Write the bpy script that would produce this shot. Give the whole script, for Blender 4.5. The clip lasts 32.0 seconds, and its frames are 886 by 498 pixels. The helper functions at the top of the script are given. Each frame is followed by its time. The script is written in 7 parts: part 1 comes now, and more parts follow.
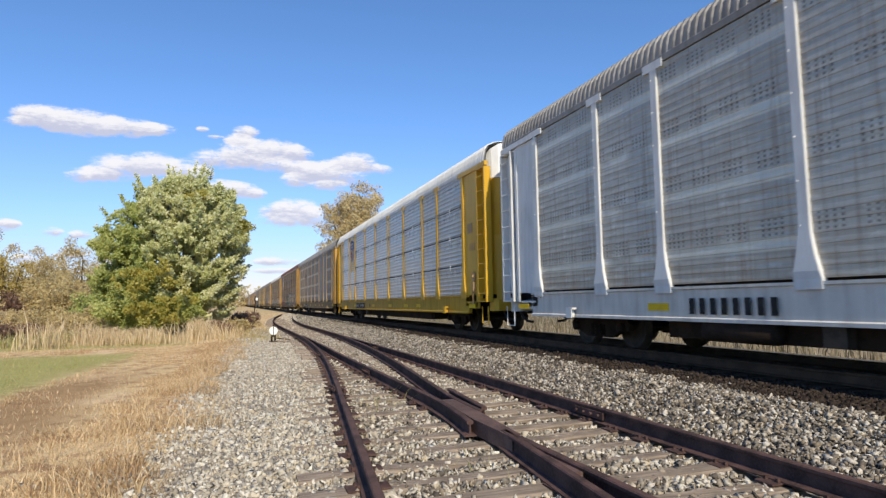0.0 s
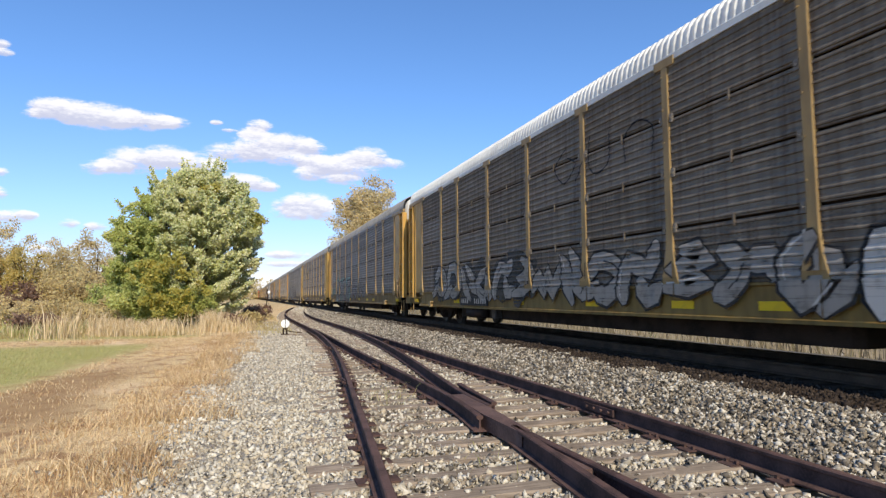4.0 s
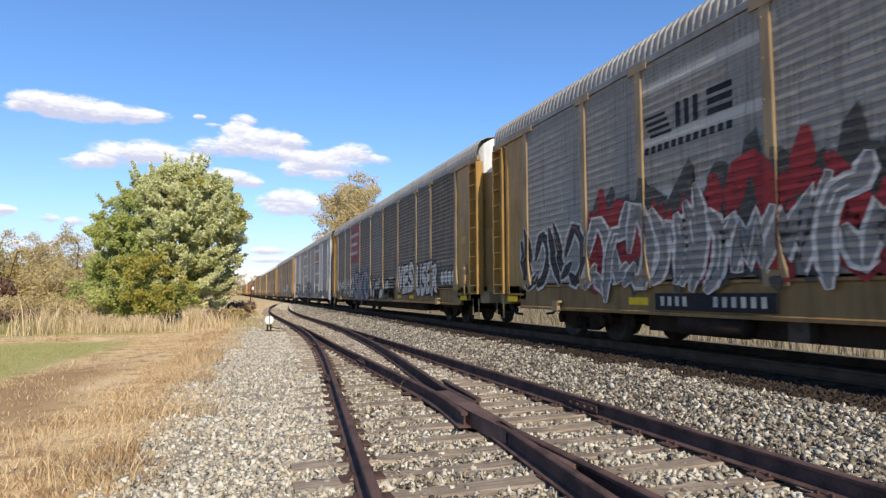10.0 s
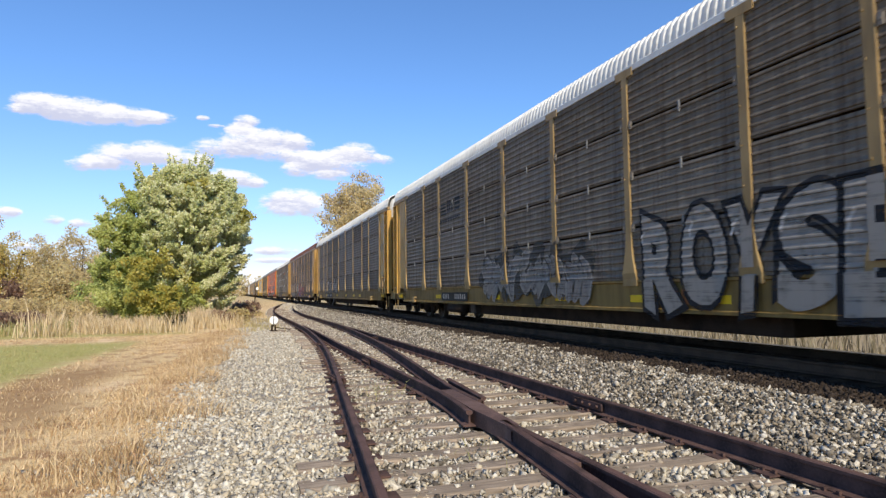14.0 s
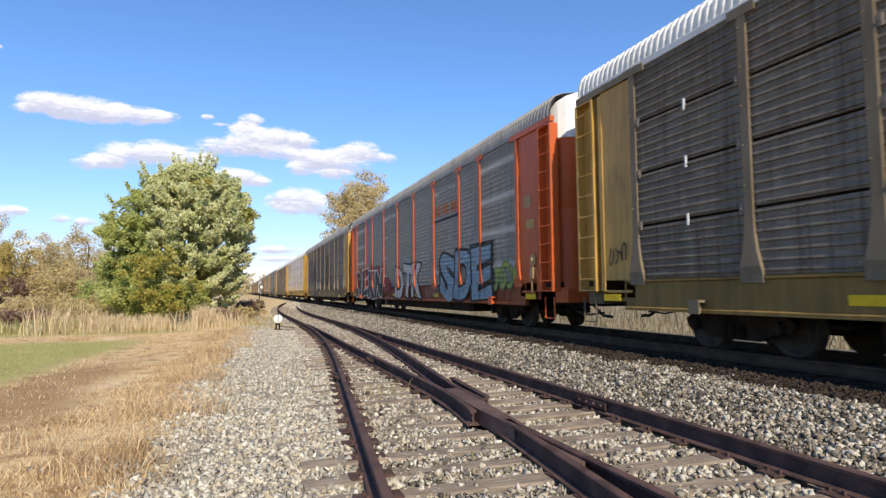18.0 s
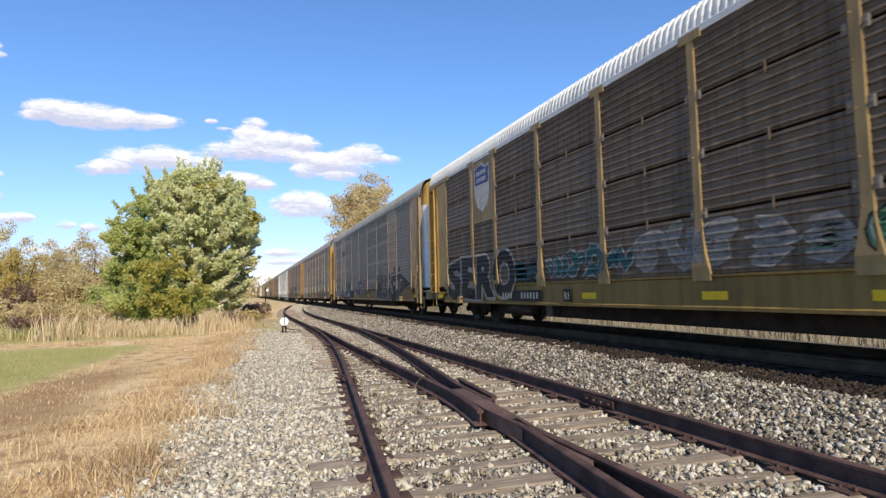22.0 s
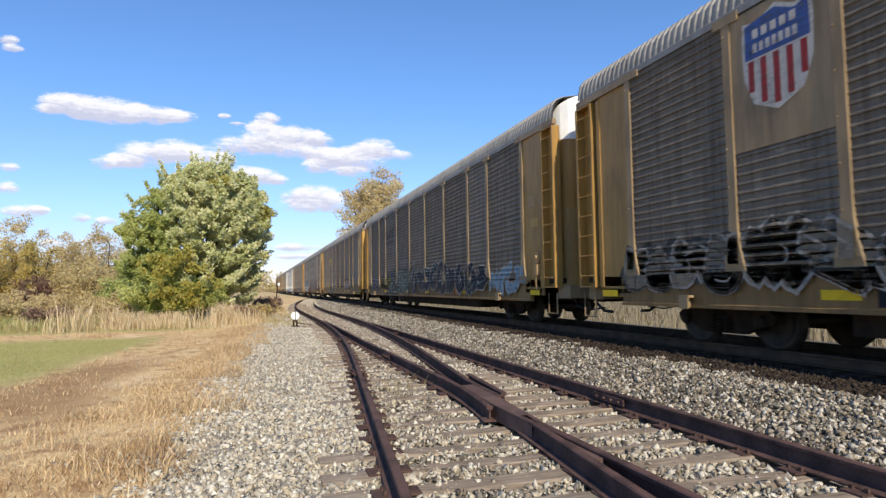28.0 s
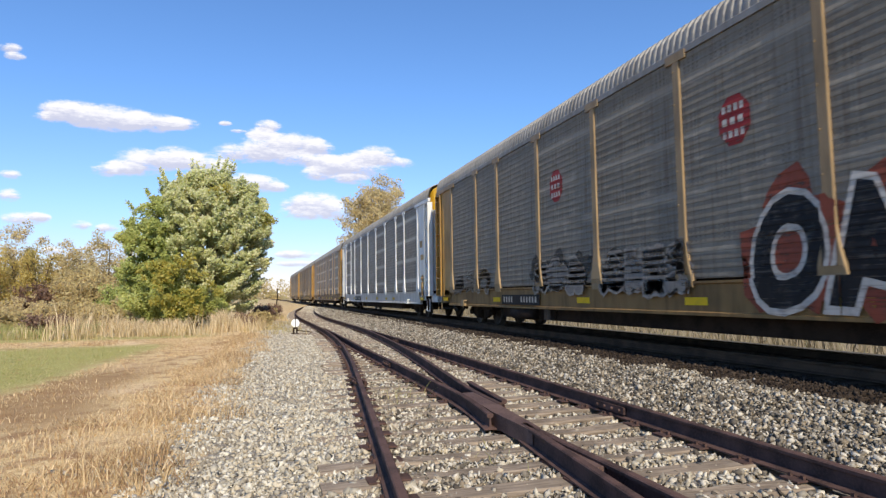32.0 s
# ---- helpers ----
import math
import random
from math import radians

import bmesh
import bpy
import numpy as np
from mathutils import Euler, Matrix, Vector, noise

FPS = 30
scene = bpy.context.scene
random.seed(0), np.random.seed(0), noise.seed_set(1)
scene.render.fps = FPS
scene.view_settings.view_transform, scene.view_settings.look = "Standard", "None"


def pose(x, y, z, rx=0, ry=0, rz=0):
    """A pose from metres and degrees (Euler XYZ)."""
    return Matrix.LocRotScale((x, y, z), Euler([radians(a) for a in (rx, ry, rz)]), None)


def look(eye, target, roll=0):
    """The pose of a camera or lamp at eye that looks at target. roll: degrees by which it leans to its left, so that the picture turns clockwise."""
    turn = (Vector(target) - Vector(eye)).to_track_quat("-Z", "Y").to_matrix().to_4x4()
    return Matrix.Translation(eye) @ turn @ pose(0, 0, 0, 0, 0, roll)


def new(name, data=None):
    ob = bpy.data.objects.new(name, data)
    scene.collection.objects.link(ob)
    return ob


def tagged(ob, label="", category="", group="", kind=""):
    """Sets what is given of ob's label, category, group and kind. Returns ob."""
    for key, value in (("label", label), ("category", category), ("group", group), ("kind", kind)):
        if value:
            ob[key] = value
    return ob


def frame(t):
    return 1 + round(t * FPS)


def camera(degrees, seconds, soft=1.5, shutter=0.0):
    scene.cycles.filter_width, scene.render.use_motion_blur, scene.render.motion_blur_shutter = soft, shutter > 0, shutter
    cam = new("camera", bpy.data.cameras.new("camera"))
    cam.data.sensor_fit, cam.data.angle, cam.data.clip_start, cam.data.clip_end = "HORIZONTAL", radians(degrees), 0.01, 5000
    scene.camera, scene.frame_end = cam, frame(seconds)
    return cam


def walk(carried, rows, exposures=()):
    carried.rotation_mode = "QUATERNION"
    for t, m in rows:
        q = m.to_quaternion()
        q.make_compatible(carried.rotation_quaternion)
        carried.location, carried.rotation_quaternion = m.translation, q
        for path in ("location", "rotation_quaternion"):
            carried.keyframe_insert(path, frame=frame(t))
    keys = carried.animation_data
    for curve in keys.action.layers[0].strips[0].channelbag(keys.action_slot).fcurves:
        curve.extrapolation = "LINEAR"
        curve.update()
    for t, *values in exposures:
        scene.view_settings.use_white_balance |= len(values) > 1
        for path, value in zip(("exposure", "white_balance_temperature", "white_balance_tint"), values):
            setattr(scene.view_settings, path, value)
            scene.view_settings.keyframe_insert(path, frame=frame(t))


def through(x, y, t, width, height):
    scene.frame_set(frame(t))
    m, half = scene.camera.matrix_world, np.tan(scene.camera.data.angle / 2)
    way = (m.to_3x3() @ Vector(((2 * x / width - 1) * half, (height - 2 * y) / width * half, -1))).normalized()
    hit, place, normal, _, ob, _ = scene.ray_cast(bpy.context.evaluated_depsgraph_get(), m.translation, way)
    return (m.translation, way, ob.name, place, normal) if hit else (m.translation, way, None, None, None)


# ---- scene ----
cam = camera(72.3, 32.0, soft=1.35, shutter=0.05)
EYE = (0.0, 0.0, 1.02)
# seconds, turn to the right of the track, tilt upwards, lean, in degrees
VIEW = [
    (0, 19.032, 4.923, -0.984), (0.5, 18.813, 4.979, -1.122), (1, 18.494, 4.986, -1.044), (1.5, 18.259, 4.884, -0.795),
    (2, 17.987, 4.831, -0.602), (2.5, 17.801, 4.726, -0.519), (3, 17.738, 4.605, -0.358), (3.5, 17.817, 4.499, -0.357),
    (5.5, 18.266, 4.481, -0.182), (6, 18.370, 4.701, -0.271), (6.5, 18.555, 4.923, -0.567), (7, 18.655, 5.110, -0.339),
    (7.5, 18.818, 5.136, -0.170), (8, 18.956, 4.954, -0.173), (8.5, 19.088, 4.663, -0.230), (9, 19.178, 4.437, -0.227),
    (9.5, 19.248, 4.285, -0.109), (10, 19.325, 4.136, -0.224), (10.5, 19.393, 4.035, -0.527), (11, 19.414, 3.903, -0.670),
    (11.5, 19.358, 3.766, -0.786), (12, 19.311, 3.712, -0.665), (12.5, 19.172, 3.704, -0.667), (13, 19.101, 3.758, -0.723),
    (13.5, 19.026, 3.874, -0.765), (14, 18.981, 4.047, -0.631), (14.5, 18.930, 4.179, -0.581), (16.5, 18.741, 4.240, -0.748),
    (17, 18.591, 4.137, -0.525), (17.5, 18.517, 4.056, -0.458), (18, 18.603, 3.938, -0.545), (18.5, 18.746, 3.914, -0.485),
    (19, 18.868, 3.839, -0.658), (19.5, 18.949, 3.762, -0.674), (20, 18.851, 3.715, -0.782), (20.5, 18.679, 3.739, -0.823),
    (21, 18.483, 3.845, -1.109), (21.5, 18.308, 3.897, -1.460), (22, 18.142, 4.002, -1.338), (22.5, 18.022, 4.050, -1.226),
    (23, 17.857, 4.102, -1.082), (23.5, 17.764, 4.053, -1.133), (24, 17.669, 4.024, -1.184), (24.5, 17.573, 3.996, -1.308),
    (25, 17.537, 4.008, -1.351), (25.5, 17.469, 4.005, -1.139), (27.5, 17.207, 3.606, -1.197), (28, 17.113, 3.634, -0.786),
    (28.5, 17.036, 3.731, -0.769), (29, 17.002, 3.942, -0.457), (29.5, 16.963, 4.074, -0.312), (30, 17.046, 4.138, -0.485),
    (30.5, 17.051, 4.189, -0.671), (31, 17.064, 4.201, -0.936), (31.5, 17.038, 4.191, -0.910), (32, 17.094, 4.325, -0.767),
]
walk(cam, [(t, pose(*EYE, 90 + tilt, 0, -turn) @ pose(0, 0, 0, 0, 0, lean)) for t, turn, tilt, lean in VIEW], exposures=((0, 0.31), (1.5, 0.33), (3, 0.41), (5.5, 0.45), (25, 0.47), (28, 0.42), (32, 0.44)))

# ---- light ----
SUN_UP, SUN_SIDE = 38.0, -3.2          # degrees above the horizon, and towards the train (minus: away from it) from straight behind the camera
sun_way = Vector((math.sin(radians(SUN_SIDE)) * math.cos(radians(SUN_UP)), -math.cos(radians(SUN_SIDE)) * math.cos(radians(SUN_UP)), math.sin(radians(SUN_UP))))
sun = new("sun", bpy.data.lights.new("sun", "SUN"))
sun.data.energy, sun.data.angle, sun.data.color = 4.3, radians(0.5), (1.0, 0.89, 0.70)
sun.matrix_world = look((0, 0, 60), Vector((0, 0, 60)) - sun_way)

world = bpy.data.worlds.new("sky")
scene.world = world
world.use_nodes = True


class Nodes:
    """A short way to write node trees."""

    def __init__(self, tree):
        self.tree = tree

    def add(self, kind):
        return self.tree.nodes.new("ShaderNode" + kind)

    def put(self, sock, value):
        if hasattr(value, "is_linked"):
            self.tree.links.new(value, sock)
        elif hasattr(sock.default_value, "__len__") and not hasattr(value, "__len__"):
            sock.default_value = [value] * len(sock.default_value)
        elif hasattr(value, "__len__") and len(sock.default_value) == 4 and len(value) == 3:
            sock.default_value = (*value, 1)
        else:
            sock.default_value = value

    def math(self, op, a, b=0.0, clamp=False):
        n = self.add("Math")
        n.operation, n.use_clamp = op, clamp
        self.put(n.inputs[0], a)
        self.put(n.inputs[1], b)
        return n.outputs[0]

    def noise(self, vec, scale, detail=4.0, rough=0.55):
        n = self.add("TexNoise")
        self.put(n.inputs["Vector"], vec)
        n.inputs["Scale"].default_value, n.inputs["Detail"].default_value, n.inputs["Roughness"].default_value = scale, detail, rough
        return n.outputs["Fac"]

    def ramp(self, fac, lo, hi):
        n = self.add("MapRange")
        n.interpolation_type = "SMOOTHSTEP"
        self.put(n.inputs[0], fac)
        n.inputs[1].default_value, n.inputs[2].default_value = lo, hi
        return n.outputs[0]

    def mix(self, fac, a, b, blend="MIX"):
        n = self.add("Mix")
        n.data_type, n.blend_type = "RGBA", blend
        self.put(n.inputs[0], fac)
        self.put(n.inputs[6], a)
        self.put(n.inputs[7], b)
        return n.outputs[2]

    def stretch(self, vec, s):
        n = self.add("Mapping")
        self.put(n.inputs[0], vec)
        n.inputs["Scale"].default_value = s
        return n.outputs[0]


def build_sky():
    k = Nodes(world.node_tree)
    k.tree.nodes.clear()
    sky = k.add("TexSky")
    sky.sky_type, sky.sun_disc = "NISHITA", False
    sky.sun_elevation, sky.sun_rotation = radians(SUN_UP), radians(180 - SUN_SIDE)
    sky.air_density, sky.dust_density, sky.ozone_density = 1.0, 0.25, 3.0
    way = k.add("TexCoord").outputs["Generated"]
    sep = k.add("SeparateXYZ")
    k.put(sep.inputs[0], way)
    ahead = k.math("MAXIMUM", sep.outputs[1], 0.02)
    u, v = k.math("DIVIDE", sep.outputs[0], ahead), k.math("DIVIDE", sep.outputs[2], ahead)
    uv = k.add("CombineXYZ")
    k.put(uv.inputs[0], u)
    k.put(uv.inputs[1], k.math("MULTIPLY", v, 1.6))
    # fair-weather clouds, each heaped up from a few lobes: sideways, height, half width, half height
    banks = (
        ((-0.286, 0.285, 0.026, 0.013), (-0.264, 0.279, 0.043, 0.018), (-0.218, 0.275, 0.056, 0.020), (-0.170, 0.273, 0.054, 0.015), (-0.126, 0.273, 0.035, 0.010), (-0.299, 0.271, 0.021, 0.008)),
        ((-0.208, 0.198, 0.035, 0.012), (-0.171, 0.211, 0.042, 0.020), (-0.130, 0.220, 0.039, 0.017), (-0.094, 0.212, 0.048, 0.018), (-0.058, 0.208, 0.020, 0.011)),
        ((0.009, 0.279, 0.021, 0.010), (-0.002, 0.266, 0.024, 0.009), (-0.026, 0.233, 0.046, 0.016), (0.012, 0.249, 0.043, 0.020), (0.055, 0.254, 0.043, 0.017), (0.091, 0.249, 0.025, 0.013), (0.047, 0.230, 0.053, 0.013)),
        ((0.109, 0.222, 0.044, 0.015), (0.146, 0.220, 0.057, 0.019), (0.188, 0.242, 0.034, 0.015), (0.164, 0.236, 0.038, 0.012), (0.222, 0.230, 0.030, 0.009), (0.141, 0.199, 0.033, 0.009), (0.087, 0.205, 0.027, 0.011)),
        ((-0.056, 0.279, 0.010, 0.004), (-0.037, 0.268, 0.012, 0.003)),
        ((-0.025, 0.186, 0.032, 0.014), (0.004, 0.185, 0.027, 0.013), (0.026, 0.180, 0.017, 0.008)),
        ((0.055, 0.154, 0.026, 0.013), (0.087, 0.158, 0.038, 0.017), (0.115, 0.145, 0.023, 0.017), (0.066, 0.139, 0.040, 0.011)),
        ((0.056, 0.072, 0.040, 0.007), (0.067, 0.057, 0.053, 0.005)),
        ((-0.253, 0.113, 0.014, 0.007), (-0.219, 0.110, 0.016, 0.007), (-0.306, 0.124, 0.014, 0.006), (-0.232, 0.079, 0.029, 0.004), (-0.29, 0.075, 0.015, 0.007)),
        ((-0.352, 0.370, 0.016, 0.007), (-0.345, 0.358, 0.014, 0.006), (-0.345, 0.184, 0.014, 0.007), (-0.348, 0.154, 0.018, 0.010), (-0.325, 0.121, 0.030, 0.010)),
    )
    mass = height = None
    for cu, cv, a, b in (lobe for bank in banks for lobe in bank):
        du = k.math("MULTIPLY", k.math("SUBTRACT", u, cu + 0.006), 1 / (a * 1.2))
        dv = k.math("MULTIPLY", k.math("SUBTRACT", v, cv - 0.004), 1 / (b * 1.25))
        m = k.math("SUBTRACT", 1.0, k.math("ADD", k.math("MULTIPLY", du, du), k.math("MULTIPLY", dv, dv)), True)
        up = k.math("MULTIPLY", m, dv)
        mass = m if mass is None else k.math("ADD", mass, m)
        height = up if height is None else k.math("ADD", height, up)
    puff = k.noise(uv.outputs[0], 30.0, 8.0, 0.6)
    wisp = k.noise(k.stretch(uv.outputs[0], (1, 1.8, 1)), 75.0, 6.0, 0.65)
    body = k.math("ADD", mass, k.math("MULTIPLY", k.math("SUBTRACT", puff, 0.5), 2.6))
    body = k.math("ADD", body, k.math("MULTIPLY", k.math("SUBTRACT", wisp, 0.5), 1.5))
    cover = k.math("MULTIPLY", k.ramp(body, 0.0, 1.1), k.ramp(mass, 0.0, 0.5))
    cover = k.math("MULTIPLY", cover, k.math("GREATER_THAN", sep.outputs[1], 0.05))
    rel = k.math("DIVIDE", height, k.math("MAXIMUM", mass, 0.05))
    shade = k.math("ADD", k.math("MULTIPLY", k.math("SUBTRACT", wisp, 0.5), 1.6), k.math("ADD", k.math("MULTIPLY", k.math("SUBTRACT", puff, 0.5), 1.2), k.math("MULTIPLY", rel, 1.5)))
    tone = k.mix(k.ramp(shade, -0.55, 0.45), (4.7, 4.75, 5.75), (7.5, 7.3, 7.35))
    low = k.mix(k.ramp(v, 0.02, 0.16), (0.86, 0.80, 1.01), (0.88, 1.01, 1.37))
    low = k.mix(k.ramp(v, 0.14, 0.36), low, (0.80, 1.06, 1.36))
    clear = k.mix(1.0, sky.outputs[0], low, "MULTIPLY")
    colour = k.mix(k.math("MULTIPLY", cover, 0.93), clear, tone)
    bg = k.add("Background")
    k.put(bg.inputs[0], colour)
    bg.inputs[1].default_value = 0.105
    out = k.add("OutputWorld")
    k.tree.links.new(bg.outputs[0], out.inputs[0])


build_sky()


# ---- materials ----
def material(name):
    m = bpy.data.materials.new(name)
    m.use_nodes = True
    k = Nodes(m.node_tree)
    return m, k, m.node_tree.nodes["Principled BSDF"]


def place(k, kind="Object"):
    return k.add("TexCoord").outputs[kind]


def bump(k, bsdf, height, strength, distance):
    b = k.add("Bump")
    k.put(b.inputs["Height"], height)
    b.inputs["Strength"].default_value, b.inputs["Distance"].default_value = strength, distance
    k.put(bsdf.inputs["Normal"], b.outputs[0])


def paint(name, colour, rough=0.5, grime=0.5, metal=0.0, dirt=(0.06, 0.045, 0.035)):
    """Painted or bare steel with rain streaks, rust dust and grain."""
    m, k, b = material(name)
    b.inputs["Specular IOR Level"].default_value = 0.3
    p = place(k)
    streak = k.noise(k.stretch(p, (2.5, 2.5, 0.35)), 2.6, 5)
    blot = k.noise(p, 0.9, 5)
    grain = k.noise(p, 40.0, 3)
    dirty = k.math("MULTIPLY", k.ramp(k.math("ADD", k.math("MULTIPLY", streak, 0.6), k.math("MULTIPLY", blot, 0.5)), 0.42, 0.78), grime)
    col = k.mix(dirty, colour, dirt)
    col = k.mix(k.math("MULTIPLY", k.ramp(grain, 0.45, 0.8), 0.22), col, tuple(c * 0.6 for c in colour))
    k.put(b.inputs["Base Color"], col)
    k.put(b.inputs["Roughness"], k.math("ADD", rough, k.math("MULTIPLY", dirty, 0.3)))
    b.inputs["Metallic"].default_value = metal
    bump(k, b, k.math("ADD", grain, k.math("MULTIPLY", blot, 2.0)), 0.25, 0.004)
    return m


def screen(name, colour, tint, grime, holes, metal=0.35, rough=0.42, bands=0.0):
    """Galvanised side sheet: horizontal weather lines, plate to plate change, rows of small vent holes."""
    m, k, b = material(name)
    b.inputs["Specular IOR Level"].default_value = 0.25
    p = place(k)
    sep = k.add("SeparateXYZ")
    k.put(sep.inputs[0], p)
    line = k.noise(k.stretch(p, (0.2, 0.25, 9.0)), 1.0, 3, 0.7)
    streak = k.noise(k.stretch(p, (3.0, 3.0, 0.3)), 2.2, 5)
    blot = k.noise(p, 0.7, 4)
    own = k.add("ObjectInfo").outputs["Random"]
    f = k.math("ADD", k.math("MULTIPLY", streak, 0.55), k.math("MULTIPLY", blot, 0.4))
    f = k.math("ADD", f, k.math("MULTIPLY", k.math("SUBTRACT", own, 0.5), 0.16))
    dirty = k.math("MULTIPLY", k.ramp(f, 0.3, 0.72), grime)
    col = k.mix(k.ramp(line, 0.35, 0.7), tuple(c * 0.8 for c in colour), colour)
    col = k.mix(dirty, col, tint)
    # pale rubbed crests and rust runs
    crest = k.noise(k.stretch(p, (0.3, 1.6, 5.0)), 1.3, 4, 0.65)
    col = k.mix(k.math("MULTIPLY", k.ramp(crest, 0.52, 0.74), 0.12 + 0.5 * grime), col, tuple(min(0.8, c * 1.75) for c in colour))
    runs = k.noise(k.stretch(p, (5.0, 7.0, 0.25)), 1.7, 4, 0.6)
    col = k.mix(k.math("MULTIPLY", k.ramp(runs, 0.50, 0.72), 0.25 + 0.6 * grime), col, tuple(c * f for c, f in zip(tint, (0.75, 0.6, 0.5))))
    seam = k.math("LESS_THAN", k.math("ABSOLUTE", k.math("SUBTRACT", k.math("FRACT", k.math("MULTIPLY", sep.outputs[1], 3.3)), 0.5)), 0.02)
    col = k.mix(k.math("MULTIPLY", seam, 0.35), col, tint)
    # broad pale bands where the sheets were left bare
    lift = k.math("FRACT", k.math("MULTIPLY", k.math("SUBTRACT", sep.outputs[2], 1.32), 1 / 0.955))
    pale = k.math("MULTIPLY", k.math("MULTIPLY", k.ramp(lift, 0.30, 0.33), k.ramp(lift, 0.52, 0.49)), k.ramp(k.math("ADD", k.math("MULTIPLY", blot, 0.35), k.math("MULTIPLY", own, 0.8)), 0.56, 0.60))
    col = k.mix(k.math("MULTIPLY", pale, bands), col, tuple(min(0.8, c * 1.6) for c in colour))
    fine = k.noise(k.stretch(p, (4.0, 26.0, 1.2)), 1.0, 3, 0.6)
    col = k.mix(k.math("MULTIPLY", k.ramp(fine, 0.54, 0.66), 0.5 * bands), col, tuple(c * 0.55 for c in tint))
    # rows of holes
    hy = k.math("ABSOLUTE", k.math("SUBTRACT", k.math("FRACT", k.math("MULTIPLY", sep.outputs[1], 9.5)), 0.5))
    up = k.math("SUBTRACT", sep.outputs[2], 1.2)
    hz = k.math("ABSOLUTE", k.math("SUBTRACT", k.math("FRACT", k.math("MULTIPLY", up, 1 / 0.0683)), 0.45))
    lie = k.math("FRACT", k.math("MULTIPLY", up, 1 / 0.955))
    group = k.math("MULTIPLY", k.math("GREATER_THAN", lie, 0.62), k.math("LESS_THAN", lie, 0.90))
    group = k.math("MULTIPLY", group, k.math("GREATER_THAN", k.math("FRACT", k.math("MULTIPLY", sep.outputs[1], 1.58)), 0.33))
    hole = k.math("MULTIPLY", k.math("LESS_THAN", hy, 0.18), k.math("LESS_THAN", hz, 0.25))
    hole = k.math("MULTIPLY", k.math("MULTIPLY", hole, group), holes)
    col = k.mix(hole, col, (0.02, 0.02, 0.02))
    k.put(b.inputs["Base Color"], col)
    b.inputs["Metallic"].default_value = metal
    k.put(b.inputs["Roughness"], k.math("ADD", rough, k.math("MULTIPLY", dirty, 0.35)))
    bump(k, b, k.math("ADD", k.noise(p, 30.0, 3), k.math("MULTIPLY", k.noise(k.stretch(p, (1, 1.0, 2.2)), 1.6, 3), 9.0)), 0.5, 0.006)
    return m


def flat_paint(name, colour, rough=0.55, worn=0.0):
    """Sprayed or stencilled paint, worn thin in places."""
    m, k, b = material(name)
    b.inputs["Specular IOR Level"].default_value = 0.15
    p = place(k)
    n = k.noise(p, 6.0, 5)
    col = k.mix(k.math("MULTIPLY", k.ramp(n, 0.45, 0.75), 0.35), colour, tuple(0.4 * c + 0.04 for c in colour))
    line = k.noise(k.stretch(p, (0.2, 0.5, 16.0)), 1.6, 4, 0.7)
    streak = k.noise(k.stretch(p, (3.0, 5.0, 0.4)), 2.0, 5)
    col = k.mix(k.math("MULTIPLY", k.ramp(streak, 0.5, 0.75), 0.4 * worn), col, (0.05, 0.042, 0.033))
    k.put(b.inputs["Base Color"], col)
    b.inputs["Roughness"].default_value = rough
    gone = k.math("ADD", k.math("MULTIPLY", line, 0.65), k.math("MULTIPLY", n, 0.35))
    k.put(b.inputs["Alpha"], k.math("SUBTRACT", 1.0, k.math("MULTIPLY", k.ramp(gone, 0.47, 0.66), 0.85 * worn)))
    bump(k, b, k.noise(p, 50.0, 2), 0.1, 0.002)
    return m


def stones(name, light, mid, dark, warm):
    m, k, b = material(name)
    b.inputs["Specular IOR Level"].default_value = 0.15
    p = place(k)
    isl = k.add("NewGeometry").outputs["Random Per Island"]
    col = k.mix(k.ramp(isl, 0.05, 0.5), dark, mid)
    col = k.mix(k.ramp(isl, 0.5, 0.95), col, light)
    own = k.math("FRACT", k.math("MULTIPLY", isl, 37.0))
    col = k.mix(k.math("MULTIPLY", k.math("GREATER_THAN", own, 0.72), 0.55), col, warm)
    g = k.noise(p, 60.0, 4)
    col = k.mix(k.math("MULTIPLY", k.ramp(g, 0.4, 0.75), 0.4), col, tuple(c * 0.5 for c in mid))
    k.put(b.inputs["Base Color"], col)
    b.inputs["Roughness"].default_value = 0.85
    bump(k, b, g, 0.5, 0.006)
    return m


def leaves(name, colours, through=0.52):
    """Leaf by leaf colours, with light coming through."""
    m, k, b = material(name)
    geo = k.add("NewGeometry")
    isl = geo.outputs["Random Per Island"]
    big = k.noise(place(k), 0.55, 3)
    f = k.math("ADD", k.math("MULTIPLY", isl, 0.75), k.math("MULTIPLY", k.math("SUBTRACT", big, 0.5), 1.3), True)
    ramp = k.add("ValToRGB")
    els = ramp.color_ramp.elements
    for i, c in enumerate(colours):
        e = els[i] if i < 2 else els.new(1.0)
        e.position, e.color = i / (len(colours) - 1), (*c, 1)
    k.put(ramp.inputs[0], f)
    b.inputs["Roughness"].default_value = 0.55
    k.put(b.inputs["Base Color"], ramp.outputs[0])
    t = k.add("BsdfTranslucent")
    k.put(t.inputs[0], ramp.outputs[0])
    mx = k.add("MixShader")
    mx.inputs[0].default_value = through
    k.tree.links.new(b.outputs[0], mx.inputs[1])
    k.tree.links.new(t.outputs[0], mx.inputs[2])
    k.tree.links.new(mx.outputs[0], m.node_tree.nodes["Material Output"].inputs[0])
    return m


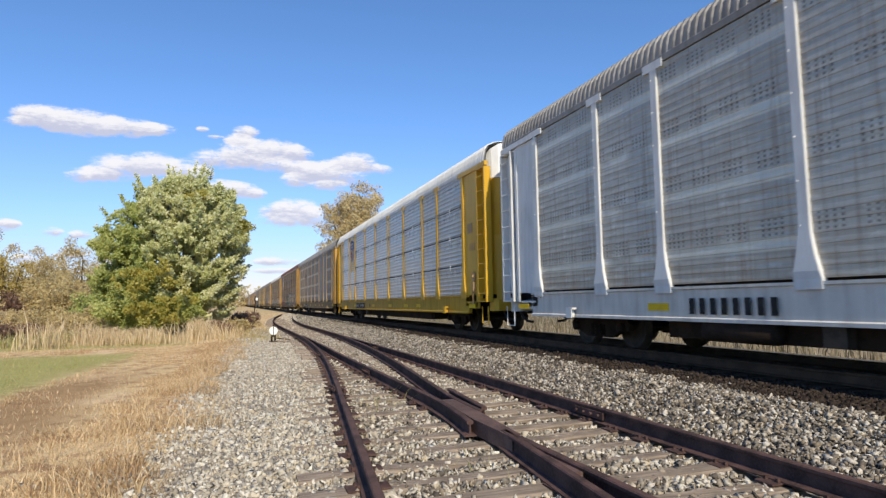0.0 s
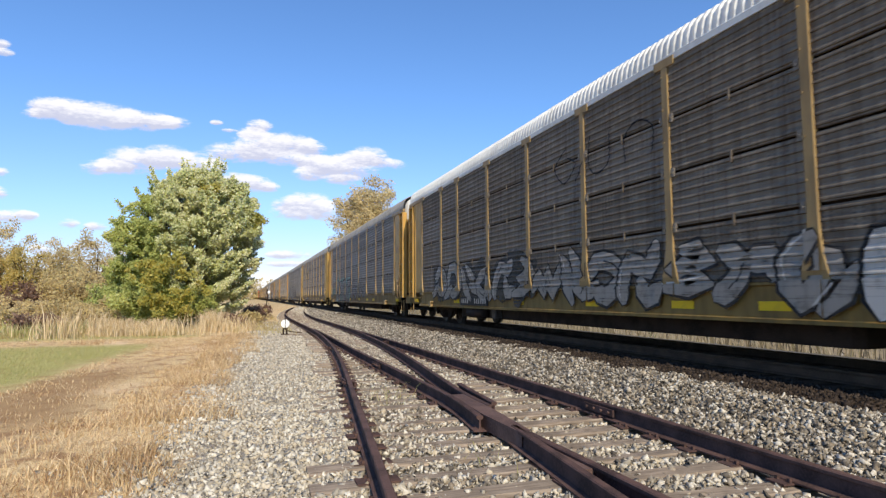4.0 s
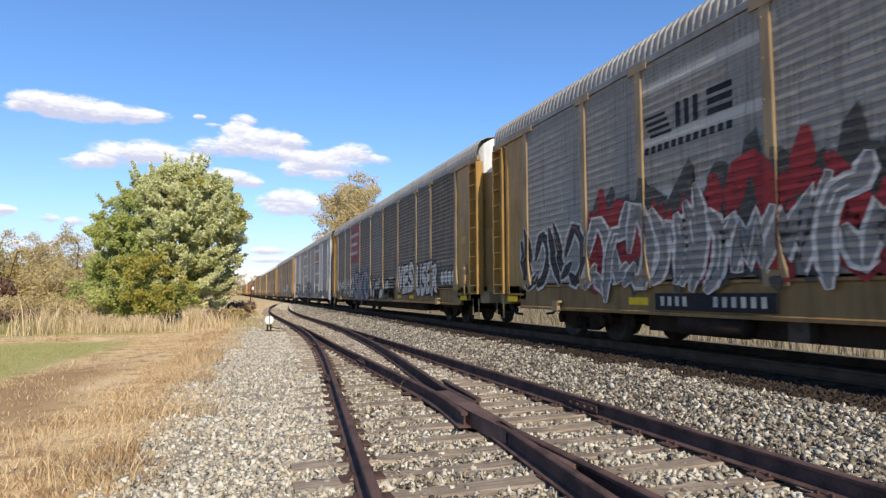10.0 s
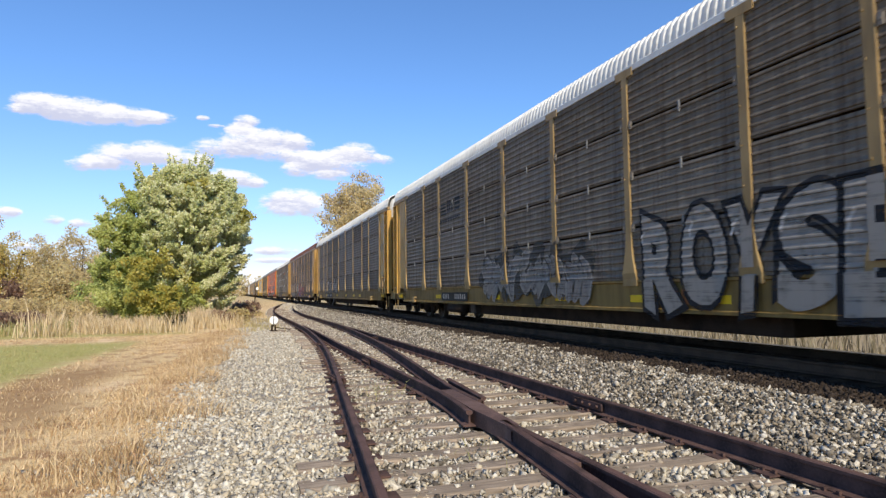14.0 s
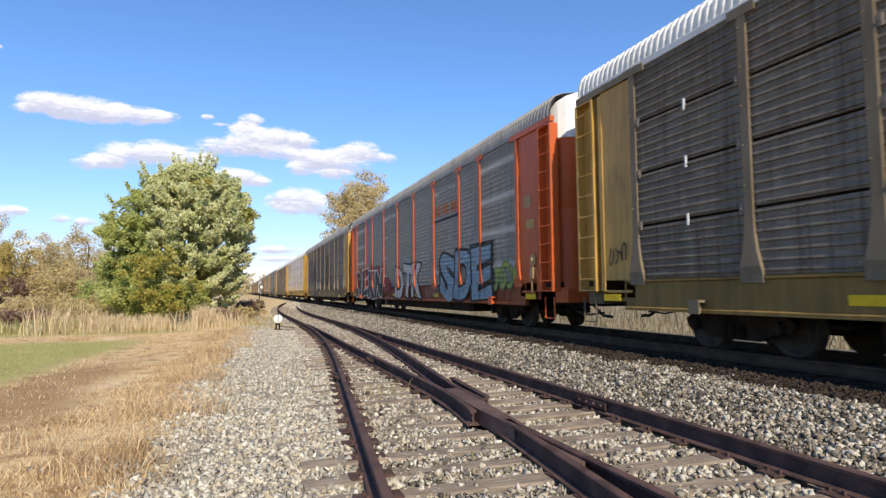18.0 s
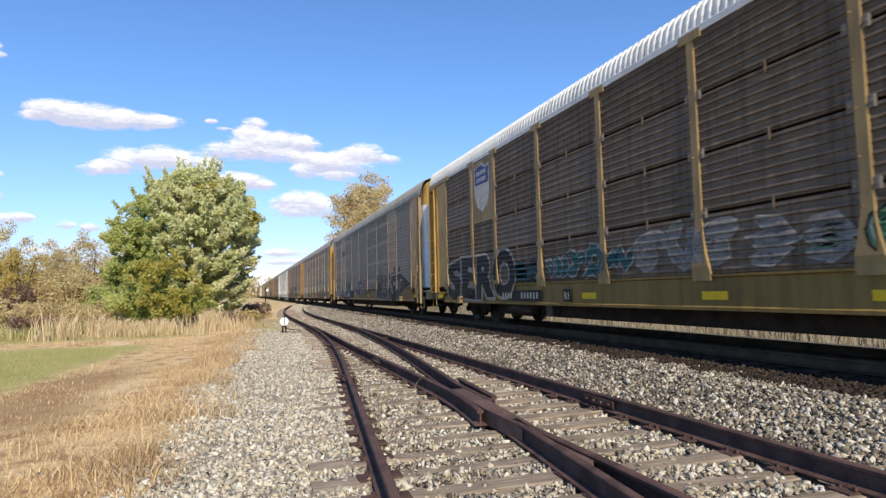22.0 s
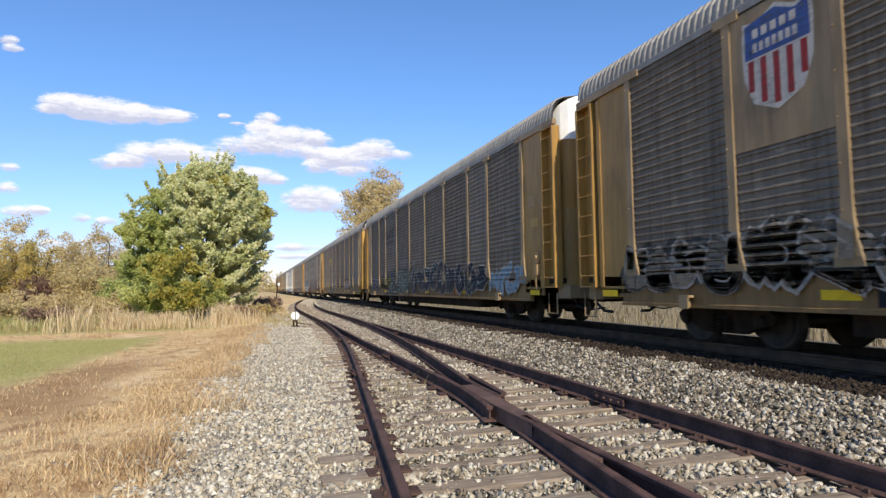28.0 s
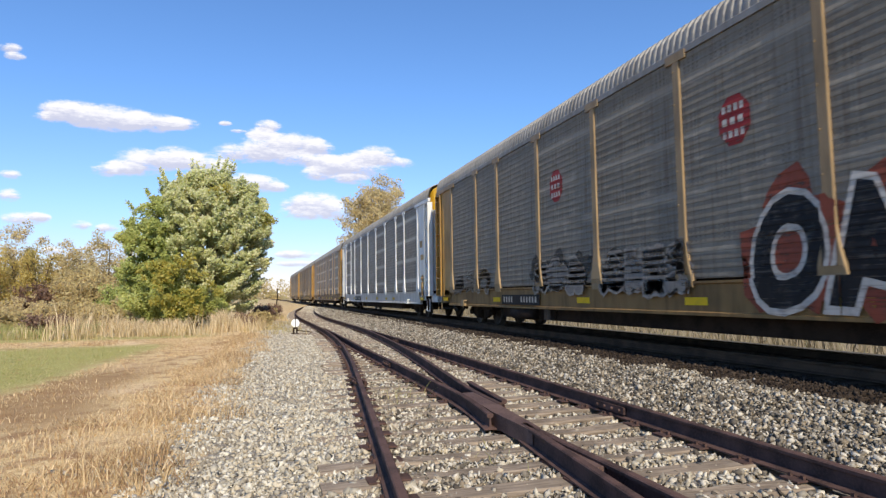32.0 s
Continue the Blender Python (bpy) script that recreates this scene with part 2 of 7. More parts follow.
def wood(name, light, dark):
    m, k, b = material(name)
    b.inputs["Specular IOR Level"].default_value = 0.15
    p = place(k)
    own = k.add("ObjectInfo").outputs["Random"]
    g = k.noise(k.stretch(p, (0.8, 16.0, 10.0)), 2.5, 6, 0.65)
    blot = k.noise(p, 3.0, 4)
    col = k.mix(k.ramp(g, 0.32, 0.68), dark, light)
    col = k.mix(k.math("MULTIPLY", k.ramp(blot, 0.4, 0.7), 0.5), col, tuple(c * 0.6 for c in dark))
    col = k.mix(k.math("MULTIPLY", own, 0.45), col, tuple(0.55 * c for c in light))
    k.put(b.inputs["Base Color"], col)
    b.inputs["Roughness"].default_value = 0.9
    bump(k, b, g, 0.6, 0.01)
    return m


def rusty(name, colour, dark, rough=0.75, metal=0.2):
    m, k, b = material(name)
    b.inputs["Specular IOR Level"].default_value = 0.2
    p = place(k)
    n, g = k.noise(p, 3.0, 6), k.noise(p, 45.0, 4)
    col = k.mix(k.ramp(n, 0.35, 0.65), dark, colour)
    col = k.mix(k.math("MULTIPLY", k.ramp(g, 0.4, 0.7), 0.35), col, tuple(c * 1.5 for c in colour))
    k.put(b.inputs["Base Color"], col)
    b.inputs["Roughness"].default_value, b.inputs["Metallic"].default_value = rough, metal
    bump(k, b, g, 0.4, 0.004)
    return m


def ground_material():
    """Gravel bed by the rails, dry and green grass further off."""
    m, k, b = material("ground")
    b.inputs["Specular IOR Level"].default_value = 0.05
    p = place(k)
    sep = k.add("SeparateXYZ")
    k.put(sep.inputs[0], p)
    x, y = sep.outputs[0], sep.outputs[1]
    big, mid, fine = k.noise(p, 0.35, 5), k.noise(p, 2.5, 5), k.noise(p, 28.0, 5, 0.7)
    blades = k.noise(k.stretch(p, (2, 1, 1)), 17.0, 6, 0.75)
    grit = k.mix(k.ramp(fine, 0.3, 0.7), (0.15, 0.135, 0.115), (0.40, 0.37, 0.33))
    grit = k.mix(k.math("MULTIPLY", k.ramp(mid, 0.4, 0.7), 0.35), grit, (0.23, 0.185, 0.13))
    grit = k.mix(k.math("MULTIPLY", k.ramp(x, 3.9, 4.4), k.ramp(y, 44.0, 26.0)), grit, (0.13, 0.115, 0.095))
    straw = k.mix(k.ramp(blades, 0.3, 0.7), (0.46, 0.315, 0.155), (0.76, 0.59, 0.345))
    straw = k.mix(k.math("MULTIPLY", k.ramp(k.noise(p, 45.0, 4, 0.7), 0.52, 0.66), 0.55), straw, (0.22, 0.135, 0.075))
    straw = k.mix(k.math("MULTIPLY", k.ramp(mid, 0.46, 0.66), 0.8), straw, (0.27, 0.15, 0.08))
    straw = k.mix(k.math("MULTIPLY", k.ramp(big, 0.52, 0.68), 0.6), straw, (0.72, 0.545, 0.35))
    green = k.mix(k.ramp(blades, 0.3, 0.7), (0.235, 0.235, 0.072), (0.41, 0.385, 0.145))
    green = k.mix(k.math("MULTIPLY", k.ramp(mid, 0.5, 0.7), 0.45), green, (0.42, 0.32, 0.14))
    # a mown green strip that runs off to the side, with bare brown earth along it
    n = k.math("MULTIPLY", k.math("SUBTRACT", big, 0.5), 2.4)
    m2 = k.math("MULTIPLY", k.math("SUBTRACT", mid, 0.5), 0.9)
    off = k.math("ADD", k.math("MULTIPLY", y, -0.09), k.math("ADD", x, k.math("ADD", m2, k.math("MULTIPLY", n, 0.25))))
    gx = k.ramp(off, -4.1, -5.5)
    gy = k.math("MULTIPLY", k.ramp(k.math("ADD", y, n), 9.2, 13.0), k.ramp(k.math("ADD", y, k.math("MULTIPLY", n, 0.8)), 23.2, 21.0))
    gy2 = k.math("MULTIPLY", k.ramp(k.math("ADD", y, n), 24.4, 25.6), k.ramp(k.math("ADD", y, n), 29.0, 27.4))
    gy2 = k.math("MULTIPLY", gy2, k.ramp(x, -1.2, -2.2))
    field = k.mix(k.math("ADD", k.math("MULTIPLY", k.math("MULTIPLY", gx, gy), 0.88), k.math("MULTIPLY", gy2, 0.72), True), straw, green)
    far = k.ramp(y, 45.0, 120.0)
    earth = k.math("MULTIPLY", k.math("MULTIPLY", k.ramp(off, -2.9, -3.7), k.ramp(off, -5.0, -4.5)), k.math("MULTIPLY", k.ramp(k.math("ADD", y, n), 7.2, 9.4), k.ramp(k.math("ADD", y, n), 17.5, 13.0)))
    near = k.math("MULTIPLY", k.ramp(k.math("ADD", x, k.math("MULTIPLY", n, 0.5)), -1.7, -2.6), k.math("MULTIPLY", k.ramp(k.math("ADD", y, n), 7.4, 9.0), k.ramp(k.math("ADD", y, n), 12.5, 10.5)))
    field = k.mix(k.math("MULTIPLY", k.math("MAXIMUM", earth, near), k.math("ADD", 0.55, k.math("MULTIPLY", blades, 0.55))), field, (0.31, 0.195, 0.10))
    field = k.mix(k.math("MULTIPLY", k.ramp(x, 11.5, 13.0), 0.75), field, (0.22, 0.185, 0.125))
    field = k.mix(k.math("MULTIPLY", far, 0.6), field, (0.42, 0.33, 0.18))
    edge = k.math("ADD", k.math("MULTIPLY", k.math("SUBTRACT", mid, 0.5), 1.3), k.math("MULTIPLY", n, 0.35))
    side = k.math("SUBTRACT", x, k.math("MULTIPLY", k.math("SUBTRACT", y, 5.0), 0.055))
    side = k.math("SUBTRACT", side, k.math("MULTIPLY", k.math("MAXIMUM", k.math("SUBTRACT", y, 27.0), 0.0), 0.085))
    bed = k.math("MULTIPLY", k.ramp(k.math("ADD", side, edge), -0.85, -0.35), k.ramp(k.math("ADD", x, edge), 12.6, 11.8))
    # darker grit along the main line: the train's shade put into the colour
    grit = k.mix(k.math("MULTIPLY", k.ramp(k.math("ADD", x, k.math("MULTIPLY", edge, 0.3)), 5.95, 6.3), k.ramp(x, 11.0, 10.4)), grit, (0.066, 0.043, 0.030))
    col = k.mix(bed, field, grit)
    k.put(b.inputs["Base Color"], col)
    b.inputs["Roughness"].default_value = 0.95
    bump(k, b, k.math("ADD", fine, k.math("MULTIPLY", mid, 1.5)), 0.8, 0.03)
    return m


def glass_free(name, colour):
    m, k, b = material(name)
    b.inputs["Base Color"].default_value = (*colour, 1)
    b.inputs["Roughness"].default_value = 0.6
    return m


MAT = {
    "ground": ground_material(),
    "ballast": stones("pale ballast stone", (0.53, 0.49, 0.42), (0.19, 0.167, 0.138), (0.07, 0.059, 0.048), (0.33, 0.265, 0.185)),
    "gravel": stones("brown grey gravel", (0.60, 0.56, 0.475), (0.43, 0.39, 0.315), (0.25, 0.222, 0.178), (0.45, 0.365, 0.245)),
    "tie": wood("weathered tie timber", (0.38, 0.305, 0.235), (0.125, 0.095, 0.07)),
    "rail": rusty("rail steel", (0.095, 0.055, 0.047), (0.042, 0.026, 0.023), 0.85, 0.0),
    "rail top": rusty("worn rail head", (0.14, 0.088, 0.074), (0.075, 0.046, 0.04), 0.7, 0.1),
    # stones by the main line, darkened to stand for the shade of the train
    "darkened": stones("train-shaded ballast", (0.070, 0.052, 0.040), (0.036, 0.026, 0.020), (0.020, 0.014, 0.011), (0.040, 0.029, 0.021)),
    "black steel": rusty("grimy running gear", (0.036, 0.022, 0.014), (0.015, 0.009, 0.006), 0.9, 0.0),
    "wheel": rusty("wheel steel", (0.075, 0.055, 0.042), (0.032, 0.025, 0.020), 0.55, 0.3),
    "main rail": rusty("grimy main line rail", (0.10, 0.060, 0.040), (0.055, 0.034, 0.023), 0.9, 0.0),
    "dark tie": wood("dark tie timber", (0.13, 0.085, 0.055), (0.065, 0.043, 0.028)),
    "white": paint("white enamel", (0.78, 0.78, 0.76), 0.45, 0.25),
    "bark": wood("bark", (0.20, 0.16, 0.12), (0.07, 0.055, 0.04)),
    "hose": glass_free("rubber hose", (0.02, 0.02, 0.02)),
    "warn": flat_paint("reflective yellow", (0.75, 0.48, 0.02)),
    "black paint": flat_paint("black paint", (0.012, 0.013, 0.016)),
    "letter white": flat_paint("white stencil", (0.46, 0.42, 0.36), 0.6, 0.35),
}


# ---- mesh helpers ----
def mesh_from(name, verts, faces, smooth=False):
    me = bpy.data.meshes.new(name)
    me.from_pydata([tuple(v) for v in verts], [], faces)
    me.update()
    if smooth:
        me.shade_smooth()
    return me


class Build:
    """Collects boxes, tubes and sweeps into one mesh."""

    def __init__(self):
        self.v, self.f = [], []

    def quad_grid(self, rows, close=False):
        n, m, s = len(rows), len(rows[0]), len(self.v)
        for r in rows:
            self.v += [tuple(p) for p in r]
        for i in range(n - 1):
            for j in range(m if close else m - 1):
                a, b2 = s + i * m + j, s + i * m + (j + 1) % m
                self.f.append((a, b2, b2 + m, a + m))
        return self

    def box(self, x0, x1, y0, y1, z0, z1, c=0.0):
        """A box, its upright edges cut back by c."""
        s = len(self.v)
        if c <= 0:
            ring = [(x0, y0), (x1, y0), (x1, y1), (x0, y1)]
        else:
            ring = [(x0 + c, y0), (x1 - c, y0), (x1, y0 + c), (x1, y1 - c), (x1 - c, y1), (x0 + c, y1), (x0, y1 - c), (x0, y0 + c)]
        n = len(ring)
        self.v += [(x, y, z0) for x, y in ring] + [(x, y, z1) for x, y in ring]
        self.f += [tuple(range(s + n - 1, s - 1, -1)), tuple(range(s + n, s + 2 * n))]
        self.f += [(s + i, s + (i + 1) % n, s + n + (i + 1) % n, s + n + i) for i in range(n)]
        return self

    def prism(self, outline, axis, lo, hi):
        """An outline (two coordinates) pulled along an axis."""
        def at(p, w):
            q = list(p)
            q.insert("xyz".index(axis), w)
            return tuple(q)
        s, n = len(self.v), len(outline)
        self.v += [at(p, lo) for p in outline] + [at(p, hi) for p in outline]
        self.f += [tuple(range(s + n - 1, s - 1, -1)), tuple(range(s + n, s + 2 * n))]
        self.f += [(s + i, s + (i + 1) % n, s + n + (i + 1) % n, s + n + i) for i in range(n)]
        return self

    def tube(self, points, r, n=8, taper=None):
        """A round bar through points."""
        rows, last = [], None
        pts = [Vector(p) for p in points]
        for i, p in enumerate(pts):
            d = (pts[min(i + 1, len(pts) - 1)] - pts[max(i - 1, 0)]).normalized()
            side = d.cross(Vector((0, 0, 1)) if abs(d.z) < 0.9 else Vector((1, 0, 0))).normalized()
            if last is not None and side.dot(last) < 0:
                side = -side
            last = side
            up = side.cross(d)
            rr = r if taper is None else r * taper[i]
            rows.append([p + (side * math.cos(2 * math.pi * j / n) + up * math.sin(2 * math.pi * j / n)) * rr for j in range(n)])
        self.quad_grid(rows, True)
        s = len(self.v)
        m = n
        self.f.append(tuple(range(s - m * len(rows), s - m * len(rows) + m))[::-1])
        self.f.append(tuple(range(s - m, s)))
        return self

    def lathe(self, profile, axis, centre, n=20):
        """A profile of (along, radius) turned round an axis."""
        rows = []
        for w, r in profile:
            ring = []
            for j in range(n):
                c, s2 = r * math.cos(2 * math.pi * j / n), r * math.sin(2 * math.pi * j / n)
                p = {"x": (w, c, s2), "y": (c, w, s2), "z": (c, s2, w)}[axis]
                ring.append(tuple(p[i] + centre[i] for i in range(3)))
            rows.append(ring)
        return self.quad_grid(rows, True)

    def mesh(self, name, smooth=False):
        return mesh_from(name, self.v, self.f, smooth)


def dress(ob, mat):
    """Gives an object its own material on a shared mesh."""
    if not ob.data.materials:
        ob.data.materials.append(None)
    ob.material_slots[0].link = "OBJECT"
    ob.material_slots[0].material = mat
    return ob


def part(name, shape, mat, parent=None, label="", at=None, smooth=False):
    me = shape.mesh(name, smooth) if isinstance(shape, Build) else shape
    ob = dress(new(name, me), mat)
    if parent is not None:
        ob.parent = parent
    if at is not None:
        ob.matrix_basis = at if isinstance(at, Matrix) else Matrix.Translation(at)
    return tagged(ob, label)


def empty(name, at, label, category, group="", kind=""):
    ob = new(name)
    ob.empty_display_size = 0.2
    ob.matrix_basis = at if isinstance(at, Matrix) else Matrix.Translation(at)
    return tagged(ob, label, category, group, kind)


# ---- the ground and the tracks ----
MAIN_X, HEAD_MAIN, HEAD_SIDING = 8.385, 0.0, -0.23
B_X, D_X = 2.50, 4.005                # straight rails of the turnout
RAIL_H = 0.168


def bed_height(x, y):
    """The lie of the land: flat beside the siding, a raised bed under the main line."""
    if x < 4.3:
        z = -0.44 - 0.018 * max(0.0, min(1.0, (x - 1.3) / 0.6)) * max(0.0, min(1.0, (4.3 - x) / 0.25))
    elif x < 5.7:
        z = -0.44 + (x - 4.3) / 1.4 * 0.24
    elif x < 11.2:
        z = -0.20
    else:
        z = -0.20 - min(1.0, (x - 11.2) / 2.2) * 0.55
    if x < -0.4:
        z -= min(1.0, (-0.4 - x) / 2.5) * 0.05
    if y > 36 and x < 5.7:
        z += min(1.0, (y - 36) / 40) * 0.2 * max(0.0, min(1.0, (x - 1.0) / 3.0))
    return z


def shift_left(y):
    """How far the diverging rails lie left of the straight ones."""
    if y >= 25.5:
        return 0.0
    if y >= 11.0:
        return (25.5 - y) ** 2 / 260.0
    return 14.5 ** 2 / 260.0 + (11.0 - y) * 0.1115


def shift_right(y):
    """The siding swings over to the main line beyond the switch."""
    if y <= 36:
        return 0.0
    if y <= 65:
        return (y - 36) ** 2 / 420.0
    return 29.0 ** 2 / 420.0 + (y - 65) * 0.138


def rise(y):
    return HEAD_SIDING + min(1.0, max(0.0, (y - 36) / 45)) * 0.22


def build_ground():
    xs = [-3000, -1500, -700, -300, -150, -80, -45, -30, -20, -14, -10] + [-8 + 0.4 * i for i in range(57)] + [16, 19, 24, 32, 50, 90, 160, 320, 700, 1500, 3000]
    ys = [-3000, -800, -200, -60, -25, -10, -4] + [-2 + 0.5 * i for i in range(90)] + [44, 47, 51, 56, 62, 70, 80, 92, 110, 140, 190, 260, 380, 600, 1000, 1800, 3500]
    b = Build()
    b.quad_grid([[(x, y, bed_height(x, y) + (0.035 * noise.noise((x * 0.5, y * 0.5, 0)) if -9 < x < 5 and -3 < y < 60 else 0)) for x in xs] for y in ys])
    return tagged(part("ground", b, MAT["ground"], smooth=True), "flat trackside ground, gravel turning to dry and green grass", "ground", kind="structure")


ground = build_ground()

PROFILE = [(-0.070, 0.0), (0.070, 0.0), (0.070, 0.012), (0.012, 0.030), (0.009, 0.122), (0.034, 0.134), (0.035, 0.158), (0.026, 0.168),
           (-0.026, 0.168), (-0.035, 0.158), (-0.034, 0.134), (-0.009, 0.122), (-0.012, 0.030), (-0.070, 0.012)]


def rail(name, path, parent, label="", profile=PROFILE, mat="rail"):
    """A rail of full section along points (x, y, z of the head)."""
    b = Build()
    rows = []
    for i, p in enumerate(path):
        q0, q1 = Vector(path[max(i - 1, 0)]), Vector(path[min(i + 1, len(path) - 1)])
        d = (q1 - q0).normalized()
        side = Vector((d.y, -d.x, 0)).normalized()
        rows.append([Vector((p[0], p[1], p[2] - RAIL_H)) + side * w + Vector((0, 0, hgt)) for w, hgt in profile])
    b.quad_grid(rows, True)
    n = len(profile)
    b.f += [tuple(range(n))[::-1], tuple(range(len(b.v) - n, len(b.v)))]
    return part(name, b, MAT[mat], parent, label)


def span(lo, hi, step):
    n = max(1, round((hi - lo) / step))
    return [lo + (hi - lo) * i / n for i in range(n + 1)]


siding = empty("siding_track", (0, 0, 0), "rusty rails of a siding turnout on weathered timber ties", "track", kind="structure")
rail("stock_rail", [(B_X - shift_left(y) + shift_right(y), y, rise(y)) for y in span(-12, 96, 1.0)], siding)
rail("stock_rail", [(D_X + shift_right(y), y, rise(y)) for y in span(-12, 96, 1.0)], siding)


def closure_x(y):
    """The inner curved rail of the turnout."""
    return D_X - shift_left(y) - 0.09 * max(0.0, min(1.0, (25.0 - y) / 5))


rail("closure_rail", [(B_X + 0.075 * max(0, min(1, (y - 15) / 6)), y, HEAD_SIDING) for y in span(7.9, 24.5, 0.7)], siding)
rail("closure_rail", [(closure_x(y), y, HEAD_SIDING) for y in span(7.9, 24.5, 0.7)], siding)
rail("wing_rail", [(B_X + w, y, HEAD_SIDING) for y, w in ((7.9, 0.0), (7.5, -0.01), (7.0, -0.04), (6.5, -0.09), (6.05, -0.145))], siding)
rail("wing_rail", [(closure_x(y) + w, y, HEAD_SIDING) for y, w in ((7.9, 0.0), (7.5, 0.01), (7.0, 0.04), (6.6, 0.075))], siding)
rail("guard_rail", [(2.955, 8.4, HEAD_SIDING + 0.003), (2.905, 7.9, HEAD_SIDING + 0.003), (2.81, 6.75, HEAD_SIDING + 0.003)], siding)
rail("frog_point_rail", [(B_X, y, HEAD_SIDING) for y in span(-12, 5.5, 0.5)], siding)
rail("frog_point_rail", [(closure_x(y), y, HEAD_SIDING) for y in span(-12, 5.5, 0.5)], siding)
part("frog", Build().prism([(B_X + 0.03, 7.5), (closure_x(7.5) - 0.03, 7.5), (2.68, 6.75), (2.565, 5.3), (B_X - 0.065, 5.2), (2.43, 6.2)], "z", HEAD_SIDING - 0.165, HEAD_SIDING - 0.008), MAT["rail top"], siding, "cast steel frog with a worn brown top")
part("frog_filler", Build().prism([(2.55, 5.28), (2.52, 4.05), (closure_x(4.05), 4.05), (closure_x(5.2), 5.18)], "z", HEAD_SIDING - 0.165, HEAD_SIDING - 0.03), MAT["rail top"], siding, "brown filler between the frog rails")


def joint_bars(x, y, z, slope, parent):
    b = Build()
    b.box(-0.05, -0.012, -0.31, 0.31, -0.125, -0.045, 0.008).box(0.012, 0.05, -0.31, 0.31, -0.125, -0.045, 0.008)
    for i in range(4):
        for s in (-1, 1):
            b.lathe([(s * 0.045, 0.018), (s * 0.075, 0.018), (s * 0.077, 0.0)], "x", (0, -0.23 + 0.153 * i, -0.085), 8)
    part("joint_bar", b, MAT["rail"], parent, at=pose(x, y, z, 0, 0, math.degrees(slope)))


for y in (6.35, 17.8, 29.0):
    joint_bars(D_X, y, HEAD_SIDING, 0, siding)
for y in (9.6, 16.2):
    joint_bars(B_X - shift_left(y), y, HEAD_SIDING, 0.11 if y < 11 else 0.07, siding)
for y in (11.9,):
    joint_bars(B_X, y, HEAD_SIDING, 0, siding)

# the train's shade, put into the stone colour, starts this far right
SHADE_FROM = 6.12
main = empty("main_track", (0, 0, 0), "polished main line rails on ties in stone ballast", "track", kind="structure")
for s in (-0.7525, 0.7525):
    rail("running_rail", [(MAIN_X + s, y, HEAD_MAIN) for y in span(-60, 900, 12)], main, mat="main rail")


# ---- railcars ----
LENGTH, SPEED, FIRST = 27.622, 24.757, 1.323
HALF = 13.28                            # from the middle of a car to its end doors
ZF, ZE, ZT = 1.20, 5.06, 5.77          # foot and eave of the side screens, top of the roof
SIDE, PROUD = 1.50, 0.042
CACHE = {}


def shared(key, make, smooth=False):
    if key not in CACHE:
        CACHE[key] = make().mesh(key[0] if isinstance(key, tuple) else key, smooth)
    return CACHE[key]


# post places along the car, from its leading end (which comes first) to its trailing end
POSTS = {
    "screen": (-11.32, -8.72, -6.88, -4.12, -1.37, 1.37, 4.12, 6.88, 8.72, 11.32),
    "panel": (-11.32, -8.72, -6.88, -4.12, -1.37, 1.37, 4.12, 6.88, 8.72, 11.32),
    "ribbed": tuple(-12.1 + 1.1 * i for i in range(23)),
    "flush": (-11.32, -8.72, -6.88, -4.12, -1.37, 1.37, 4.12, 6.88, 8.72, 11.32),
}


def roof_shape(lo, hi, pitch=0.17):
    """Corrugated arched roof sheet."""
    b = Build()
    arch = ((1.50, 0.04), (1.485, 0.22), (1.44, 0.40), (1.34, 0.53), (1.14, 0.62), (0.75, 0.69), (0.0, 0.73))
    prof = [(-x, ZE + z) for x, z in arch] + [(x, ZE + z) for x, z in arch[-2::-1]]
    y, rows = lo, []
    while y < hi - 0.01:
        for dy, lift in ((0.0, 0.0), (0.085, 0.0), (0.105, 0.032), (0.18, 0.032)):
            rows.append([(x * (1 + lift * 0.3), y + dy * pitch / 0.2, z + lift) for x, z in prof])
        y += pitch
    b.quad_grid(rows)
    b.quad_grid([[(x * 0.985, lo, z - 0.04) for x, z in prof], [(x * 0.985, hi, z - 0.04) for x, z in prof]])
    return b


RIB = 0.1365
RIB_STEPS = ((0.0, 0.0), (0.040, 0.0), (0.050, -0.018), (0.070, -0.018), (0.116, 0.0), (0.1365, 0.0))


def rib(z, depth=1.0):
    """How far a screen lies in (minus: out) at a height: ribs along the car."""
    f = (z - ZF) % RIB
    for (a, p), (b, q) in zip(RIB_STEPS, RIB_STEPS[1:]):
        if f <= b:
            return depth * (p + (q - p) * (f - a) / (b - a))
    return 0.0


def rib_lines(z0, z1):
    """The heights between z0 and z1 at which the ribs bend."""
    out, k = [], 0
    while ZF + k * RIB < z1:
        out += [ZF + k * RIB + f for f, _ in RIB_STEPS[:-1] if z0 + 0.001 < ZF + k * RIB + f < z1 - 0.001]
        k += 1
    return out


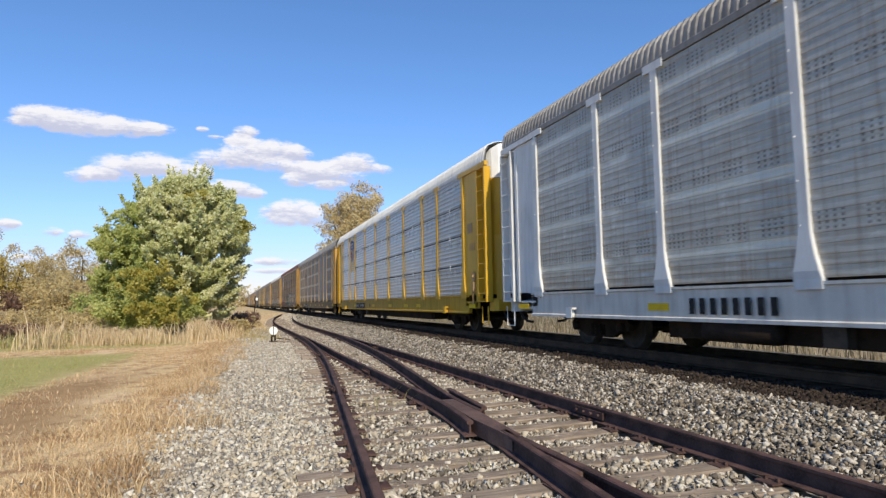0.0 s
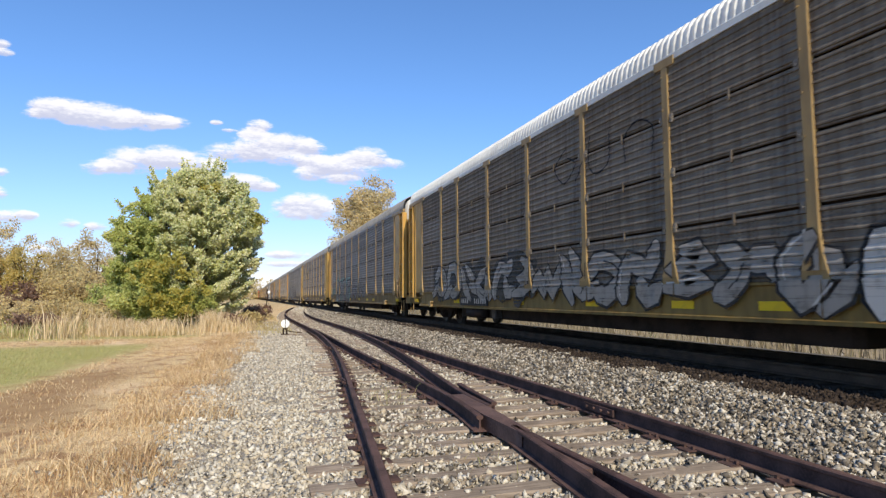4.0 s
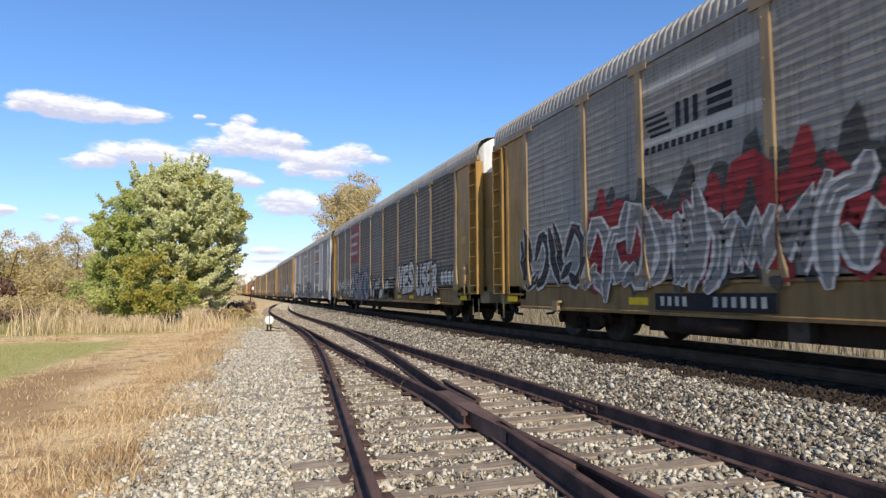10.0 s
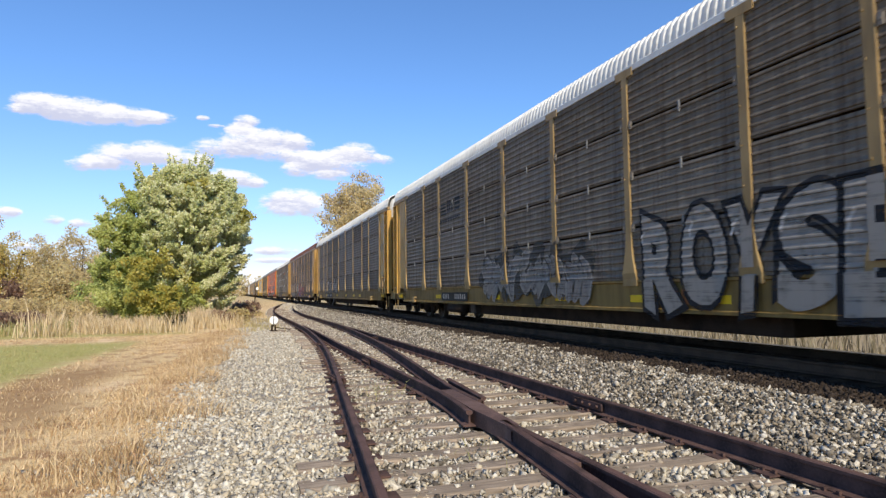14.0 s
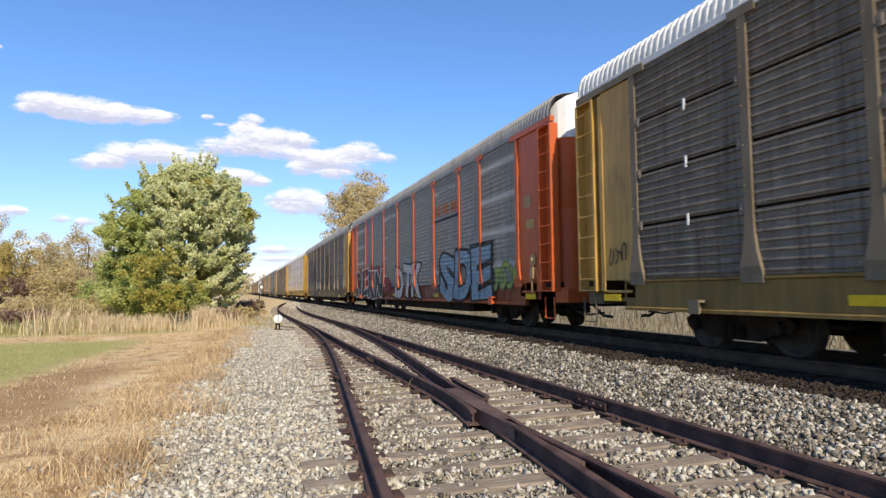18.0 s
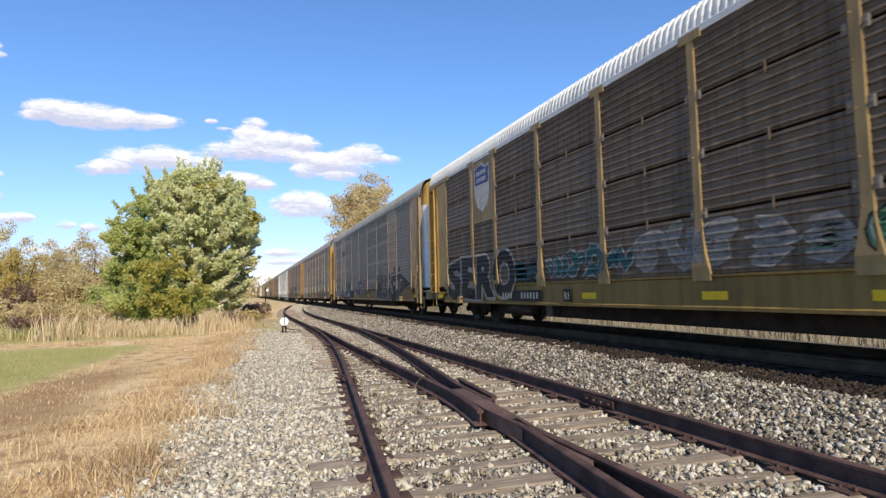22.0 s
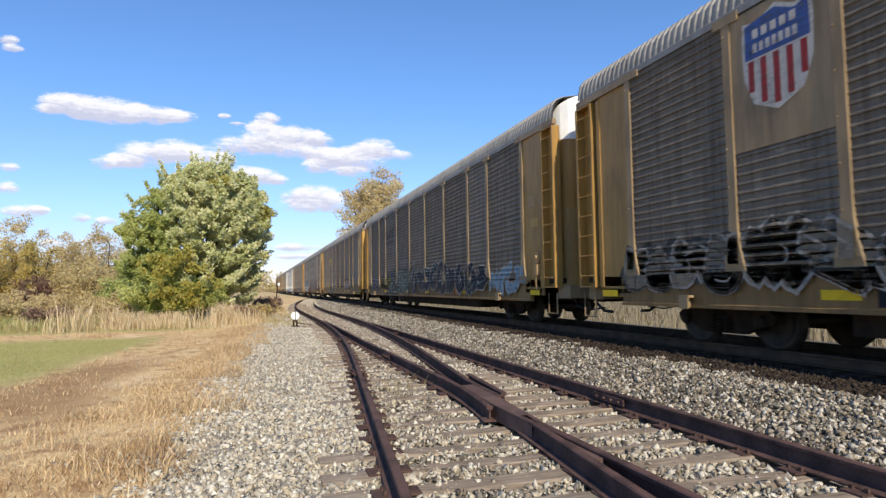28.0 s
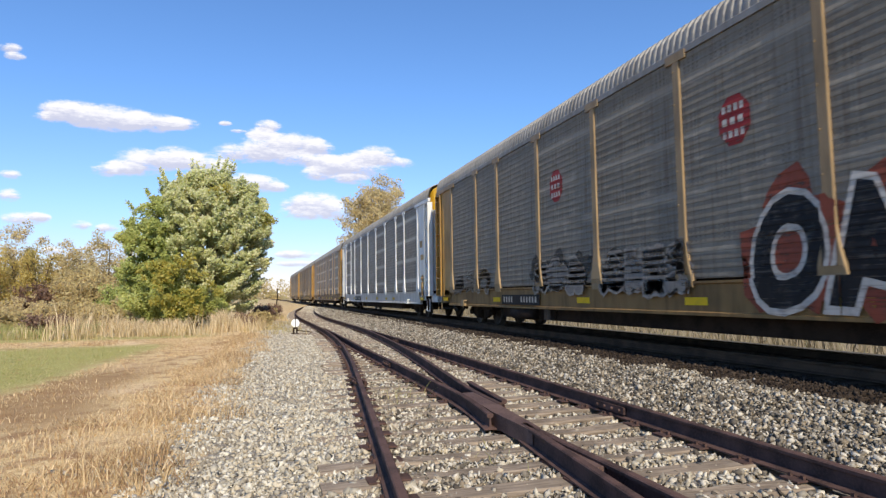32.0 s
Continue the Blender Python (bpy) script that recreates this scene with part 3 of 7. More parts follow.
def sheet_shape(width, z0, z1, style, depth=1.0):
    """One side sheet, its ribs lying along the car; the foot at z0."""
    b = Build()
    if style == "smooth":
        prof = []
        for i in range(8):
            zz = z0 + (z1 - z0) * i / 8
            prof += [(0.0, zz), (0.0, zz + 0.30), (-0.008, zz + 0.31), (-0.008, zz + 0.37)]
        prof = [p for p in prof if p[1] < z1] + [(0.0, z1)]
    else:
        prof = [(rib(z, depth), z) for z in [z0 + 0.0005] + rib_lines(z0, z1) + [z1]]
    b.quad_grid([[(x, 0.0, zz) for x, zz in prof], [(x, width, zz) for x, zz in prof]])
    b.quad_grid([[(0.045, 0.0, z0), (0.045, 0.0, z1)], [(0.045, width, z0), (0.045, width, z1)]])
    return b


def post_shape(w, flare, proud):
    """A side post that flares out at its foot."""
    b = Build()
    rows = []
    for z, g, d in ((1.09, flare, 0.04), (1.22, flare, 0.045), (1.32, flare * 0.94, proud + 0.02), (1.55, w + (flare - w) * 0.42, proud + 0.015), (1.8, w * 1.15, proud + 0.008), (2.05, w, proud), (ZE + 0.02, w, proud)):
        rows.append([(0.03, -g / 2, z), (-d * 0.8, -g / 2, z), (-d, -g / 2 + 0.012, z), (-d, g / 2 - 0.012, z), (-d * 0.8, g / 2, z), (0.03, g / 2, z)])
    b.quad_grid(rows)
    # foot gusset and head bracket
    b.prism([(-w * 1.5, ZE - 0.10), (w * 1.5, ZE - 0.10), (w * 1.5, ZE + 0.05), (-w * 1.5, ZE + 0.05)], "x", -proud - 0.004, 0.0)
    for i in range(6):
        b.lathe([(-proud - 0.012, 0.0), (-proud - 0.012, 0.018), (-proud, 0.02)], "x", (0, w * 0.32, 1.9 + i * 0.58), 6)
    return b


def ladder_shape(width, z0, z1, step=0.46):
    b = Build()
    for y in (0.0, width):
        b.box(-0.02, 0.10, y - 0.03, y + 0.03, z0, z1, 0.006)
    z = z0 + 0.12
    while z < z1 - 0.05:
        b.tube([(0.0, 0.0, z), (-0.03, 0.03, z), (-0.03, width - 0.03, z), (0.0, width, z)], 0.013, 6)
        z += step
    return b


def tall_ladder_shape(width, z0, z1, step=0.43):
    """A ladder held off the car's corner by two deep stiles."""
    b = Build()
    for y in (0.0, width):
        b.box(-0.03, 0.19, y - 0.012, y + 0.012, z0, z1, 0.003).box(-0.03, -0.015, y - 0.035, y + 0.035, z0, z1, 0.003)
    b.box(0.165, 0.18, 0.0, width, z0, z1).box(-0.03, 0.19, 0.0, width, z0, z0 + 0.03).box(-0.03, 0.19, 0.0, width, z1 - 0.03, z1)
    z = z0 + 0.25
    while z < z1 - 0.1:
        b.tube([(-0.015, 0.0, z), (-0.035, 0.03, z), (-0.035, width - 0.03, z), (-0.015, width, z)], 0.013, 6)
        z += step
    return b


def end_door_shape(sign):
    """Half of the curved end doors, seen in plan as a quarter bow; the car's end lies at y = 0, inwards is +y."""
    b = Build()
    plan = [(0.012, 0.0), (0.55, 0.0), (0.85, 0.02), (1.08, 0.09), (1.24, 0.22), (1.33, 0.40), (1.36, 0.75)]
    zs = [1.0, 1.6, 2.9, 2.93, 2.96, 4.0, 4.62]
    rows = []
    for z in zs:
        dent = 0.02 if abs(z - 2.93) < 0.01 else 0.0
        rows.append([(sign * x, y + dent, z) for x, y in plan])
    b.quad_grid(rows)
    return b


def end_cap_shape():
    """The white painted top of the end, closed under the roof arch."""
    b = Build()
    top = lambda x: ZE + 0.04 + (ZT - ZE - 0.04) * max(0.0, 1 - (abs(x) / 1.42) ** 2.6) ** 0.4
    plan = [(-1.36, 0.75), (-1.33, 0.40), (-1.24, 0.22), (-1.08, 0.09), (-0.85, 0.02), (-0.55, 0.0), (0, 0), (0.55, 0.0), (0.85, 0.02), (1.08, 0.09), (1.24, 0.22), (1.33, 0.40), (1.36, 0.75)]
    b.quad_grid([[(x, y, 4.624) for x, y in plan], [(x, y, ZE) for x, y in plan], [(x, y, top(x)) for x, y in plan]])
    b.quad_grid([[(x, y, top(x)) for x, y in plan], [(x, 0.95, top(x) + 0.01) for x, y in plan]])
    return b


def bogie_parts(car, y):
    """A two-axle truck: side frames with springs, bolster, wheel sets."""
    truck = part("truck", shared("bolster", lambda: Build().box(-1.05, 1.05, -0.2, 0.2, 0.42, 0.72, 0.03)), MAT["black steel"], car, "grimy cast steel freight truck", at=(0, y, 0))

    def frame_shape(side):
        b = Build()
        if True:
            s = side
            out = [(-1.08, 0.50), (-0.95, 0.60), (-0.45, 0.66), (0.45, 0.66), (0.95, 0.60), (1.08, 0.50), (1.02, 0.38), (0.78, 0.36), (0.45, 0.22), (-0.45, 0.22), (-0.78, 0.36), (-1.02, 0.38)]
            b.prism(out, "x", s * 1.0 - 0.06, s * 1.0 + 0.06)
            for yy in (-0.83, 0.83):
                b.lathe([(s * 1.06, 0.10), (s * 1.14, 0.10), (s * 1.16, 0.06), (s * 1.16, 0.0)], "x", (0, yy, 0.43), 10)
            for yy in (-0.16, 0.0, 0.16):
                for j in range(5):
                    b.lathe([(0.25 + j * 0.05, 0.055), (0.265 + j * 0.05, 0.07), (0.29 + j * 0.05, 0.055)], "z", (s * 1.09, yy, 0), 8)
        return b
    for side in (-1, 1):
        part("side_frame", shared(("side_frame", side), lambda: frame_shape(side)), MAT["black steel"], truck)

    def wheel_shape():
        b = Build()
        for s in (-1, 1):
            x = s * 0.7525
            b.lathe([(x - s * 0.085, 0.40), (x - s * 0.085, 0.455), (x - s * 0.055, 0.46), (x - s * 0.045, 0.425), (x + s * 0.06, 0.42), (x + s * 0.062, 0.36), (x + s * 0.03, 0.34), (x + s * 0.01, 0.14), (x + s * 0.08, 0.12), (x + s * 0.08, 0.0)], "x", (0, 0, 0), 24)
            b.lathe([(x - s * 0.085, 0.455), (x - s * 0.08, 0.34), (x - s * 0.02, 0.14), (x - s * 0.02, 0.07)], "x", (0, 0, 0), 24)
        b.lathe([(-0.75, 0.075), (0.75, 0.075)], "x", (0, 0, 0), 12)
        return b
    for yy in (-0.83, 0.83):
        part("wheel_set", shared("wheel_set", wheel_shape, True), MAT["wheel"], truck, at=(0, yy, 0.42))
    return truck


# paints of the train: frame colours, sheets, roofs
PAINT = {
    "yellow": paint("fleet yellow", (0.61, 0.35, 0.025), 0.42, 0.22),
    "dull yellow": paint("faded yellow", (0.325, 0.215, 0.088), 0.5, 0.55),
    "pale yellow": paint("chalky yellow", (0.42, 0.272, 0.075), 0.5, 0.5),
    "tan": paint("tan yellow", (0.31, 0.215, 0.115), 0.5, 0.55),
    "gold": paint("golden yellow", (0.50, 0.285, 0.068), 0.45, 0.5),
    "grimy": paint("grime-covered yellow", (0.19, 0.145, 0.09), 0.6, 0.5),
    "ochre": paint("ochre yellow", (0.37, 0.205, 0.052), 0.45, 0.5),
    "brown tan": paint("rust-stained tan", (0.40, 0.25, 0.11), 0.55, 0.55),
    "orange": paint("rail orange", (0.52, 0.10, 0.022), 0.45, 0.25),
    "white": paint("car body white", (0.66, 0.66, 0.65), 0.45, 0.28),
    "aged white": paint("aged white", (0.43, 0.405, 0.375), 0.5, 0.35),
    "grey": paint("car body grey", (0.195, 0.164, 0.128), 0.5, 0.4),
    "bright": screen("bright galvanised sheet", (0.60, 0.56, 0.50), (0.38, 0.345, 0.29), 0.25, 1.0, 0.55, 0.3),
    "silver": screen("silver galvanised sheet", (0.52, 0.48, 0.41), (0.34, 0.295, 0.23), 0.45, 0.6, 0.45, 0.38, 0.5),
    "blue grey": screen("dull galvanised sheet", (0.305, 0.28, 0.24), (0.175, 0.15, 0.118), 0.55, 0.35, 0.12, 0.6, 0.85),
    "slate": screen("slate grey galvanised sheet", (0.24, 0.215, 0.175), (0.135, 0.118, 0.094), 0.55, 0.35, 0.12, 0.6, 0.4),
    "dark": screen("weathered sheet", (0.20, 0.162, 0.120), (0.08, 0.060, 0.042), 0.75, 0.4, 0.06, 0.55),
    "aged grey": screen("aged grey sheet", (0.205, 0.177, 0.145), (0.098, 0.080, 0.063), 0.6, 0.4, 0.1, 0.5, 0.3),
    "brown": screen("brown weathered sheet", (0.175, 0.128, 0.085), (0.068, 0.046, 0.030), 0.75, 0.3, 0.06, 0.55),
    "grey sheet": screen("painted grey sheet", (0.205, 0.168, 0.128), (0.125, 0.095, 0.068), 0.5, 0.5, 0.1, 0.5),
    "roof grey": paint("galvanised roof", (0.25, 0.24, 0.225), 0.55, 0.45, 0.1),
    "roof white": paint("white roof", (0.60, 0.60, 0.58), 0.5, 0.25),
    "roof brown": paint("rusty roof", (0.135, 0.055, 0.036), 0.6, 0.4),
}
for key, colour in (("yellow", (0.80, 0.47, 0.03)), ("dull yellow", (0.38, 0.235, 0.06)), ("pale yellow", (0.40, 0.25, 0.07)), ("tan", (0.40, 0.235, 0.085)), ("brown tan", (0.22, 0.135, 0.06)), ("orange", (0.42, 0.10, 0.025)), ("white", (1.05, 0.99, 0.90)), ("aged white", (0.42, 0.39, 0.35)), ("grey", (0.14, 0.115, 0.09))):
    PAINT["sill " + key] = paint("grimy sill " + key, tuple(c * 0.62 for c in colour), 0.6, 0.35 if key in ("yellow", "white") else 0.5 if key in ("tan", "dull yellow") else 0.8, 0.0, (0.045, 0.03, 0.02))
SPRAY = {
    "white": (0.52, 0.475, 0.42), "black": (0.012, 0.012, 0.014), "cyan": (0.27, 0.325, 0.27), "blue": (0.05, 0.09, 0.25), "sky": (0.19, 0.275, 0.34),
    "red": (0.27, 0.03, 0.03), "green": (0.08, 0.19, 0.10), "lime": (0.30, 0.31, 0.07), "pink": (0.34, 0.15, 0.18), "lilac": (0.245, 0.215, 0.235), "grey": (0.21, 0.19, 0.17),
    "teal": (0.03, 0.095, 0.10), "ghost": (0.28, 0.25, 0.215), "dust": (0.18, 0.148, 0.11), "navy": (0.013, 0.016, 0.028), "yellow": (0.50, 0.34, 0.04), "orange": (0.38, 0.13, 0.04), "soot": (0.03, 0.027, 0.025), "shadow": (0.06, 0.055, 0.048),
    "olive": (0.25, 0.20, 0.05), "rust": (0.24, 0.06, 0.035), "haze": (0.13, 0.17, 0.165), "maroon": (0.16, 0.025, 0.03), "khaki": (0.32, 0.30, 0.14), "mint": (0.16, 0.34, 0.28), "ice": (0.40, 0.44, 0.40),
}
for key, colour in SPRAY.items():
    SPRAY[key] = flat_paint(key + " spray paint", colour, 0.55, 0.95 if key in ("dust", "haze", "shadow", "grey") else 0.55)


FAT = (0.055, 0.105)


def glyph_store(letters):
    """The outlines of letters in the built-in font, fat and fatter, as triangles in a unit cell."""
    made = []
    for c in letters:
        for fat in FAT:
            cu = bpy.data.curves.new("letter", "FONT")
            cu.body, cu.size, cu.offset, cu.resolution_u = c, 1.0, fat, 4
            made.append((c, fat, new("letter", cu)))
    bpy.context.view_layer.update()
    graph = bpy.context.evaluated_depsgraph_get()
    store = {}
    for c, fat, ob in made:
        shown = ob.evaluated_get(graph)
        me = shown.to_mesh()
        me.calc_loop_triangles()
        pts = [(v.co.x, v.co.y) for v in me.vertices]
        store[c, fat] = [[pts[i] for i in t.vertices] for t in me.loop_triangles]
        shown.to_mesh_clear()
    for c, fat, ob in made:
        cu = ob.data
        bpy.data.objects.remove(ob)
        bpy.data.curves.remove(cu)
    cells = {}
    for c in letters:
        flat = [p for t in store[c, FAT[0]] for p in t]
        x0, x1, z0, z1 = min(p[0] for p in flat), max(p[0] for p in flat), min(p[1] for p in flat), max(p[1] for p in flat)
        for fat in FAT:
            cells[c, fat == FAT[1]] = [[((x - x0) / (x1 - x0), (z - z0) / (z1 - z0)) for x, z in t] for t in store[c, fat]]
    return cells


GLYPHS = glyph_store("ABCDEGIKLMNOPRSTUVWXYZ")


def post_zones(style):
    return [(y - 0.105, y + 0.105) for y in POSTS[style]] if style in ("screen", "panel") else []


def decal(name, groups, mat, parent, style, layer, label="", side=-SIDE, keep=(-9.0, 9.0)):
    """Paint lying on the car's side, going over ribs, sheets and posts alike. groups: lists of outlines in (along, height), each group a hair above the last; a group may be (rise, outlines)."""
    groups = [g for g in groups if g]
    if not groups:
        return None
    bm = bmesh.new()
    tier = bm.faces.layers.float.new("tier")
    for g, polys in enumerate(groups):
        lift = 0.0003 * (g % 12)
        if isinstance(polys, tuple):
            lift, polys = polys
        for poly in polys:
            f = bm.faces.new([bm.verts.new((0, y, z)) for y, z in poly])
            f[tier] = lift
    bmesh.ops.triangulate(bm, faces=[f for f in bm.faces if len(f.verts) > 4])
    lo_y, hi_y = min(v.co.y for v in bm.verts), max(v.co.y for v in bm.verts)
    lo_z, hi_z = min(v.co.z for v in bm.verts), max(v.co.z for v in bm.verts)
    ribbed = style in ("screen", "flush", "panel") and hi_z > ZF
    depth = 1.0 if style == "screen" else 0.3

    def cut(co, no):
        bmesh.ops.bisect_plane(bm, geom=bm.verts[:] + bm.edges[:] + bm.faces[:], plane_co=co, plane_no=no)
    for lo, hi in post_zones(style):
        for y in (lo, hi):
            if lo_y < y < hi_y:
                cut((0, y, 0), (0, 1, 0))
    if lo_z < ZF < hi_z:
        cut((0, 0, ZF), (0, 0, 1))
    if ribbed:
        for z in rib_lines(max(lo_z, ZF), hi_z):
            cut((0, 0, z), (0, 0, 1))
    verts, faces, known = [], [], {}
    for f in bm.faces:
        c = f.calc_center_median()
        if not keep[0] <= c.z < keep[1]:
            continue
        out, wavy = 0.004 * layer + f[tier], ribbed
        if c.z < ZF:
            out, wavy = out + 0.035, False
        if style == "ribbed":
            out += 0.012
        if abs(c.y) > 11.41:
            wavy = False
        if any(lo < c.y < hi for lo, hi in post_zones(style)):
            out, wavy = out + (PROUD + 0.002 if c.z > 2.05 else PROUD + 0.022 if c.z > 1.3 else 0.02), False
        ring = []
        for v in f.verts:
            p = (round(side - out + (rib(v.co.z, depth) if wavy else 0.0), 5), round(v.co.y, 4), round(v.co.z, 4))
            if p not in known:
                known[p] = len(verts)
                verts.append(p)
            if known[p] not in ring:
                ring.append(known[p])
        if len(ring) > 2:
            faces.append(tuple(ring))
    bm.free()
    return part(name, mesh_from(name, verts, faces), mat, parent, label)


def blob(rng, cy, cz, ry, rz, slant, wild, grow=0.0, n=26):
    """The outline of one sprayed letter form."""
    pts, ph = [], [rng.uniform(0, 6.28) for _ in range(4)]
    for i in range(n):
        a = 2 * math.pi * i / n
        e = 0.62 if not wild else 0.85
        c, s = math.cos(a), math.sin(a)
        x, y = math.copysign(abs(c) ** e, c), math.copysign(abs(s) ** e, s)
        k = 1 + 0.13 * math.sin(2 * a + ph[0]) + 0.11 * math.sin(3 * a + ph[1]) + (0.16 if wild else 0.07) * math.sin(5 * a + ph[2]) + (0.10 if wild else 0.03) * math.sin(8 * a + ph[3])
        x, y = x * k, y * k
        pts.append((cy - (x * ry + y * slant * rz + grow * c), cz + y * rz + grow * s))
    return pts


# skeletons of painted shapes: bolts, hooks, crescents and loops that spell nothing
FORMS = [
    [[(0.0, 0.9), (0.35, 0.55), (0.2, 0.45), (0.75, 0.0)], [(0.35, 1.0), (0.8, 0.5), (0.6, 0.45), (1.1, 0.1)]],
    [[(0.95, 0.75), (0.7, 1.0), (0.25, 0.9), (0.05, 0.5), (0.3, 0.15), (0.6, 0.3), (0.45, 0.6)]],
    [[(-0.1, 0.2), (0.15, 0.7), (0.35, 0.3), (0.55, 0.8), (0.75, 0.25), (1.05, 0.9)]],
    [[(0.0, 0.5), (0.3, 0.95), (0.8, 0.85), (1.0, 0.45), (0.7, 0.1), (0.3, 0.2)], [(-0.15, 0.05), (0.35, 0.35)]],
    [[(0.2, -0.05), (0.05, 0.45), (0.3, 0.8), (0.75, 0.75), (0.95, 1.1)], [(0.55, 0.55), (0.8, 0.2), (1.15, 0.3)]],
    [[(0.1, 0.15), (0.9, 0.3), (0.2, 0.55), (0.95, 0.7), (0.3, 0.98)]],
    [[(0.5, 1.05), (0.15, 0.6), (0.5, 0.1), (0.85, 0.55), (0.6, 0.8)], [(0.85, 0.0), (1.1, 0.5)]],
    [[(-0.05, 0.75), (0.25, 0.5), (0.05, 0.1)], [(0.3, 0.95), (0.6, 0.5), (0.35, 0.05)], [(0.75, 1.0), (0.95, 0.5), (0.7, 0.0)]],
    [[(0.05, 0.1), (0.4, 0.2), (0.5, 0.6), (0.2, 0.9)], [(0.5, 0.6), (0.9, 0.75), (1.1, 0.3)]],
]


def bend(points, n=4):
    """A smooth line through points."""
    out = []
    p = [points[0]] + list(points) + [points[-1]]
    for i in range(1, len(p) - 2):
        for j in range(n):
            t = j / n
            out.append(tuple(0.5 * (2 * p[i][k] + (p[i + 1][k] - p[i - 1][k]) * t + (2 * p[i - 1][k] - 5 * p[i][k] + 4 * p[i + 1][k] - p[i + 2][k]) * t * t + (3 * p[i][k] - p[i - 1][k] - 3 * p[i + 1][k] + p[i + 2][k]) * t ** 3) for k in (0, 1)))
    return out + [points[-1]]


def band(points, w, tips=0.8):
    """A broad painted line as a row of four-cornered pieces."""
    left, right, last = [], [], len(points) - 1
    for i, (y, z) in enumerate(points):
        a, b = points[max(i - 1, 0)], points[min(i + 1, last)]
        d = Vector((b[0] - a[0], b[1] - a[1]))
        d = d.normalized() if d.length > 1e-6 else Vector((1, 0))
        ww = w * (tips if i in (0, last) else 1.0) / 2
        ext = (-ww if i == 0 else ww if i == last else 0.0) * 0.7
        left.append((y + d.x * ext - d.y * ww, z + d.y * ext + d.x * ww))
        right.append((y + d.x * ext + d.y * ww, z + d.y * ext - d.x * ww))
    return [[left[i], right[i], right[i + 1], left[i + 1]] for i in range(last)]


def capsule(points, w, tips):
    """A painted stroke with round ends (tips near 1) or pointed ones."""
    out = band(points, w, tips)
    if tips > 0.8:
        for p in (points[0], points[-1]):
            out.append([(p[0] + w * 0.5 * math.cos(2 * math.pi * j / 12), p[1] + w * 0.5 * math.sin(2 * math.pi * j / 12)) for j in range(12)])
        for p in points[1:-1]:
            out.append([(p[0] + w * 0.49 * math.cos(2 * math.pi * j / 8), p[1] + w * 0.49 * math.sin(2 * math.pi * j / 8)) for j in range(8)])
    return out


# tall fat shapes side by side, for rounded paintings
LOBES = [
    [[(0.2, 0.0), (0.25, 0.95)], [(0.5, 0.1), (0.5, 0.85)], [(0.78, 0.0), (0.72, 0.95)]],
    [[(0.2, 0.1), (0.15, 0.7), (0.5, 0.95), (0.85, 0.7), (0.8, 0.1)]],
    [[(0.25, 0.9), (0.2, 0.2), (0.5, 0.0), (0.8, 0.2), (0.75, 0.85)]],
    [[(0.1, 0.5), (0.4, 0.9), (0.6, 0.1), (0.95, 0.5)], [(0.2, 0.15), (0.35, 0.4)]],
    [[(0.3, 0.05), (0.3, 0.9)], [(0.35, 0.6), (0.75, 0.5), (0.75, 0.05)]],
    [[(0.8, 0.9), (0.3, 0.7), (0.75, 0.4), (0.2, 0.05)], [(0.75, 0.1), (0.9, 0.4)]],
]
# huge upright shapes, as high as the car
GIANTS = [[[(0.2, 1.0), (0.2, 0.3), (0.5, 0.0), (0.8, 0.3), (0.8, 1.0)]], [[(0.25, 1.0), (0.25, 0.15), (0.5, 0.0)], [(0.75, 0.85), (0.75, 0.1)]], [[(0.2, 0.1), (0.2, 1.0), (0.5, 0.6), (0.8, 1.0), (0.8, 0.0)]], [[(0.3, 1.0), (0.3, 0.0)], [(0.75, 1.0), (0.75, 0.25), (0.45, 0.0)]]]


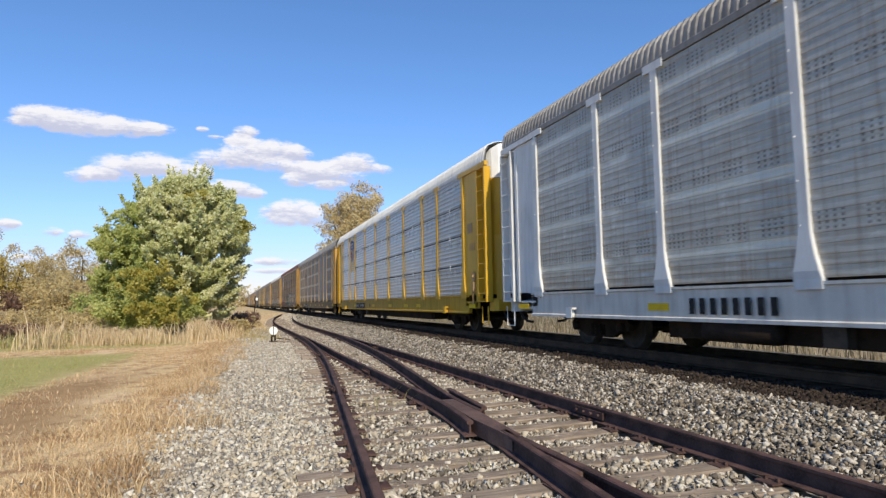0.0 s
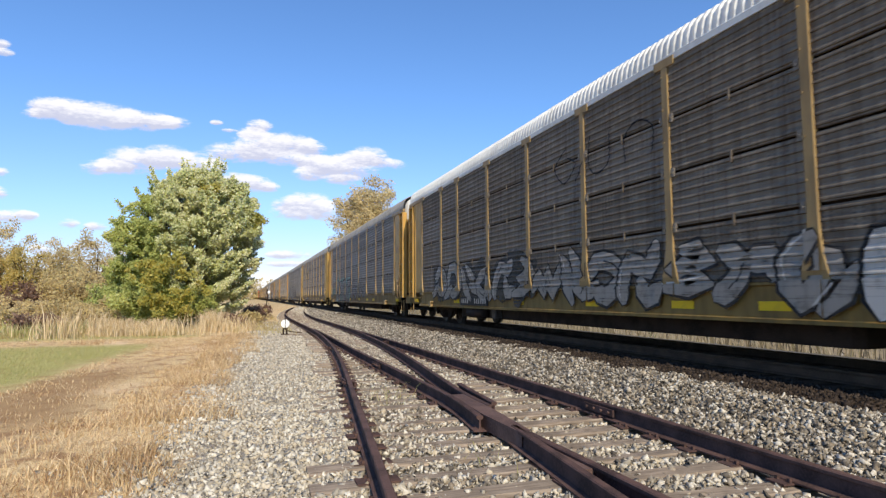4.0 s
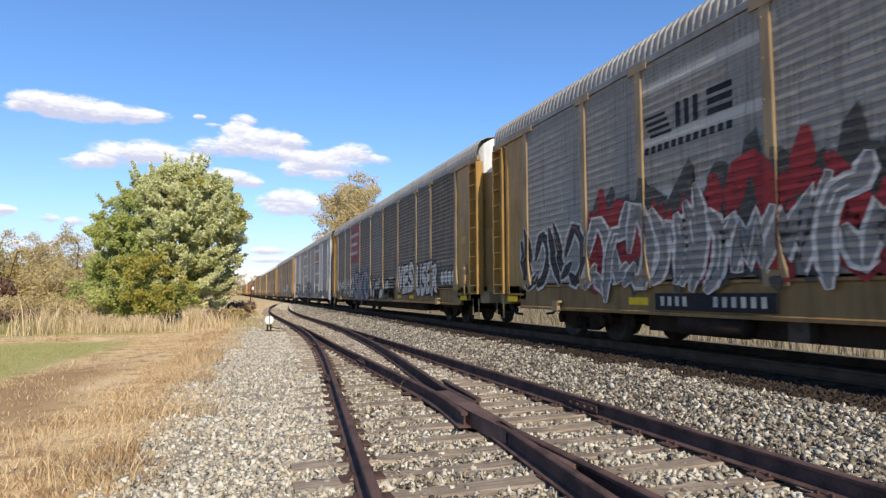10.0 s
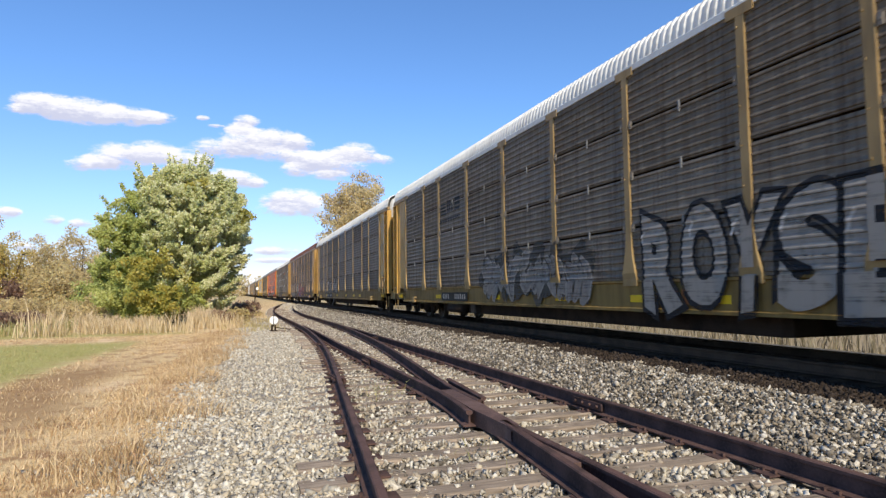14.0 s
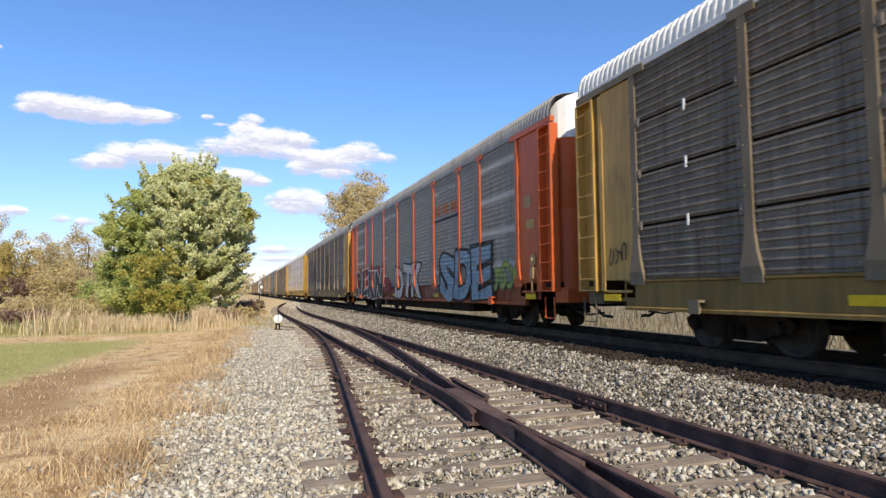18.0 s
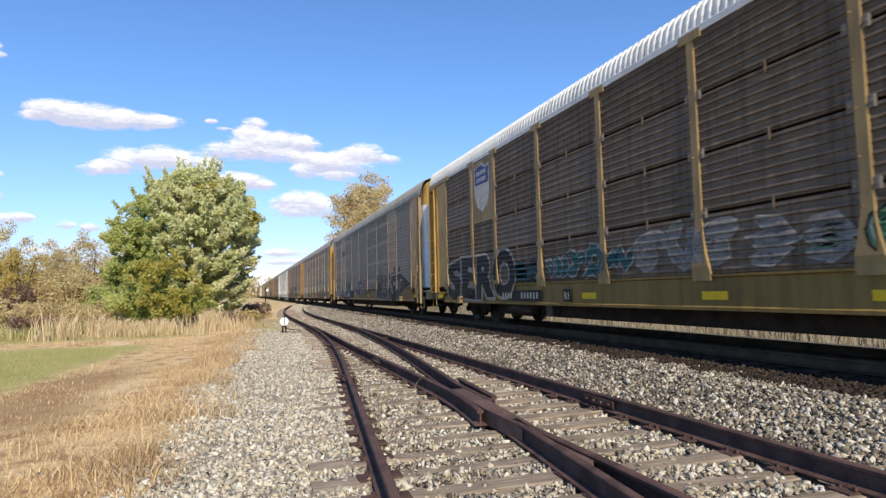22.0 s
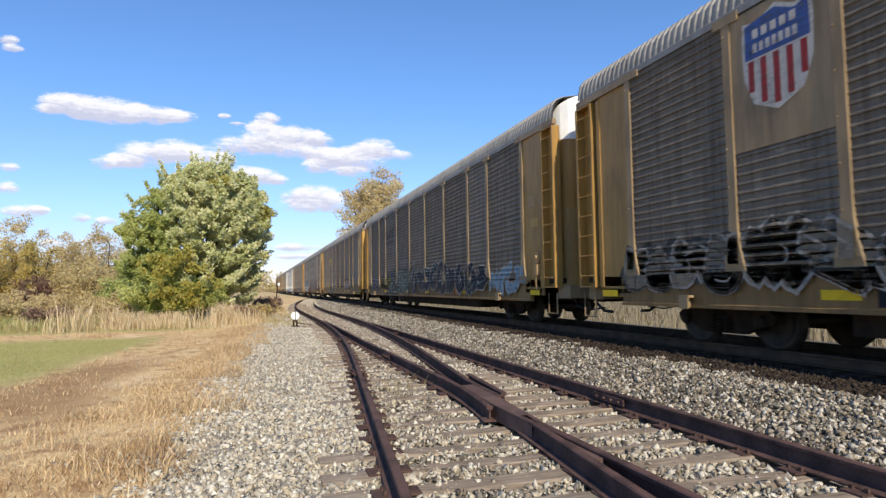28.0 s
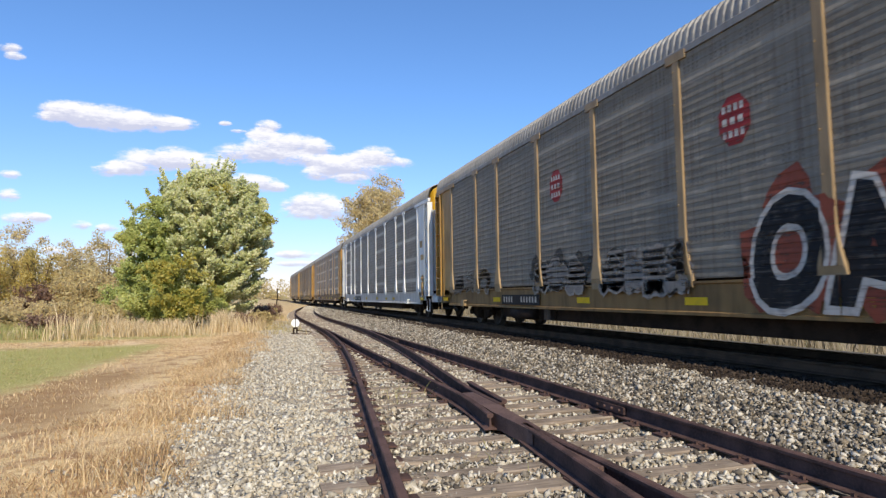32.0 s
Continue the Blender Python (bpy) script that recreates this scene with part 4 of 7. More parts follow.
def spray_painting(car, style, seed, u0, u1, z0, z1, n, manner, fill, line, accent="", base=0):
    """A row of unreadable painted letter forms, one over the other, each with its outline, inner strokes and highlights."""
    rng = random.Random(seed)
    ya, yb = u0, u1
    step, high = (ya - yb) / n, z1 - z0
    lines, inner = [], []
    giant = n == 1 and high > 2.5
    word = "huge upright" if giant else {"bubble": "rounded", "wild": "jagged", "block": "blocky", "tag": "thin"}[manner]
    fat = 0.42 if giant else {"bubble": 0.36, "wild": 0.26, "block": 0.31, "tag": 0.0}[manner] * min(high, step * 1.25)
    rim = 0.10 if giant else 0.05 + 0.05 * high
    tips = {"bubble": 1.0, "wild": 0.35, "block": 0.8, "tag": 0.8}[manner]
    for i in range(n):
        form = GIANTS[seed % 4] if giant else rng.choice(LOBES if manner != "wild" and rng.random() < 0.75 else FORMS)
        lean, lift, tall = rng.uniform(-0.10, 0.2), rng.uniform(-0.06, 0.06) * high, high * rng.uniform(0.8, 1.0)
        wide = step * rng.uniform(0.95, 1.15)
        own_fill, own_line, own_glint = [], [], []
        for strokes in form:
            jag = 0.0 if giant else 0.09 if manner == "wild" else 0.04
            pts = [(x + rng.uniform(-jag, jag), z + rng.uniform(-jag, jag)) for x, z in strokes]
            pts = [(ya - step * i - (0.06 + 0.88 * x) * wide - lean * (z - 0.5) * tall * (0.2 if giant else 1.0), z0 + lift + fat * 0.5 + z * (tall - fat)) for x, z in pts]
            if manner in ("bubble", "tag", "wild"):
                pts = bend(pts, 5 if manner != "wild" else 2)
            if manner == "tag":
                lines.append(band(pts, 0.034))
                continue
            own_line += capsule(pts, fat + rim, tips)
            if giant:
                own_line += band([(y - 0.3, z - 0.05) for y, z in pts], fat * 0.8, tips)
            own_fill += capsule(pts, fat, tips)
            if not giant and rng.random() < 0.5:
                side = [(y + fat * 0.28, z + fat * 0.22) for y, z in pts]
                own_glint += band(side[:max(2, len(side) // 2)], fat * 0.10)
            if not giant and rng.random() < 0.4:
                inner.append((0.0016 * i + 0.0012, band(pts[len(pts) // 3:max(2 + len(pts) // 3, len(pts) * 3 // 4)], 0.035)))
        if manner == "tag":
            continue
        rise = 0.0016 * i
        top = decal("painted_form", [(rise + 0.0008, own_fill)], SPRAY[fill], car, style, base + 2.4, f"{word} {fill} form outlined in {line} spray paint")
        decal("outline", [(rise, own_line)], SPRAY[line], top, style, base + 2.4)
        if not giant and seed % 2 and (manner != "wild" or n > 5):
            decal("paint_patch", [(rise, [blob(rng, ya - step * (i + 0.5), (z0 + z1) / 2, step * 0.62, high * 0.44, 0.1, True)])], SPRAY["shadow"], top, style, base + 1.2)
        if own_glint:
            decal("highlight", [(rise + 0.0012, own_glint)], SPRAY[accent or line], top, style, base + 2.4)
        if inner:
            decal("inner_stroke", inner, SPRAY[line], top, style, base + 2.4)
            inner = []
    if manner == "tag":
        decal("sprayed_scribble", lines, SPRAY[line], car, style, base + 2, f"thin {line} sprayed scribble that cannot be read")


def lettering(car, style, seed, ya, yb, z0, z1, words, fill, line, accent="", base=0, halo="", low=""):
    """Large sprayed letters, each leaning and bulging a little, with a broad outline, glints, and where given a halo and a second colour below."""
    rng = random.Random(seed)
    widths = [0.45 if c == "I" else 1.25 if c in "MW" else 1.0 for c in words]
    unit, high, from_y = (ya - yb) / sum(widths), z1 - z0, ya
    for i, (c, share) in enumerate(zip(words, widths)):
        step = unit * share
        lean, swell, lift = rng.uniform(-0.05, 0.14), rng.uniform(0.03, 0.10), rng.uniform(-0.03, 0.03) * high
        wide, tall, ph = step * 1.02, high * rng.uniform(0.94, 1.03), rng.uniform(0, 6.28)

        def at(p):
            x, z = p
            x += lean * (z - 0.5) + swell * math.sin(3.1 * z + ph) * 0.6
            z += swell * math.sin(4.2 * x + ph) * 0.8
            return (from_y - step * 0.03 - x * wide, z0 + lift + z * tall)
        rise = 0.0016 * i
        shape = [(rise + 0.0008, [[at(p) for p in t] for t in GLYPHS[c, False]])]
        top = decal("painted_letter", shape, SPRAY[fill], car, style, base + 2.4, f"large sprayed {fill} letter outlined in {line}")
        if low:
            decal("lower_fill", [(rise + 0.0011, shape[0][1])], SPRAY[low], top, style, base + 2.4, keep=(-9.0, z0 + 0.52 * high))
        decal("outline", [(rise, [[at(p) for p in t] for t in GLYPHS[c, True]])], SPRAY[line], top, style, base + 2.4)
        if halo:
            decal("halo", [[blob(rng, from_y - step * 0.5, (z0 + z1) / 2 + 0.08 * high, step * 0.62, high * 0.54, 0.1, True)]], SPRAY[halo], top, style, base + 1.2 + 0.1 * i)
        if accent:
            x, z = rng.uniform(0.02, 0.25), rng.uniform(0.55, 0.85)
            decal("highlight", [(rise + 0.0014, band([at((x, z)), at((x + 0.02, z + 0.08)), at((x + 0.09, z + 0.13))], 0.035 + 0.012 * high))], SPRAY[accent], top, style, base + 2.4)
        from_y -= step


def discs(car, style, ya, yb, z0, z1, count, fill, line, base=0):
    """Round painted blobs in a row, each with its rim."""
    step, r = (ya - yb) / count, (z1 - z0) / 2
    ring = lambda i, k: [(ya - step * (i + 0.5) + min(step * 0.5, r * 1.2) * k * math.cos(a * math.pi / 14), (z0 + z1) / 2 + (0.12 * r if i % 2 else 0.0) + r * k * math.sin(a * math.pi / 14)) for a in range(28)]
    top = decal("painted_disc", [[ring(i, 0.88)] for i in range(count)], SPRAY[fill], car, style, base + 2.6, f"round {fill} sprayed blobs")
    decal("outline", [[ring(i, 1.0)] for i in range(count)], SPRAY[line], top, style, base + 2.4)


def arrow(car, style, ya, yb, z0, z1, fill, line, base=0):
    """A painted arrow head whose tip lies at yb."""
    head = lambda g: [(ya + 0.6 * g * (1 if ya > yb else -1), z1 + g), (yb - 2.2 * g * (1 if ya > yb else -1), (z0 + z1) / 2), (ya + 0.6 * g * (1 if ya > yb else -1), z0 - g), (ya + (yb - ya) * 0.14, (z0 + z1) / 2)]
    top = decal("painted_arrow", [[head(0.0)]], SPRAY[fill], car, style, base + 2.6, f"{fill} sprayed arrow head")
    decal("outline", [[head(0.07)]], SPRAY[line], top, style, base + 2.4)


def plate(car, name, y0, y1, z0, z1, mat, label):
    """A sheet metal panel filling a stretch of the side."""
    return part(name, Build().box(-SIDE - 0.022, -SIDE + 0.02, y0, y1, z0, z1, 0.004), mat, car, label)


def shield(car, y, z, h, plain=False):
    """A heraldic shield: white rim, blue head, red and white stripes."""
    w = h * 0.78

    def outline(k):
        pts = [(-0.5, 0.94), (-0.28, 0.90), (0.0, 1.0), (0.28, 0.90), (0.5, 0.94), (0.52, 0.72), (0.5, 0.38), (0.36, 0.12), (0.0, 0.0), (-0.36, 0.12), (-0.5, 0.38), (-0.52, 0.72)]
        return [(y - p[0] * w * k, z + h * 0.5 + (p[1] - 0.5) * h * k) for p in pts]
    rim = decal("shield_emblem", [[outline(1.0)]], SPRAY["white"], car, "", 7, "shield emblem with a blue head")
    decal("blue_head", [[[(y + w * 0.47, z + h * 0.56), (y - w * 0.47, z + h * 0.56), (y - w * 0.46, z + h * 0.90), (y - w * 0.27, z + h * 0.86), (y, z + h * 0.96), (y + w * 0.27, z + h * 0.86), (y + w * 0.46, z + h * 0.90)]]], SPRAY["blue"], rim, "", 8)
    if not plain:
        for i in range(5):
            c = (i - 2) * 0.19 * w
            lo = 0.06 + 0.18 * (abs(i - 2) / 2) ** 2
            decal("red_stripe", [[[(y + c + 0.045 * w, z + lo * h), (y + c - 0.045 * w, z + lo * h), (y + c - 0.045 * w, z + h * 0.54), (y + c + 0.045 * w, z + h * 0.54)]]], SPRAY["red"], rim, "", 8)
    for j, n in ((0.75, 5), (0.61, 7)):
        for i in range(n):
            a, b = y + w * (0.34 - 0.68 * i / n), y + w * (0.34 - 0.68 * (i + 0.66) / n)
            decal("name_bar", [[[(a, z + j * h), (b, z + j * h), (b, z + (j + 0.09) * h), (a, z + (j + 0.09) * h)]]], SPRAY["white"], rim, "", 9)
    return rim


def end_text(car, y):
    cu = bpy.data.curves.new("height_warning", "FONT")
    cu.body, cu.size, cu.align_x, cu.extrude = "EXCESS HEIGHT CAR", 0.15, "CENTER", 0.002
    ob = new("height_warning", cu)
    ob.parent = car
    ob.matrix_basis = pose(0, y - 0.006, 4.72, 90, 0, 0)
    ob.data.materials.append(MAT["black paint"])
    return ob


def side_text(car, words, y, z, size, plated):
    """Stencilled characters on the sill, black, or white on a small black plate."""
    if plated:
        part("class_plate", Build().box(-SIDE - 0.044, -SIDE - 0.03, y - size * 0.72, y + size * 0.72, z - size * 0.2, z + size * 0.95, 0.003), MAT["black paint"], car)
    cu = bpy.data.curves.new("class_letters", "FONT")
    cu.body, cu.size, cu.align_x, cu.extrude = words, size, "CENTER", 0.001
    ob = new("class_letters", cu)
    ob.parent = car
    ob.matrix_basis = pose(-SIDE - (0.046 if plated else 0.003), y, z, 90, 0, -90)
    ob.data.materials.append(MAT["letter white" if plated else "black paint"])


def autorack(number, frame_paint, sheets, roof, style="screen", slotted=False, end="", cap="white", label="", slats=False):
    """A covered railcar for motor cars: screens between side posts, arched roof, curved end doors, flat car below."""
    fp, sp, rp = PAINT[frame_paint], PAINT[sheets], PAINT[roof]
    own = {"tan": "ochre", "dull yellow": "gold", "brown tan": "gold"}.get(frame_paint, frame_paint)
    ep, corner = PAINT[end or own], PAINT[own]
    if number == 16:
        fp = PAINT["grimy"]
    cp = MAT["white"] if cap == "white" else PAINT[cap]
    car = empty("autorack_railcar", (MAIN_X, FIRST + LENGTH * number, 0), label, "railcar", "cars of the train")
    # flat car: side sills, deck and centre sill
    sill = [(-1.46, 1.19), (-1.535, 1.19), (-1.535, 1.15), (-1.50, 1.13), (-1.50, 0.70), (-1.535, 0.68), (-1.535, 0.63), (-1.40, 0.63), (-1.40, 1.19)]
    part("side_sill", shared("side_sill", lambda: Build().prism(sill, "y", -11.7, 11.7).box(-1.50, -1.42, -12.45, -11.7, 0.79, 1.19, 0.03).box(-1.50, -1.42, 11.7, 12.45, 0.79, 1.19, 0.03)), PAINT["sill " + frame_paint], car)
    part("side_sill", shared("side_sill_far", lambda: Build().prism([(-x, z) for x, z in sill][::-1], "y", -13.22, 13.22)), fp, car)
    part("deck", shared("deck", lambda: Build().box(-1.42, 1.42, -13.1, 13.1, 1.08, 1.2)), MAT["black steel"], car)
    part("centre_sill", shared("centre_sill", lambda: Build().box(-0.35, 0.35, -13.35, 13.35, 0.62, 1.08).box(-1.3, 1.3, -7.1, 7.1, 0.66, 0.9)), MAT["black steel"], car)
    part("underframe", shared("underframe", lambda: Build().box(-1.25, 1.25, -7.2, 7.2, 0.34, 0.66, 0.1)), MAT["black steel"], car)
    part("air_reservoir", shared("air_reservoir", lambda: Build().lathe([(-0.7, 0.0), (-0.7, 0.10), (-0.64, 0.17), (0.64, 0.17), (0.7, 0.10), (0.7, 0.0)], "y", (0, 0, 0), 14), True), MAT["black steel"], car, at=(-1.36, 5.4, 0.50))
    part("brake_valve", shared("brake_valve", lambda: Build().box(-0.12, 0.12, -0.16, 0.16, -0.14, 0.14, 0.04)), MAT["wheel"], car, at=(-1.34, 3.9, 0.50))
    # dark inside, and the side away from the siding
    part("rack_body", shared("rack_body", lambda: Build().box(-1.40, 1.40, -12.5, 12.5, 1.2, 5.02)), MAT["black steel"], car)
    part("side_wall", shared(("side_wall", style), lambda: sheet_shape(25.0, ZF, ZE, "smooth")), sp, car, at=pose(SIDE - 0.02, 12.5, 0, 0, 0, 180))
    # roof and eaves
    part("roof", shared("roof", lambda: roof_shape(-13.12, 13.12)), rp, car)
    eave = [(-1.53, ZE - 0.02), (-1.53, ZE + 0.09), (-1.47, ZE + 0.14), (-1.42, ZE + 0.14), (-1.42, ZE - 0.02)]
    part("eave_rail", shared("eave_rail", lambda: Build().prism(eave, "y", -12.9, 12.9)), rp if style == "ribbed" or roof == "roof white" else PAINT["roof grey"], car)
    part("eave_rail", shared("eave_rail_far", lambda: Build().prism([(-x, z) for x, z in eave][::-1], "y", -12.9, 12.9)), PAINT["roof grey"], car)
    ys = POSTS[style]
    w, flare, proud = {"screen": (0.17, 0.42, PROUD), "panel": (0.17, 0.42, PROUD), "ribbed": (0.07, 0.07, 0.011), "flush": (0.07, 0.09, 0.02)}[style]
    for y in ys:
        part("side_post", shared(("side_post", style), lambda: post_shape(w, flare, proud)), fp, car, at=(-SIDE, y, 0))
    # screens between the posts
    for i in range(len(ys) - 1):
        lo, wide = ys[i] + w / 2, ys[i + 1] - ys[i] - w
        solid = style == "flush" and i in (1, 7)
        rows = [(ZF, 2.13), (2.175, 3.08), (3.125, 4.03), (4.075, ZE)] if slotted else [(ZF + 0.03, ZE - 0.03)]
        form = "smooth" if style == "ribbed" or solid else "ribs"
        for z0, z1 in rows:
            part("side_screen", shared(("side_screen", round(wide, 2), z0, form, style, sheets == "bright"), lambda: sheet_shape(wide, z0, z1, form, 1.3 if sheets == "bright" else 1.0 if style == "screen" else 0.3)), fp if solid else sp, car, at=(-SIDE, lo, 0))
            if slotted and z1 < ZE and wide > 2.2:
                for e in (0.0, wide):
                    part("clamp", shared("clamp", lambda: Build().box(-0.035, 0.0, -0.05, 0.05, -0.075, 0.075, 0.02).lathe([(-0.05, 0.0), (-0.05, 0.02), (-0.03, 0.02)], "x", (0, 0, 0), 6)), PAINT["grey"], car, at=(-SIDE, lo + (0.05 if e == 0.0 else wide - 0.05), z1 + 0.015))
                part("latch", shared("latch", lambda: Build().box(-0.03, 0.0, -0.022, 0.022, -0.09, 0.10, 0.006)), MAT["white"] if sheets == "bright" or number == 16 else PAINT["roof grey"] if number in (13, 15) else sp, car, at=(-SIDE, lo + wide * 0.48, z1))
    # end plates, ladders, doors
    for s in (-1, 1):
        edge = ys[0] if s < 0 else ys[-1]
        lo, hi = (-12.42, edge - w / 2) if s < 0 else (edge + w / 2, 12.42)
        part("corner_plate", shared(("corner_plate", style, s), lambda: Build().box(-0.02, 0.06, lo, hi, 0.86, ZE, 0.02).box(-0.03, 0.02, lo + 0.1, hi - 0.1, 0.95, 1.0).box(-0.04, 0.0, (lo if s < 0 else hi) - 0.07, (lo if s < 0 else hi) + 0.07, 0.98, 4.92, 0.015)), corner, car, at=(-SIDE + 0.02, 0, 0))
        part("corner_plate", shared(("corner_plate", style, s), lambda: Build()), fp, car, at=(SIDE - 0.06, 0, 0))
        if style in ("flush", "ribbed"):
            part("ladder", shared("short_ladder", lambda: ladder_shape(0.46, 0.55, 2.15)), fp, car, at=(-SIDE - 0.05, 12.62 * s - 0.23, 0))
            part("corner_post", shared("corner_post", lambda: Build().box(-0.04, 0.08, -0.06, 0.06, 0.9, ZE, 0.01)), fp, car, at=(-SIDE, 12.74 * s, 0))
        else:
            part("ladder", shared("ladder", lambda: tall_ladder_shape(0.58, 0.98, 4.93)), corner, car, at=(-SIDE - 0.045, 12.92 * s - 0.29, 0))
            part("top_rail", shared(("top_rail", s), lambda: Build().box(-0.05, 0.06, *((-13.24, -10.95) if s < 0 else (10.95, 13.24)), ZE - 0.10, ZE + 0.03, 0.01)), fp, car, at=(-SIDE, 0, 0))
        turn = 0 if s < 0 else 180
        for half in (-1, 1):
            part("end_door", shared(("end_door", half), lambda: end_door_shape(half), True), ep, car, at=pose(0, HALF * s, 0, 0, 0, turn))
        part("end_cap", shared("end_cap", end_cap_shape), cp, car, "white painted top of the end" if cap == "white" else "", at=pose(0, HALF * s, 0, 0, 0, turn))
        part("end_sill", shared("end_sill", lambda: Build().box(-1.35, 1.35, 0.0, 0.5, 0.72, 1.04, 0.12)), fp, car, at=pose(0, (HALF + 0.06) * s, 0, 0, 0, turn))
        part("coupler", shared("coupler", lambda: Build().box(-0.16, 0.16, -0.52, 0.3, 0.74, 0.98, 0.05).box(-0.24, 0.24, -0.56, -0.3, 0.70, 1.02, 0.08)), MAT["black steel"], car, at=pose(0, (HALF + 0.06) * s, 0, 0, 0, turn))
        part("air_hose", shared("air_hose", lambda: Build().tube([(-0.5, 0.2, 0.72), (-0.52, -0.05, 0.56), (-0.5, -0.3, 0.42), (-0.42, -0.52, 0.40)], 0.035, 8).tube([(-0.95, 0.3, 0.7), (-1.0, 0.05, 0.52), (-0.9, -0.3, 0.45), (-0.6, -0.5, 0.5)], 0.022, 6), True), MAT["hose"], car, at=pose(0, (HALF + 0.06) * s, 0, 0, 0, turn))
        part("stirrup", shared("stirrup", lambda: Build().tube([(0, -0.22, 0.85), (0, -0.22, 0.36), (0, 0.22, 0.36), (0, 0.22, 0.85)], 0.02, 6)), fp, car, at=(-SIDE + 0.01, 12.95 * s, 0))
        bogie_parts(car, 9.55 * s)
        if slats:
            for i in range(5):
                part("door_slat", shared("door_slat", lambda: Build().box(-0.05, 0.05, -0.07, 0.0, 1.05, 5.0, 0.015)), ep, car, at=pose((-0.9 + 0.4 * i) * -s, (HALF + 0.005) * s, 0, 0, 0, turn))
    for y in (-9.75, 9.75):
        part("sill_bracket", shared("sill_bracket", lambda: Build().box(-0.13, 0.0, -0.11, 0.11, 0.80, 0.84).box(-0.13, -0.11, -0.11, 0.11, 0.62, 0.84).box(-0.13, 0.0, -0.02, 0.02, 0.64, 0.84)), fp, car, at=(-SIDE - 0.035, y, 0))
    # hand brake, notices, reflectors
    if style != "ribbed":
        part("hand_brake", shared("hand_brake", lambda: Build().lathe([(-0.10, 0.0), (-0.10, 0.05), (-0.05, 0.06), (-0.05, 0.15), (-0.03, 0.16), (0, 0.05)], "x", (0, 0, 1.75), 12).box(-0.09, 0.02, -0.1, 0.1, 1.3, 1.58, 0.02).tube([(-0.06, 0.0, 1.3), (-0.04, 0.05, 1.05), (-0.02, 0.02, 0.9)], 0.03, 6)), PAINT["brown tan"], car, at=(-SIDE, -12.2, 0))
    if style != "ribbed":
        part("notice", shared("notice", lambda: Build().box(-0.012, 0.0, -0.22, 0.22, 2.55, 2.78)), PAINT["gold"], car, "small yellow notice", at=(-SIDE - 0.002, -12.05, 0))
        part("notice", shared("notice_frame", lambda: Build().box(-0.010, 0.0, -0.2, 0.2, 3.1, 3.4)), PAINT["brown tan"], car, at=(-SIDE - 0.002, -11.9, 0))
    for y in (12.1, 7.05, 2.0, -1.6, -4.35, -6.2, -12.05):
        part("reflector", shared("reflector", lambda: Build().box(-0.008, 0.0, -0.27, 0.27, -0.065, 0.065)), MAT["warn"], car, at=(-SIDE - (0.0 if abs(y) < 11.4 else 0.035), y, 0.86))
    if cap == "white":
        end_text(car, -HALF)
    return car


